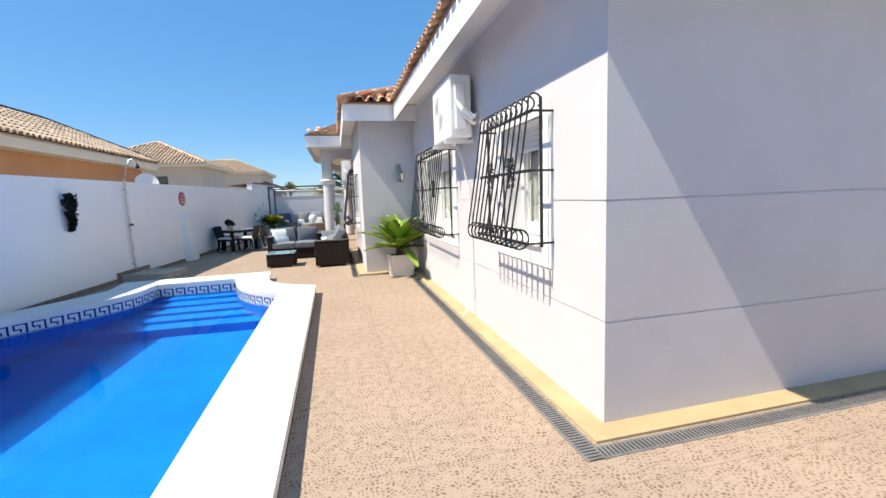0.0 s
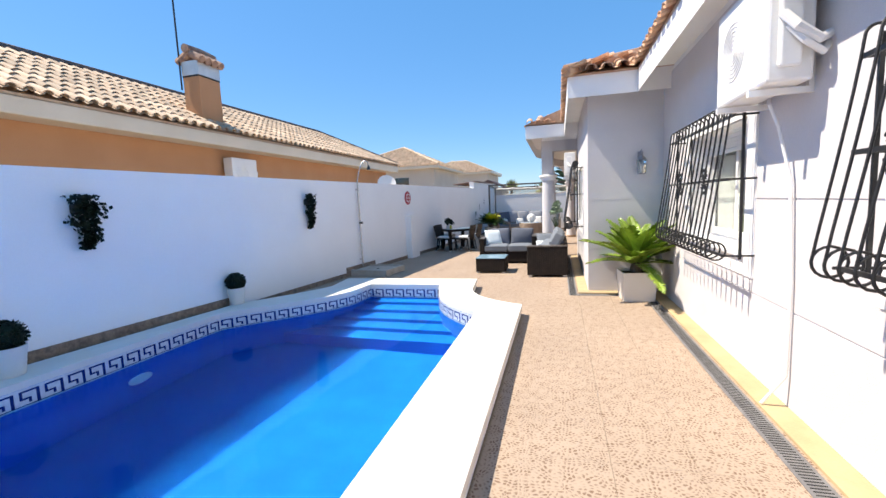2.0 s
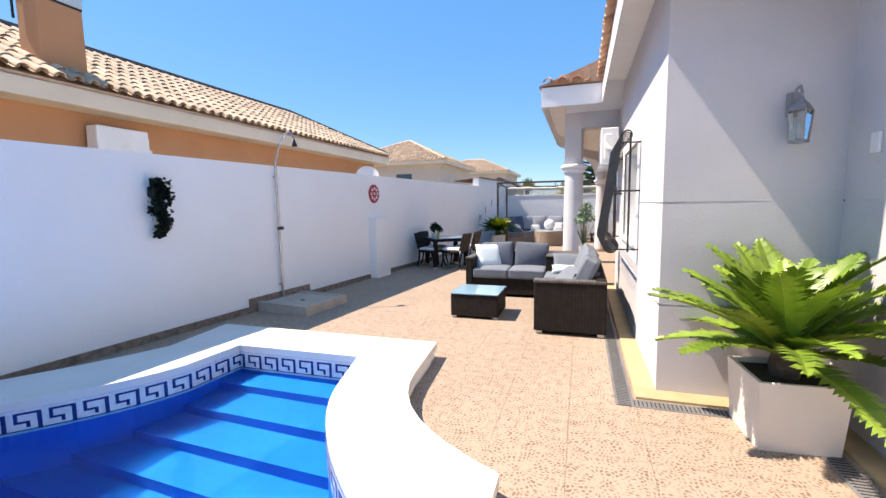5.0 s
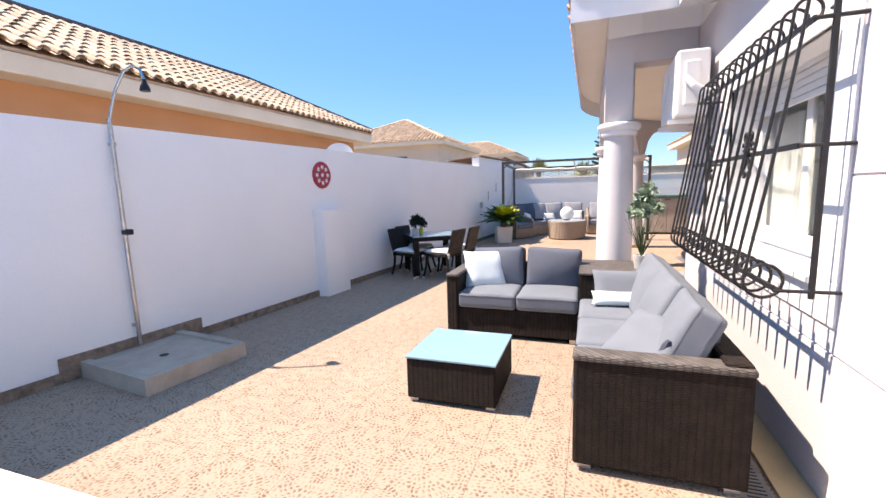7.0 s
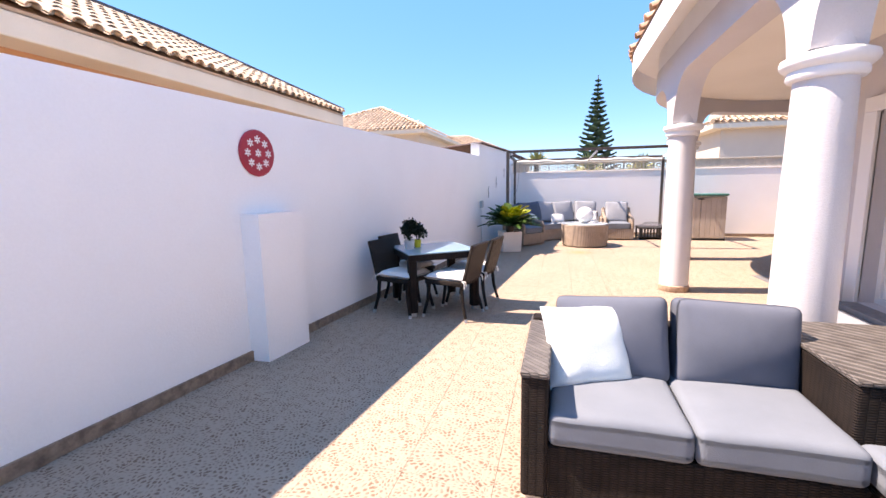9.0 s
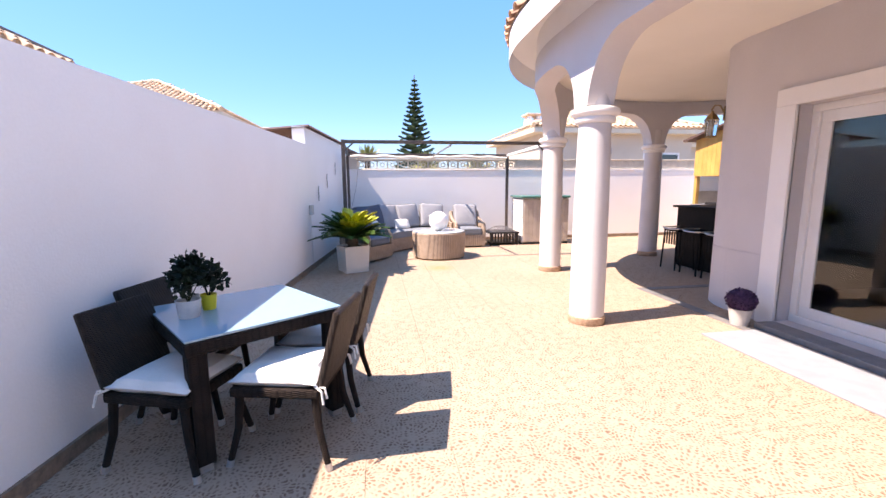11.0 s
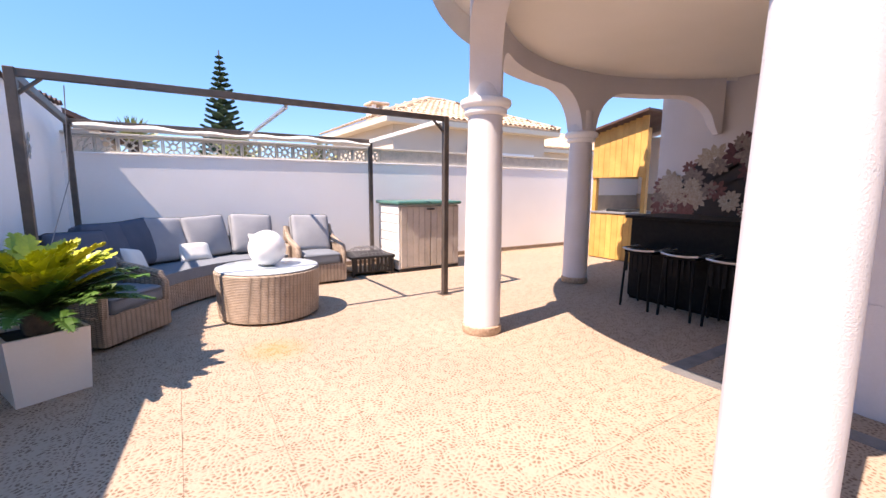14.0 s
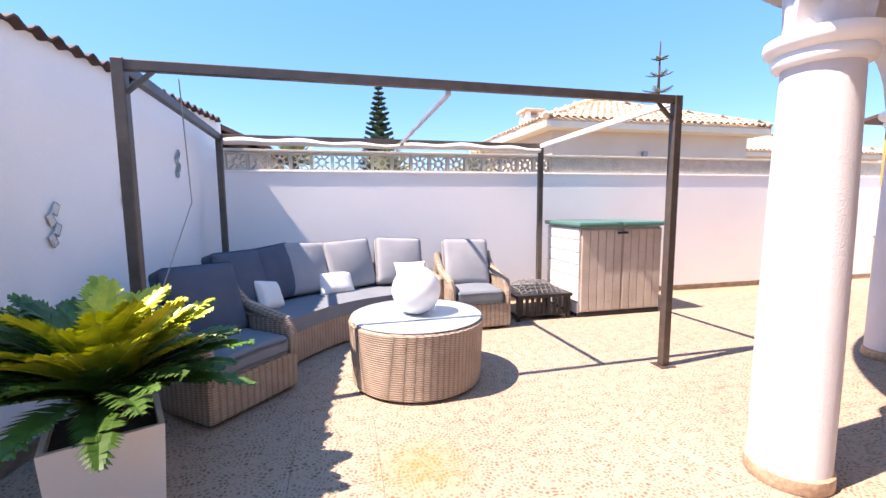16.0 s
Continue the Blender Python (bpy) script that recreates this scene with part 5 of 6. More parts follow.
for k in range(9):
    cx, cy = (0, 0) if k == 0 else (0.11 * math.cos(k * math.pi / 4), 0.11 * math.sin(k * math.pi / 4))
    for j in range(6):
        a = j * math.pi / 3
        box(bm, 0.006, 0.032, -0.006, 0.006, 0.0205, 0.023, m=Matrix.Translation((cx, cy, 0)) @ Matrix.Rotation(a, 4, "Z"))
part("flower_marks", bm, WHITE_PAINT, disc, "white flower marks", kind="stuff")

shower = thing("outdoor_shower", "slim steel garden shower pole with black head", "shower", at=pose(bx(10.57), 10.57, 0))
bm = B()
tube(bm, [(0.06, 0, 0.14), (0.06, -0.02, 2.12)], 0.019, 10)
part("pole", bm, STEEL, shower, "", True)
bm = B()
tube(bm, [(0.06, -0.02, 2.1), (0.10, 0.03, 2.35), (0.15, 0.09, 2.52), (0.2, 0.13, 2.57), (0.25, 0.16, 2.54), (0.27, 0.17, 2.45)], 0.012, 8)
part("gooseneck", bm, STEEL, shower, "", True)
bm = B()
lathe(bm, [(0.015, 2.46), (0.02, 2.43), (0.035, 2.40), (0.042, 2.37), (0.04, 2.36)][::-1], 16, centre=(0.27, 0.17, 0))
part("shower_head", bm, IRON, shower, "black shower head", True)
bm = B()
box(bm, 0.04, 0.12, -0.03, 0.03, 1.135, 1.185, bevel=0.01)
part("tap", bm, IRON, shower, "dark tap")
bm = B()
for z in (0.3, 1.9):
    box(bm, 0.0, 0.06, -0.015, 0.015, z, z + 0.03)
part("clamp", bm, STEEL, shower)
TRAY = mat("cast_stone_tray", (0.50, 0.43, 0.35), (0.40, 0.34, 0.275), 0.8, scale=5, amount=0.12, bump=0.3)
tray = thing("shower_tray", "low cast stone shower tray with central drain", "shower tray", at=pose(-3.85, 10.51, 0, 0, 0, -7))
bm = B()
prism(bm, [(-0.49, -0.43), (0.49, -0.43), (0.49, 0.43), (-0.49, 0.43)], 0.0, 0.135, hole=[(-0.42, -0.36), (0.42, -0.36), (0.42, 0.36), (-0.42, 0.36)])
box(bm, -0.43, 0.43, -0.37, 0.37, 0.05, 0.112)
part("basin", bm, TRAY, tray)
bm = B()
lathe(bm, [(0.035, 0.112), (0.035, 0.116), (0.02, 0.116)], 16, centre=(0.05, -0.03, 0))
part("drain", bm, DARK, tray)
elec = thing("socket_box", "grey weatherproof socket box with cable on the wall", "socket", at=pose(bx(19.68), 19.68, 0))
part("box", boxed(0.0, 0.06, -0.07, 0.07, 0.93, 1.09, bevel=0.01), POTGREY, elec)
bm = B()
tube(bm, [(0.015, -0.02, 0.93), (0.012, 0.02, 0.5), (0.012, 0.04, 0.05)], 0.008, 6)
part("cable", bm, PVC, elec)


def butterfly(y, z):
    b = thing("wall_ornament", "small grey metal leaf ornament on the white wall", "wall ornament", "wall ornaments", at=pose(bx(y), y, z))
    for k in range(4):
        bm = B()
        box(bm, 0.008, 0.016, -0.028, 0.028, -0.04, 0.04, bevel=0.007, m=Matrix.Translation((0, (k % 2 - 0.5) * 0.045, (k - 1.5) * 0.062)) @ Matrix.Rotation(0.5 * (1 - 2 * (k % 2)), 4, "X"))
        part("leaf", bm, STEEL, b)


for yy, zz in ((20.32, 1.27), (21.05, 1.5), (21.9, 1.77)):
    butterfly(yy, zz)
bm = B()
cor = []
for k in range(120):
    y = 19.6 + 3.3 * k / 119
    z = 2.385 + 0.022 * math.sin(y * 2 * math.pi / 0.15)
    cor.append([bm.verts.new((bx(y) + 0.06, y, z - 0.01)), bm.verts.new((bx(y) - 0.9, y, z - 0.1)), bm.verts.new((bx(y) - 0.9, y, z - 0.112)), bm.verts.new((bx(y) + 0.06, y, z - 0.022))])
for a, b in zip(cor, cor[1:]):
    for j in range(4):
        bm.faces.new((a[j], a[(j + 1) % 4], b[(j + 1) % 4], b[j]))
RUST = mat("dark_corrugated_sheet", (0.07, 0.035, 0.03), (0.10, 0.06, 0.05), 0.7, scale=6, amount=0.3)
solid("corrugated_roof", bm, RUST, "dark corrugated sheet roof edge above the wall", "roof", kind="structure", smooth=True)


def lantern(x, y, z, turn, metal, label):
    l = thing("wall_lantern", label, "wall lamp", "wall lanterns", at=pose(x, y, z, 0, 0, turn))
    part("wall_plate", boxed(-0.012, 0.0, -0.04, 0.04, 0.0, 0.16, bevel=0.006), metal, l)
    bm = B()
    tube(bm, [(-0.01, 0, 0.1), (-0.05, 0, 0.17), (-0.10, 0, 0.18), (-0.13, 0, 0.13), (-0.12, 0, 0.09)], 0.008, 6)
    part("arm", bm, metal, l)
    bm = B()
    lathe(bm, [(0.075, 0.02), (0.05, 0.06), (0.02, 0.09), (0.008, 0.12)], 4, centre=(-0.12, 0, 0))
    part("hood", bm, metal, l)
    bm = B()
    for k in range(4):
        a = math.pi / 2 * k
        tube(bm, [(-0.12 + 0.072 * math.cos(a), 0.072 * math.sin(a), 0.025), (-0.12 + 0.055 * math.cos(a), 0.055 * math.sin(a), -0.17)], 0.005, 5)
    lathe(bm, [(0.058, -0.185), (0.062, -0.17), (0.055, -0.165)], 4, centre=(-0.12, 0, 0))
    part("cage", bm, metal, l)
    bm = B()
    lathe(bm, [(0.05, -0.165), (0.066, 0.018)], 4, centre=(-0.12, 0, 0), caps=False)
    part("glass", bm, PANE, l)
    bm = B()
    lathe(bm, [(0.012, -0.165), (0.014, -0.09), (0.004, -0.06)], 8, centre=(-0.12, 0, 0))
    part("bulb", bm, WHITE_PAINT, l)
    return l


GREYMETAL = mat("grey_painted_metal", (0.33, 0.32, 0.33), None, 0.5, metal=0.3, scale=20)
BRASS = mat("aged_brass", (0.36, 0.25, 0.11), (0.24, 0.16, 0.07), 0.4, metal=0.8, scale=20)
lantern(1.39, HY1, 2.02, 90, GREYMETAL, "grey metal lantern on the projecting room's wall")
lantern(1.78, 16.78, 2.12, -35, BRASS, "aged brass lantern on the rounded porch wall")
part_box = thing("meter_box", "small white plastic switch cover on the house wall", "switch", at=pose(HX, 8.52, 1.80))
part("cover", boxed(-0.02, 0.0, -0.04, 0.04, -0.06, 0.06, bevel=0.006), PVC, part_box)

# ---- tan wicker lounge under the pergola ----
def sweep_block(bm, front, back, z0, z1):
    """A curved block between a front and a back line."""
    rows = []
    for (xa, ya), (xb, yb) in zip(front, back):
        rows.append([bm.verts.new((xa, ya, z0)), bm.verts.new((xa, ya, z1)), bm.verts.new((xb, yb, z1)), bm.verts.new((xb, yb, z0))])
    for a, b in zip(rows, rows[1:]):
        for j in range(4):
            bm.faces.new((a[j], a[(j + 1) % 4], b[(j + 1) % 4], b[j]))
    bm.faces.new(rows[0][::-1])
    bm.faces.new(rows[-1])


def lerp(a, b, t):
    return tuple(p + (q - p) * t for p, q in zip(a, b))


# the same cushion grey, darkened and blued to paint in the wall's shade
FABRIC_SHADED = mat("shaded_grey_fabric", (0.09, 0.11, 0.155), (0.075, 0.095, 0.135), 0.95, scale=5, fine=260, amount=0.1, bump=0.3, bscale=300, spec=0.2)
csofa = thing("curved_wicker_sofa", "curved tan wicker corner sofa with grey cushions", "sofa")
FRONT = bez((-1.97, 20.98), (-1.72, 21.38), (-1.45, 21.72), (-0.52, 21.82), 20)
REAR = bez((-2.72, 21.25), (-2.55, 22.15), (-1.9, 22.56), (-0.55, 22.58), 20)
bm = B()
sweep_block(bm, FRONT, REAR, 0.03, 0.29)
part("base", bm, WICKER_TAN, csofa)
bm = B()
sweep_block(bm, [lerp(b, a, 0.13) for a, b in zip(FRONT, REAR)], [lerp(b, a, -0.01) for a, b in zip(FRONT, REAR)], 0.25, 0.66)
part("backrest", bm, WICKER_TAN, csofa)
for k, (i, j) in enumerate(((0, 7), (7, 14), (14, 20))):
    bm = B()
    sweep_block(bm, [lerp(FRONT[q], REAR[q], -0.01) for q in range(i, j + 1)], [lerp(FRONT[q], REAR[q], 0.83) for q in range(i, j + 1)], 0.293, 0.42)
    bmesh.ops.bevel(bm, geom=[e for e in bm.edges if e.calc_face_angle(0) > 0.6], offset=0.03, segments=3, affect="EDGES")
    part("seat_cushion", bm, FABRIC_LIGHT, csofa, smooth=True)
# first two back cushions take the shade-coloured fabric, the others the sunlit one
for k, q in enumerate((2, 6, 10, 14, 18)):
    p = lerp(FRONT[q], REAR[q], 0.74)
    d = Vector((FRONT[q][0] - REAR[q][0], FRONT[q][1] - REAR[q][1]))
    yaw = math.degrees(math.atan2(d.y, d.x)) + 90
    block_cushion("back_cushion", csofa, 0.57, 0.56, 0.17, pose(p[0], p[1], 0.685, 71, (2, -4, 3, -2, 4)[k], yaw), FABRIC_SUNLIT if k > 1 else FABRIC_SHADED, bevel=0.06, puff=0.05)
part("arm", boxed(-0.52, -0.46, 21.83, 22.57, 0.03, 0.55, bevel=0.02), WICKER_TAN, csofa)


def wicker_armchair(w, label, m, back):
    c = thing("wicker_armchair", label, "armchair", "tan wicker armchairs", at=m)
    part("base", boxed(-w / 2, w / 2, -0.36, 0.36, 0.03, 0.29, bevel=0.015), WICKER_TAN, c)
    part("backrest", boxed(-w / 2, w / 2, 0.27, 0.36, 0.27, 0.78, bevel=0.03), WICKER_TAN, c)
    for s in (-1, 1):
        bm = B()
        x = s * (w / 2 - 0.035)
        tube(bm, [(x, -0.33, 0.28), (x, -0.34, 0.44), (x, -0.30, 0.52), (x, -0.1, 0.56), (x, 0.12, 0.60), (x, 0.26, 0.70), (x, 0.30, 0.78)], 0.04, 8)
        part("arm", bm, WICKER_TAN, c, "rounded woven arm", True)
        part("side_panel", boxed(x - 0.025, x + 0.025, -0.33, 0.30, 0.28, 0.53, bevel=0.01), WICKER_TAN, c)
    block_cushion("seat_cushion", c, w - 0.16, 0.62, 0.15, pose(0, -0.06, 0.36), FABRIC_LIGHT)
    block_cushion("back_cushion", c, w - 0.15, 0.55, 0.17, pose(0, 0.19, 0.675, 70, 2, 0), back, bevel=0.06, puff=0.035)
    return c


wicker_armchair(0.70, "tan wicker armchair with grey cushions by the rear wall", pose(-0.12, 21.93, 0, 0, 0, 2), FABRIC_SUNLIT)
wicker_armchair(0.72, "tan wicker armchair with grey cushions, the back one coloured as shaded", pose(-2.40, 20.52, 0, 0, 0, 50), FABRIC_SHADED)
throw(0.40, 0.26, 0.12, pose(-1.62, 22.02, 0.52, 62, 0, 22), FABRIC_WHITE, "white patterned small pillow on the curved sofa")
throw(0.34, 0.30, 0.12, pose(-2.22, 21.45, 0.54, 62, 12, 62), FABRIC_WHITE, "white patterned small pillow on the curved sofa")
throw(0.38, 0.34, 0.12, pose(-0.78, 22.05, 0.56, 62, 0, 8), FABRIC_WHITE, "plain white pillow on the curved sofa")

rt = thing("round_table", "round tan wicker table with frosted glass top", "coffee table", at=pose(-0.99, 20.54, 0))
bm = B()
lathe(bm, [(0.49, 0.02), (0.505, 0.03), (0.52, 0.42), (0.525, 0.49), (0.505, 0.505), (0.3, 0.505)], 64)
part("drum", bm, None or WICKER_TAN, rt, "woven tan drum", True)
bm = B()
lathe(bm, [(0.50, 0.507), (0.51, 0.51), (0.51, 0.517), (0.495, 0.521), (0.2, 0.521)], 64)
part("glass_top", bm, mat("frosted_glass_top", (0.50, 0.56, 0.60), (0.46, 0.52, 0.56), 0.12, scale=2, amount=0.03, spec=0.6), rt, "frosted glass top", True)
vase_w = thing("globe_lamp", "plain white round globe lamp on the round table", "lamp", at=pose(-0.99, 20.54, 0.522))
bm = B()
lathe(bm, [(0.05, 0.0)] + [(0.19 * math.sin(a), 0.185 - 0.19 * math.cos(a)) for a in [0.3 + 2.7 * k / 22 for k in range(23)]] + [(0.03, 0.376), (0.005, 0.377)], 48)
part("globe", bm, mat("white_ceramic", (0.82, 0.81, 0.79), (0.78, 0.77, 0.75), 0.3, scale=3, amount=0.02), vase_w, "", True)

# fire pit
fp = thing("fire_pit", "low square black metal fire pit with mesh lid", "fire pit", at=pose(0.74, 22.08, 0))
part("rim", boxed(-0.36, 0.36, -0.32, 0.32, 0.27, 0.31, bevel=0.008), IRON, fp)
for x in (-0.32, 0.32):
    for y in (-0.28, 0.28):
        part("leg", boxed(x - 0.02, x + 0.02, y - 0.02, y + 0.02, 0, 0.28), IRON, fp)
part("bottom_shelf", boxed(-0.32, 0.32, -0.28, 0.28, 0.05, 0.07), IRON, fp)
for k in range(9):
    part("slat", boxed(-0.3 + k * 0.07, -0.26 + k * 0.07, -0.29, -0.28, 0.06, 0.27), IRON, fp)
bm = B()
for k in range(9):
    a = -0.26 + k * 0.065
    h = 0.12 * math.cos(a / 0.27 * 1.2)
    tube(bm, [(a, -0.26, 0.31), (a, -0.15, 0.31 + h * 0.9), (a, 0.15, 0.31 + h * 0.9), (a, 0.26, 0.31)], 0.004, 4)
    tube(bm, [(-0.26, a, 0.31), (-0.15, a, 0.31 + h * 0.9), (0.15, a, 0.31 + h * 0.9), (0.26, a, 0.31)], 0.004, 4)
part("mesh_lid", bm, GREYMETAL, fp, "domed wire lid")

# storage box
SHEDWOOD = mat("weathered_cream_plank", (0.50, 0.43, 0.37), (0.42, 0.36, 0.30), 0.7, scale=5, fine=60, amount=0.15, bump=0.3, rnd=0.08)
SHEDSIDE = mat("white_plank", (0.72, 0.70, 0.68), None, 0.6, scale=3, amount=0.05, rnd=0.05)
GREENLID = mat("dark_green_lid", (0.05, 0.16, 0.135), (0.065, 0.19, 0.16), 0.28, scale=3, amount=0.1)
sh = thing("storage_box", "cream plastic garden storage box with green lid", "storage box", at=pose(1.17, 21.76, 0) @ Matrix.Diagonal((1, 1, 1.06, 1)))
part("body", boxed(0.02, 1.12, 0.03, 0.80, 0.03, 1.02), SHEDSIDE, sh)
for k in range(7):
    part("side_board", boxed(0.0, 0.022, 0.02, 0.80, 0.04 + k * 0.14, 0.17 + k * 0.14, bevel=0.006), SHEDSIDE, sh)
for dx in (0.03, 0.585):
    d = part("door", boxed(dx, dx + 0.545, 0.012, 0.03, 0.06, 1.0), SHEDWOOD, sh, "plank-look cream door")
    for k in range(5):
        part("plank", boxed(dx + 0.006 + k * 0.107, dx + 0.107 + k * 0.107, 0.0, 0.014, 0.07, 0.99, bevel=0.006), SHEDWOOD, d)
part("base", boxed(0.0, 1.14, 0.01, 0.8, 0.0, 0.05, bevel=0.01), IRON, sh)
for dx in (-0.04, 0.56):
    part("lid", boxed(dx, dx + 0.595, -0.05, 0.84, 1.025, 1.075, bevel=0.02), GREENLID, sh, "green moulded lid half")
part("latch", boxed(0.50, 0.64, -0.02, 0.0, 0.94, 0.965, bevel=0.005), IRON, sh, "black latch")

# pergola
BRONZE = mat("bronze_aluminium", (0.09, 0.072, 0.062), (0.12, 0.095, 0.08), 0.45, metal=0.4, scale=10, amount=0.12)
CANVAS = mat("rolled_canvas", (0.72, 0.69, 0.62), (0.64, 0.61, 0.55), 0.9, scale=5, amount=0.08, bump=0.4, bscale=30)
pg = thing("pergola", "bronze metal pergola frame with rolled cream canopy", "pergola")
PF, PBk = ((-2.74, 20.17), (1.07, 20.25)), ((-2.80, 22.40), (1.0, 22.47))
for x, y in PF:
    p = part("post", boxed(x - 0.033, x + 0.033, y - 0.033, y + 0.033, 0.008, 2.21, bevel=0.006), BRONZE, pg)
    part("foot_plate", boxed(x - 0.07, x + 0.07, y - 0.07, y + 0.07, 0.0, 0.008), BRONZE, p)
for x, y in PBk:
    part("post", boxed(x - 0.03, x + 0.03, y - 0.03, y + 0.03, 0.0, 2.10, bevel=0.006), BRONZE, pg)


def beam(a, b, w, h, name="beam", mtl=None):
    a, b = Vector(a), Vector(b)
    d = b - a
    m = Matrix.Translation((a + b) / 2) @ d.to_track_quat("X", "Z").to_matrix().to_4x4()
    return part(name, boxed(-d.length / 2, d.length / 2, -w / 2, w / 2, -h / 2, h / 2, bevel=0.005, m=m), mtl or BRONZE, pg)


beam((-2.74, 20.17, 2.175), (1.07, 20.25, 2.18), 0.05, 0.06)
beam((-2.80, 22.4, 2.10), (1.0, 22.47, 2.10), 0.05, 0.06)
beam((-2.74, 20.17, 2.17), (-2.80, 22.4, 2.10), 0.05, 0.07)
beam((1.07, 20.25, 2.17), (1.0, 22.47, 2.10), 0.045, 0.05, mtl=WHITE_PAINT)
beam((-0.80, 20.22, 2.13), (-0.84, 22.44, 2.07), 0.035, 0.035, "canopy_rail", ALU)
for (x, y), s in ((PF[0], 1), (PF[1], -1)):
    beam((x, y, 2.0), (x + s * 0.17, y, 2.15), 0.025, 0.025, "brace")
    beam((x, y, 2.0), (x, y + 0.17, 2.15), 0.025, 0.025, "brace")
bm = B()
N = 70
prev = None
for k in range(N + 1):
    u = k / N
    x, y = -2.74 + 3.7 * u, 22.36 + 0.06 * u
    sag = 0.018 * math.sin(u * 37) + 0.02 * math.sin(u * 11)
    ring = [bm.verts.new((x, y + 0.05 * math.cos(a), 2.05 + sag * 0.4 + (0.034 + sag * 0.3) * math.sin(a))) for a in [2 * math.pi * j / 10 for j in range(10)]]
    if prev:
        for j in range(10):
            bm.faces.new((prev[j], prev[(j + 1) % 10], ring[(j + 1) % 10], ring[j]))
    prev = ring
part("canopy", bm, CANVAS, pg, "rolled cream canvas canopy", True)
bm = B()
tube(bm, [(-2.45, 20.2, 2.12), (-2.55, 20.6, 1.4), (-2.70, 20.3, 0.75)], 0.004, 5)
part("cord", bm, GREYMETAL, pg)

# ---- pierced block course above the rear wall ----
lat = thing("wall_lattice", "cream pierced breeze-block course above the rear wall", "lattice wall", kind="structure")
LATT = mat("cream_breeze_block", (0.62, 0.56, 0.46), (0.55, 0.49, 0.40), 0.85, scale=6, amount=0.12, bump=0.3, rnd=0.06)
bm = B()
S = 0.245
for a, b, c, d in ((0, S, 0, 0.022), (0, S, 0.198, 0.22), (0, 0.018, 0.022, 0.198), (S - 0.018, S, 0.022, 0.198)):
    box(bm, a, b, 0, 0.09, c, d)
cx, cz = S / 2, 0.11
for k in range(8):
    a = math.pi / 4 * k
    box(bm, 0.03, 0.125 if k % 2 else 0.09, 0.015, 0.075, -0.008, 0.008, m=Matrix.Translation((cx, 0, cz)) @ Matrix.Rotation(-a, 4, "Y"))
for k in range(12):
    a = math.pi / 6 * k
    box(bm, -0.016, 0.016, 0.015, 0.075, -0.007, 0.007, m=Matrix.Translation((cx, 0, cz)) @ Matrix.Rotation(-a, 4, "Y") @ Matrix.Translation((0, 0, 0.05)))
block = finish("block", bm, LATT)
for k in range(17):
    ob = new("block", block)
    ob.parent, ob.location = lat, (-2.88 + k * 0.25, BACK + 0.04, 1.785)
part("solid_course", boxed(1.375, 8.9, BACK + 0.04, BACK + 0.13, 1.787, 2.007), mat("cream_rough_block", (0.56, 0.50, 0.42), (0.46, 0.41, 0.34), 0.9, scale=9, fine=40, amount=0.2, bump=0.6, bscale=30), lat, "solid rough cream course")
part("capping", boxed(-2.95, 8.9, BACK + 0.02, BACK + 0.16, 2.008, 2.04, bevel=0.006), LATT, lat)
part("plinth", boxed(-2.95, 8.9, BACK - 0.015, BACK + 0.2, 1.762, 1.786, bevel=0.005), WHITE_PAINT, lat)

# ---- bar, stools, mural, wooden kiosk ----
BLACKWOOD = mat("black_wicker_bar", (0.008, 0.007, 0.007), (0.012, 0.011, 0.01), 0.6, spec=0.15, scale=20, amount=0.3, bump=0.3, bscale=60)
bar = thing("bar_counter", "black bar counter with pale top edge in the porch", "bar", at=pose(2.96, 17.2, 0))
part("front_panel", boxed(0.0, 0.05, 0.0, 1.74, 0.04, 1.0, bevel=0.008), BLACKWOOD, bar)
part("end_panel", boxed(0.05, 0.75, 1.69, 1.74, 0.04, 1.0, bevel=0.008), BLACKWOOD, bar)
part("top", boxed(-0.06, 0.8, -0.05, 1.79, 1.0, 1.035, bevel=0.008), BLACKWOOD, bar)
part("plinth", boxed(0.02, 0.74, 0.02, 1.72, 0.0, 0.04), BLACKWOOD, bar)


def bar_stool(y):
    s = thing("bar_stool", "black bar stool with pale seat edge at the bar", "bar stool", "stools at the bar", at=pose(2.74, y, 0))
    part("seat", boxed(-0.16, 0.16, -0.17, 0.17, 0.63, 0.66, bevel=0.01), BLACKWOOD, s)
    bm = B()
    tube(bm, [(0.14, -0.19, 0.685), (-0.16, -0.185, 0.68), (-0.19, -0.1, 0.672), (-0.2, 0.0, 0.67), (-0.19, 0.1, 0.672), (-0.16, 0.185, 0.68), (0.14, 0.19, 0.685)], 0.012, 8)
    part("seat_rail", bm, ALU, s, "pale metal rail", True)
    for x in (-0.15, 0.15):
        for yy in (-0.15, 0.15):
            bm = B()
            tube(bm, [(x, yy, 0.63), (x * 1.15, yy * 1.15, 0.0)], 0.014, 6)
            part("leg", bm, BLACKWOOD, s)
    for k in range(5):
        part("slat", boxed(-0.175, -0.165, -0.13 + k * 0.06, -0.10 + k * 0.06, 0.42, 0.63), BLACKWOOD, s)


for yy in (18.58, 18.12, 17.66):
    bar_stool(yy)

mural = thing("flower_mural", "dark mural of large pale flowers on the porch wall", "mural", at=pose(4.996, 0, 0))
MURAL_BG = mat("mural_dark", (0.035, 0.022, 0.018), (0.012, 0.009, 0.009), 0.7, scale=4, amount=0.4)
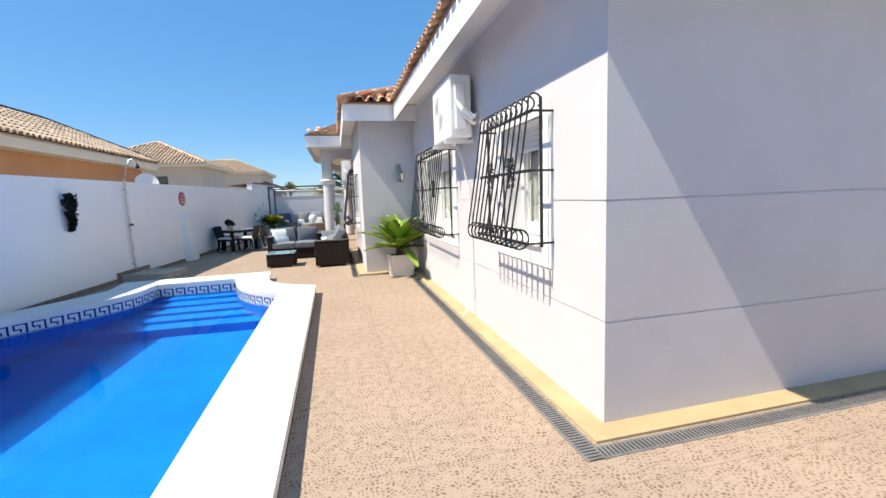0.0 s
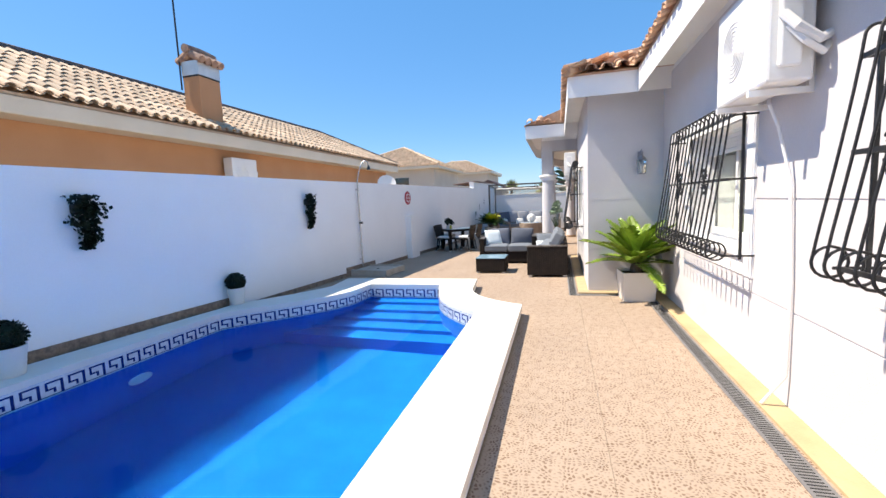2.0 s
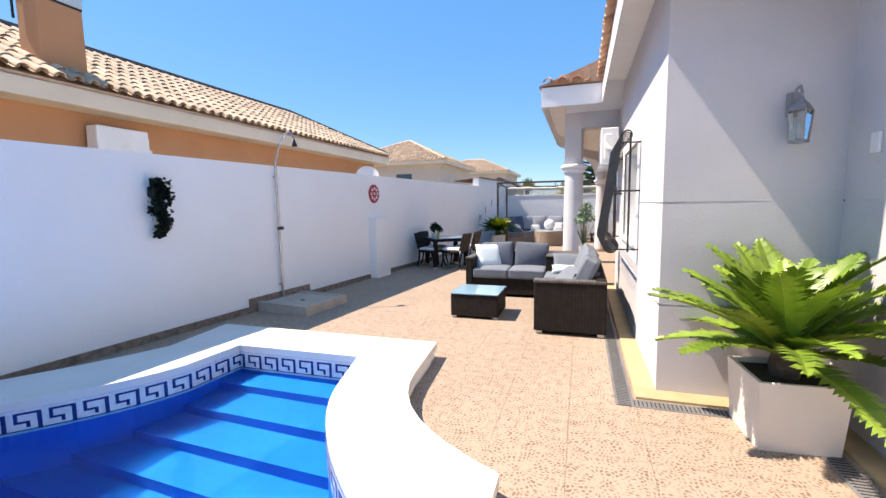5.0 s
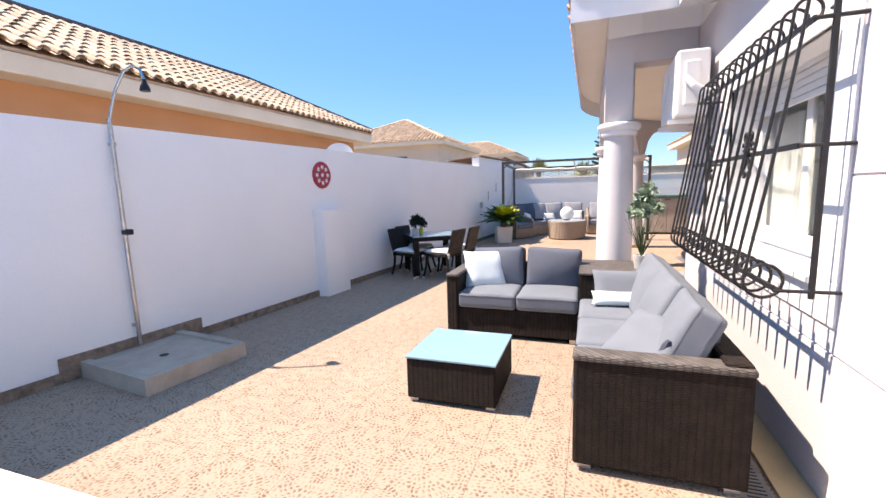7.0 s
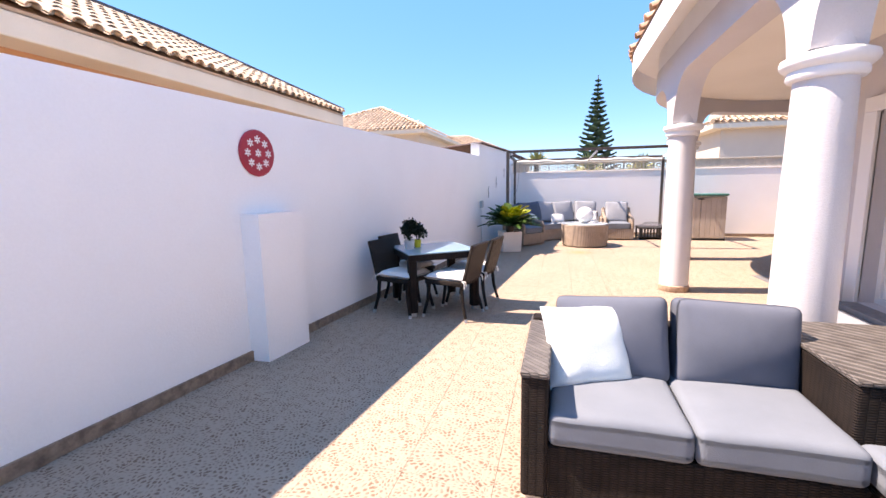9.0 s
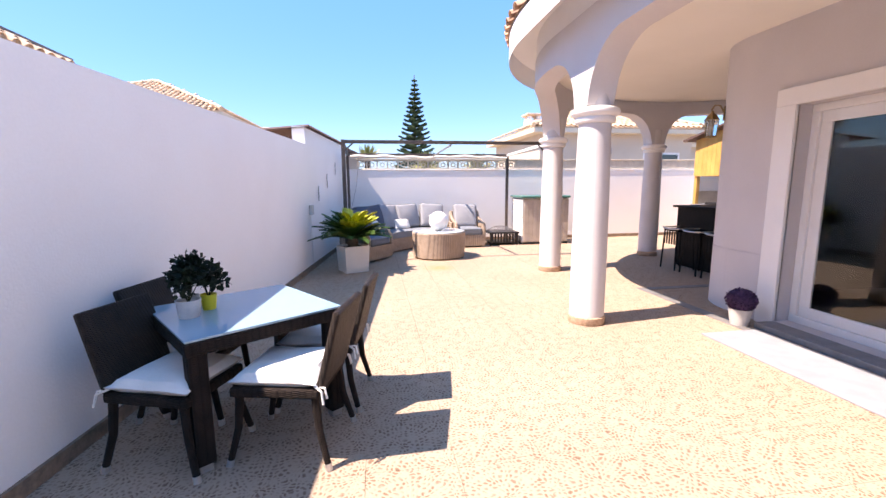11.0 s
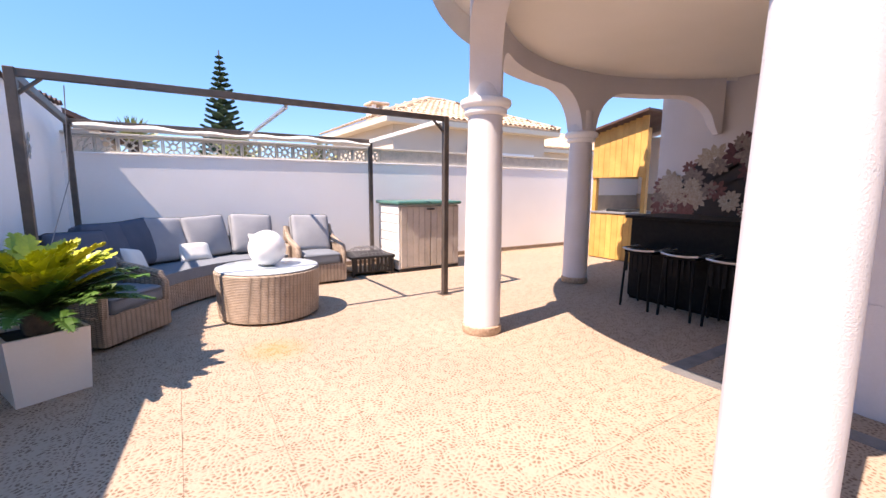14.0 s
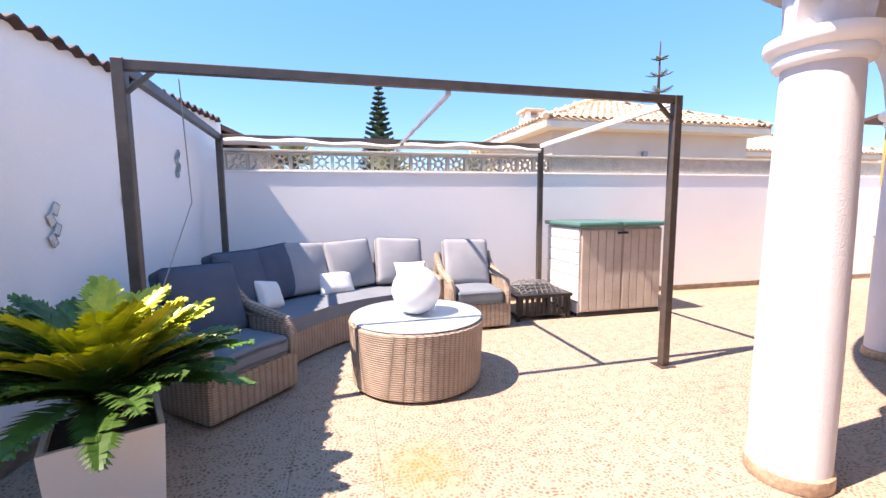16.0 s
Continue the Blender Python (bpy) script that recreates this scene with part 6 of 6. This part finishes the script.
PETALS = [mat("mural_cream", (0.36, 0.28, 0.20), (0.46, 0.40, 0.32), 0.7, scale=30, amount=0.2), mat("mural_rose", (0.13, 0.045, 0.04), (0.20, 0.09, 0.075), 0.7, scale=30, amount=0.2), mat("mural_taupe", (0.26, 0.21, 0.18), (0.17, 0.13, 0.11), 0.7, scale=30, amount=0.2), mat("mural_wine", (0.11, 0.035, 0.04), (0.07, 0.02, 0.02), 0.7, scale=30, amount=0.2)]
bm = B()
outline = [(17.12, 0.9), (19.9, 0.9)] + [(19.9 - 2.78 * k / 40, 1.30 + 0.70 * math.sin(min(1.0, k / 22) * 1.5) + 0.06 * math.sin(k * 1.9) + 0.05 * math.sin(k * 0.8)) for k in range(41)]
bm.faces.new([bm.verts.new((0, y, z)) for y, z in outline])
bmesh.ops.triangulate(bm, faces=bm.faces[:])
part("dark_ground", bm, MURAL_BG, mural)
rng = random.Random(7)
for k in range(56):
    y = 19.8 - 2.6 * rng.random() ** 2.0
    top = 1.35 + 0.72 * math.sin(min(1.0, (19.9 - y) / 2.78 * 40 / 22) * 1.5)
    z, r = rng.uniform(0.98, max(1.1, top)), rng.uniform(0.12, 0.24)
    bm = B()
    n, a0 = rng.randint(7, 12), rng.uniform(0, 1)
    for ring, (rr, ww) in enumerate(((1.0, 0.24), (0.66, 0.22))):
        for j in range(n):
            a = a0 + ring * 0.3 + 2 * math.pi * j / n
            d, s = Vector((0, math.cos(a), math.sin(a))), Vector((0, -math.sin(a), math.cos(a)))
            c = Vector((-0.004 - 0.0002 * k - 0.002 * ring - 0.0003 * j, y, z))
            L = r * rr * rng.uniform(0.85, 1.1)
            bm.faces.new([bm.verts.new(c + d * L * p + s * L * ww * q) for p, q in ((0.12, 0), (0.5, -0.8), (0.8, -0.7), (1.0, 0), (0.8, 0.7), (0.5, 0.8))])
    part("flower", bm, rng.choice(PETALS if y < 19.0 else PETALS[:3]), mural)

KW = mat("honey_pine_board", (0.62, 0.36, 0.10), (0.52, 0.28, 0.07), 0.55, scale=4, fine=40, amount=0.15, rnd=0.12)
kiosk = thing("wooden_kiosk", "honey pine outdoor kitchen kiosk with felt roof", "kiosk", at=pose(5.2, 20.25, 0))
L = 1.12
for k in range(9):
    y0 = k * L / 9
    part("board", boxed(0.0, 0.025, y0 + 0.002, y0 + L / 9 - 0.002, 0.02, 0.88, bevel=0.004), KW, kiosk)
    part("board", boxed(0.0, 0.025, y0 + 0.002, y0 + L / 9 - 0.002, 1.56, 2.62 - 0.24 * (y0 + 0.06) / L, bevel=0.004), KW, kiosk)
for y in (0.0, L - 0.08):
    part("post", boxed(0.03, 0.11, y, y + 0.08, 0, 2.4), KW, kiosk)
part("side_wall", boxed(0.11, 1.45, L - 0.03, L, 0.0, 0.88), KW, kiosk)
part("side_wall", boxed(0.11, 1.45, L - 0.03, L, 1.56, 2.3), KW, kiosk)
part("side_panel", boxed(0.112, 1.45, L - 0.028, L - 0.004, 0.925, 1.56), WHITE_WALL, kiosk, "white painted side panel")
part("splash_stone", boxed(0.115, 1.41, L - 0.05, L - 0.031, 0.925, 1.22), TRAY, kiosk, "grey stone splashback")
part("counter", boxed(-0.02, 0.75, 0.0, L, 0.885, 0.92, bevel=0.006), STEP, kiosk, "grey counter with hob")
part("hob", boxed(0.12, 0.55, 0.35, 0.85, 0.92, 0.97, bevel=0.01), IRON, kiosk, "black hob")
part("back_panel", boxed(1.45, 1.5, 0, L, 0.0, 2.4), WHITE_WALL, kiosk, "white rear panel")
part("splash_stone", boxed(1.42, 1.448, 0, L, 0.9, 1.25), TRAY, kiosk, "grey stone splashback")
bm = B()
quad_slab(bm, [(-0.18, -0.1, 2.70), (-0.18, L + 0.2, 2.40), (1.7, L + 0.2, 2.40), (1.7, -0.1, 2.70)], 0.04)
part("roof", bm, RUST, kiosk, "dark felt roof")


# ---- houses and trees beyond the walls ----
def far_house(name, x0, x1, y0, y1, eave, rise, wallmat, label, inset, chimney=None):
    h = thing(name, label, "house", "far houses", kind="structure")
    part("wall", boxed(x0 + 0.4, x1 - 0.4, y0 + 0.4, y1 - 0.4, -0.06, eave), wallmat, h)
    part("eave", boxed(x0, x1, y0, y1, eave, eave + 0.18, bevel=0.02), CREAM, h)
    bm, z, r = B(), eave + 0.2, eave + 0.2 + rise
    a, b = (x0 + inset, (y0 + y1) / 2, r), (x1 - inset, (y0 + y1) / 2, r)
    for q in ([(x0, y0, z), (x1, y0, z), b, a], [(x1, y1, z), (x0, y1, z), a, b], [(x0, y1, z), (x0, y0, z), a], [(x1, y0, z), (x1, y1, z), b]):
        quad_slab(bm, q, 0.04)
    roof = part("roof", bm, TILE, h, "pale barrel tile roof")
    half = (y1 - y0) / 2
    k = rise / half
    n = int(half * math.sqrt(1 + k * k) / TILE_L)
    tile_field(roof, (x0, y0 - 0.03, z), (1, 0, 0), (0, 1, k), x1 - x0, n, material=TILE, tile_mesh=TM_CREAM, singles=0, gutter=False, keep=lambda s, t: t * inset / (half * math.sqrt(1 + k * k)) < s < (x1 - x0) - t * inset / (half * math.sqrt(1 + k * k)))
    k2 = rise / inset
    n2 = int(inset * math.sqrt(1 + k2 * k2) / TILE_L)
    tile_field(roof, (x0 - 0.03, y1, z), (0, -1, 0), (1, 0, k2), y1 - y0, n2, material=TILE, tile_mesh=TM_CREAM, singles=0, gutter=False, keep=lambda s, t: t * half / (inset * math.sqrt(1 + k2 * k2)) < s < (y1 - y0) - t * half / (inset * math.sqrt(1 + k2 * k2)))
    tile_field(roof, (x1 + 0.03, y0, z), (0, 1, 0), (-1, 0, k2), y1 - y0, n2, material=TILE, tile_mesh=TM_CREAM, singles=0, gutter=False, keep=lambda s, t: t * half / (inset * math.sqrt(1 + k2 * k2)) < s < (y1 - y0) - t * half / (inset * math.sqrt(1 + k2 * k2)))
    for p, q in ((a, b), ((x0, y0, z), a), ((x1, y0, z), b)):
        bm = B()
        tube(bm, [Vector(p) + Vector((0, 0, 0.06)), Vector(q) + Vector((0, 0, 0.06))], 0.09, 6)
        part("ridge", bm, TILE, roof)
    if chimney:
        cx, cy, cz = chimney
        c = part("chimney", boxed(cx - 0.3, cx + 0.3, cy - 0.3, cy + 0.3, eave, cz), WHITE_WALL, h, "white chimney")
        for k in range(4):
            part("vent_pier", boxed(cx - 0.28 + (k % 2) * 0.42, cx - 0.14 + (k % 2) * 0.42, cy - 0.28 + (k // 2) * 0.42, cy - 0.14 + (k // 2) * 0.42, cz, cz + 0.2), WHITE_WALL, c)
        part("chimney_cap", boxed(cx - 0.38, cx + 0.38, cy - 0.38, cy + 0.38, cz + 0.2, cz + 0.3, bevel=0.03), TILE, c)
    return h


h2 = far_house("villa", 3.5, 10.6, 27.3, 33.9, 3.25, 1.25, PALE, "pale single-storey villa with tiled hip roof beyond the wall", 3.2, (4.9, 31.2, 4.2))
w = part("window", boxed(8.2, 9.6, 27.68, 27.705, 1.7, 2.5), WINGLASS, h2, "dark window")
part("frame", boxed(8.12, 9.68, 27.69, 27.71, 1.62, 2.58), WHITE_PAINT, w)
part("wall_light", boxed(6.6, 6.75, 27.6, 27.7, 2.5, 2.75, bevel=0.02), GREYMETAL, h2)
h3 = far_house("villa", -14.8, -7.4, 28.7, 36.3, 3.82, 1.65, PALE, "pale villa with tiled hip roof behind the boundary wall", 3.6)
part("window", boxed(-10.6, -9.6, 29.08, 29.105, 2.4, 3.3), WINGLASS, h3, "dark window")
far_house("villa", -16.0, -6.9, 48.0, 57.0, 4.5, 1.6, PALE, "low pale villa with tiled roof farther off", 3.6)
far_house("villa", 12.5, 22.0, 31, 39, 3.1, 1.3, PALE, "pale villa with tiled roof farther off", 3.0)
# small gabled outbuilding behind the raised wall
ob_ = thing("outbuilding", "small outbuilding with dark gable roof behind the wall", "outbuilding", kind="structure")
part("wall", boxed(-4.3, -2.7, 24.2, 27.0, -0.06, 2.2), PALE, ob_)
bm = B()
quad_slab(bm, [(-4.5, 24.0, 2.15), (-3.4, 24.0, 2.62), (-3.4, 27.2, 2.62), (-4.5, 27.2, 2.15)], 0.07)
quad_slab(bm, [(-3.4, 24.0, 2.62), (-2.5, 24.0, 2.2), (-2.5, 27.2, 2.2), (-3.4, 27.2, 2.62)], 0.07)
part("roof", bm, RUST, ob_)

PINE = mat("norfolk_pine_needles", (0.035, 0.075, 0.04), (0.05, 0.10, 0.05), 0.7, scale=1.5, amount=0.3, island=0.35)


PINE_THIN = mat("young_pine_needles", (0.15, 0.20, 0.17), (0.20, 0.25, 0.20), 0.7, scale=1.5, amount=0.3, island=0.35)


def norfolk_pine(x, y, height, radius, whorls, dense, label):
    p = thing("norfolk_pine", label, "tree", "norfolk pines", at=pose(x, y, -0.06))
    bm = B()
    tube(bm, [(0, 0, 0), (0, 0, height * 0.5), (0, 0, height)], 0.22, 8, taper=0.03)
    part("trunk", bm, TRUNK, p)
    bm, limbs = B(), B()
    for w in range(whorls):
        u = w / whorls
        z, r = height * (0.22 + 0.77 * u), radius * (1 - u) ** (1.0 if dense else 0.6) + 0.06
        n = 6 if dense else 5
        for k in range(n):
            a = 2 * math.pi * (k + 0.5 * (w % 2)) / n + random.uniform(-0.15, 0.15)
            d = Vector((math.cos(a), math.sin(a), 0))
            L = r * random.uniform(0.85, 1.1)
            pts = [Vector((0, 0, z)) + d * L * t + Vector((0, 0, L * (0.30 * t * t - 0.10 * t))) for t in (0, 0.35, 0.7, 1.0)]
            tube(limbs, pts, 0.035, 5, taper=0.01)
            side = Vector((-d.y, d.x, 0))
            for t in [i / 9 for i in range(1, 10)]:
                base = Vector((0, 0, z)) + d * L * t + Vector((0, 0, L * (0.30 * t * t - 0.10 * t)))
                for s in (-1, 1):
                    ln = (0.30 if dense else 0.22) * (r * 0.8 + 0.2 * radius) * (0.55 + 0.5 * math.sin(math.pi * t)) * random.uniform(0.8, 1.15)
                    tip = base + side * s * ln + d * ln * 0.5 + Vector((0, 0, 0.22 * ln - (0.12 * ln if dense else 0)))
                    wd = d * 0.07 * radius * (1.0 if dense else 0.28)
                    up = Vector((0, 0, (0.05 if dense else 0.015) * radius))
                    bm.faces.new([bm.verts.new(v) for v in (base - wd, base + wd, tip + wd * 0.5, tip - wd * 0.5)])
                    bm.faces.new([bm.verts.new(v) for v in (base - up, base + up, tip + up * 0.5, tip - up * 0.5)])
    part("branches", limbs, TRUNK, p, kind="stuff")
    part("crown", bm, PINE if dense else PINE_THIN, p, "tiered dark green needles" if dense else "thin grey-green needles")


norfolk_pine(1.3, 49.0, 10.4, 1.75, 22, True, "tall dense norfolk pine far beyond the rear wall")
norfolk_pine(16.5, 39.1, 10.5, 1.5, 9, False, "sparse young norfolk pine beyond the villa")
PALM = mat("palm_leaf", (0.26, 0.27, 0.09), (0.34, 0.34, 0.12), 0.6, scale=2, amount=0.25)


def yucca(x, y, z, r, label):
    p = thing("spiky_palm", label, "palm", "palms beyond the wall", at=pose(x, y, 0))
    bm = B()
    tube(bm, [(0, 0, -0.06), (0, 0, z)], 0.12, 8, taper=0.09)
    part("trunk", bm, TRUNK, p)
    bm = B()
    for k in range(60):
        a, e = random.uniform(0, 6.28), random.uniform(-0.3, 1.4)
        d = Vector((math.cos(a) * math.cos(e), math.sin(a) * math.cos(e), math.sin(e)))
        s = d.orthogonal().normalized() * 0.03
        c = Vector((0, 0, z))
        bm.faces.new([bm.verts.new(v) for v in (c - s, c + s, c + d * r * 0.6 + s, c + d * r, c + d * r * 0.6 - s)])
    part("crown", bm, PALM, p)


yucca(-2.4, 26.0, 2.2, 0.5, "spiky palm behind the pierced wall")
yucca(-0.6, 25.5, 1.9, 0.6, "yellowish spiky palm behind the pierced wall")
yucca(0.9, 25.0, 1.9, 0.5, "yellowish spiky palm behind the pierced wall")
bm = B()
lathe(bm, [(0.01, 0), (0.2, 0.03), (0.36, 0.09), (0.36, 0.10), (0.2, 0.045)], 24)
dish = thing("satellite_dish", "pale satellite dish behind the boundary wall", "satellite dish", at=pose(-6.4, 17.5, 2.35, 65, 0, 30))
part("dish", bm, PVC, dish, "", True)
bm = B()
tube(bm, [(0, 0, 0), (0, 0.4, -0.6), (0, 1.0, -2.2)], 0.02, 6)
part("pole", bm, GREYMETAL, dish)

# floor hatch behind the loveseat
hatch = thing("floor_hatch", "brown checkered floor hatch behind the loveseat", "floor hatch", at=pose(-1.45, 13.26, 0))
part("plate", boxed(-0.26, 0.26, -0.2, 0.2, 0.0, 0.008, bevel=0.003), TRAY, hatch)
part("inset", boxed(-0.22, 0.22, -0.16, 0.16, 0.008, 0.011), KW, hatch, "brown inset panel")

# ---- stamped paving tiles ----
FT = 0.46


def paving():
    m = bpy.data.materials.new("stamped_mosaic_paving")
    m.use_nodes = True
    t = m.node_tree
    b = t.nodes["Principled BSDF"]
    b.inputs["Roughness"].default_value, b.inputs["Specular IOR Level"].default_value = 0.85, 0.15

    def mn(op, a, c=None):
        n = t.nodes.new("ShaderNodeMath")
        n.operation = op
        for k, v in enumerate((a, c)):
            if isinstance(v, (int, float)):
                n.inputs[k].default_value = v
            elif v is not None:
                t.links.new(v, n.inputs[k])
        return n.outputs[0]
    g, sep = t.nodes.new("ShaderNodeNewGeometry"), t.nodes.new("ShaderNodeSeparateXYZ")
    wob, wadd = t.nodes.new("ShaderNodeTexNoise"), t.nodes.new("ShaderNodeVectorMath")
    wob.inputs["Scale"].default_value = 14.0
    wsc = t.nodes.new("ShaderNodeVectorMath")
    wsc.operation, wadd.operation = "SCALE", "ADD"
    wsc.inputs["Scale"].default_value = 0.065
    t.links.new(g.outputs["Position"], wob.inputs["Vector"])
    t.links.new(wob.outputs["Color"], wsc.inputs[0])
    t.links.new(g.outputs["Position"], wadd.inputs[0])
    t.links.new(wsc.outputs[0], wadd.inputs[1])
    t.links.new(wadd.outputs[0], sep.inputs[0])

    def rosette(ox, oy, ring):
        u = mn("SUBTRACT", mn("FRACT", mn("DIVIDE", mn("ADD", sep.outputs["X"], ox + 46.0), FT)), 0.5)
        v = mn("SUBTRACT", mn("FRACT", mn("DIVIDE", mn("ADD", sep.outputs["Y"], oy + 46.0), FT)), 0.5)
        r = mn("SQRT", mn("ADD", mn("MULTIPLY", u, u), mn("MULTIPLY", v, v)))
        ang = mn("ARCTAN2", v, u)
        k = mn("FLOOR", mn("DIVIDE", r, ring))
        count = mn("ADD", mn("MULTIPLY", k, 7.0), 5.0)
        cell = mn("ABSOLUTE", mn("SINE", mn("ADD", mn("MULTIPLY", ang, mn("MULTIPLY", count, 0.5)), k)))
        band = mn("SINE", mn("MULTIPLY", mn("FRACT", mn("DIVIDE", r, ring)), math.pi))
        return mn("MULTIPLY", mn("POWER", cell, 0.9), mn("POWER", band, 0.5)), r
    h1, r1 = rosette(0.0, 0.0, 0.068)
    h2, r2 = rosette(FT / 2, FT / 2, 0.058)
    inside = mn("LESS_THAN", r1, 0.46)
    h = mn("ADD", mn("MULTIPLY", h1, inside), mn("MULTIPLY", h2, mn("SUBTRACT", 1.0, inside)))
    vor = t.nodes.new("ShaderNodeTexNoise")
    vor.inputs["Scale"].default_value, vor.inputs["Detail"].default_value = 16.0, 5.0
    t.links.new(g.outputs["Position"], vor.inputs["Vector"])
    ramp = t.nodes.new("ShaderNodeValToRGB")
    e = ramp.color_ramp.elements
    e[0].position, e[0].color = 0.48, (0.395, 0.306, 0.233, 1)
    e[1].position, e[1].color = 1.0, (0.20, 0.13, 0.09, 1)
    wear = mn("MULTIPLY", h, mn("MAXIMUM", mn("ADD", mn("MULTIPLY", vor.outputs["Fac"], 2.2), -0.2), 0.12))
    t.links.new(wear, ramp.inputs["Fac"])
    big = t.nodes.new("ShaderNodeTexNoise")
    big.inputs["Scale"].default_value, big.inputs["Detail"].default_value = 0.9, 3.0
    t.links.new(g.outputs["Position"], big.inputs["Vector"])
    mr, oi = t.nodes.new("ShaderNodeMapRange"), t.nodes.new("ShaderNodeObjectInfo")
    mr.inputs["To Min"].default_value, mr.inputs["To Max"].default_value = 0.86, 1.14
    t.links.new(big.outputs["Fac"], mr.inputs["Value"])
    hsv = t.nodes.new("ShaderNodeHueSaturation")
    t.links.new(mr.outputs["Result"], hsv.inputs["Value"])
    # rust stain left by a pot near the round table
    dist, srange, smix = t.nodes.new("ShaderNodeVectorMath"), t.nodes.new("ShaderNodeMapRange"), t.nodes.new("ShaderNodeMix")
    dist.operation = "DISTANCE"
    dist.inputs[1].default_value = (-1.13, 19.41, 0)
    t.links.new(wadd.outputs[0], dist.inputs[0])
    srange.inputs["From Min"].default_value, srange.inputs["From Max"].default_value = 0.05, 0.34
    srange.inputs["To Min"].default_value, srange.inputs["To Max"].default_value = 1.0, 0.0
    t.links.new(dist.outputs["Value"], srange.inputs["Value"])
    smix.data_type = "RGBA"
    t.links.new(mn("MULTIPLY", srange.outputs["Result"], vor.outputs["Fac"]), smix.inputs["Factor"])
    t.links.new(ramp.outputs["Color"], smix.inputs[6])
    smix.inputs[7].default_value = (0.42, 0.22, 0.06, 1)
    t.links.new(smix.outputs[2], hsv.inputs["Color"])
    t.links.new(hsv.outputs["Color"], b.inputs["Base Color"])
    bp = t.nodes.new("ShaderNodeBump")
    bp.inputs["Strength"].default_value, bp.inputs["Distance"].default_value, bp.invert = 0.3, 0.006, True
    t.links.new(wear, bp.inputs["Height"])
    t.links.new(bp.outputs["Normal"], b.inputs["Normal"])
    return m


PAVING = paving()
bm = B()
box(bm, -FT / 2 + 0.001, FT / 2 - 0.001, -FT / 2 + 0.001, FT / 2 - 0.001, -0.02, 0.0)
tile_mesh = finish("tile", bm, PAVING)


def in_pool(x, y, pad):
    """Whether a tile corner lies inside the pool's rim."""
    pts, hit = OUTER, False
    for (xa, ya), (xb, yb) in zip(pts, pts[1:] + pts[:1]):
        if (ya > y) != (yb > y) and x < (xb - xa) * (y - ya) / (yb - ya) + xa:
            hit = not hit
    return hit


near, joined = 0, B()
order = []
for i in range(-11, 19):
    for j in range(-6, 50):
        x, y = 0.23 + i * FT, 0.23 + j * FT
        if y > BACK - 0.2 or x < bx(y) - 0.2:
            continue
        order.append((x, y))
order.sort(key=lambda p: abs(p[0] - (-0.6 if p[1] > 9 else 0.6)) + 0.02 * abs(p[1] - 11))
for x, y in order:
    corners = [(x + a * FT / 2, y + b * FT / 2) for a in (-1, 0, 1) for b in (-1, 0, 1)]
    inside = [in_pool(cx, cy, 0) for cx, cy in corners]
    if all(inside):
        continue
    if not any(inside) and near < 300:
        ob = new("tile", tile_mesh)
        ob.parent, ob.location, near = floor, (x, y, 0), near + 1
    elif not any(inside):
        box(joined, x - FT / 2 + 0.001, x + FT / 2 - 0.001, y - FT / 2 + 0.001, y + FT / 2 - 0.001, -0.02, 0.0)
    else:
        n = 8
        for p in range(n):
            for q in range(n):
                cx, cy = x + (p + 0.5 - n / 2) * FT / n, y + (q + 0.5 - n / 2) * FT / n
                if not in_pool(cx, cy, 0):
                    h = FT / n / 2 + 0.0002
                    joined.faces.new([joined.verts.new(v) for v in ((cx - h, cy - h, -0.0004), (cx + h, cy - h, -0.0004), (cx + h, cy + h, -0.0004), (cx - h, cy + h, -0.0004))])
part("tiles_far", joined, PAVING, floor, kind="stuff")
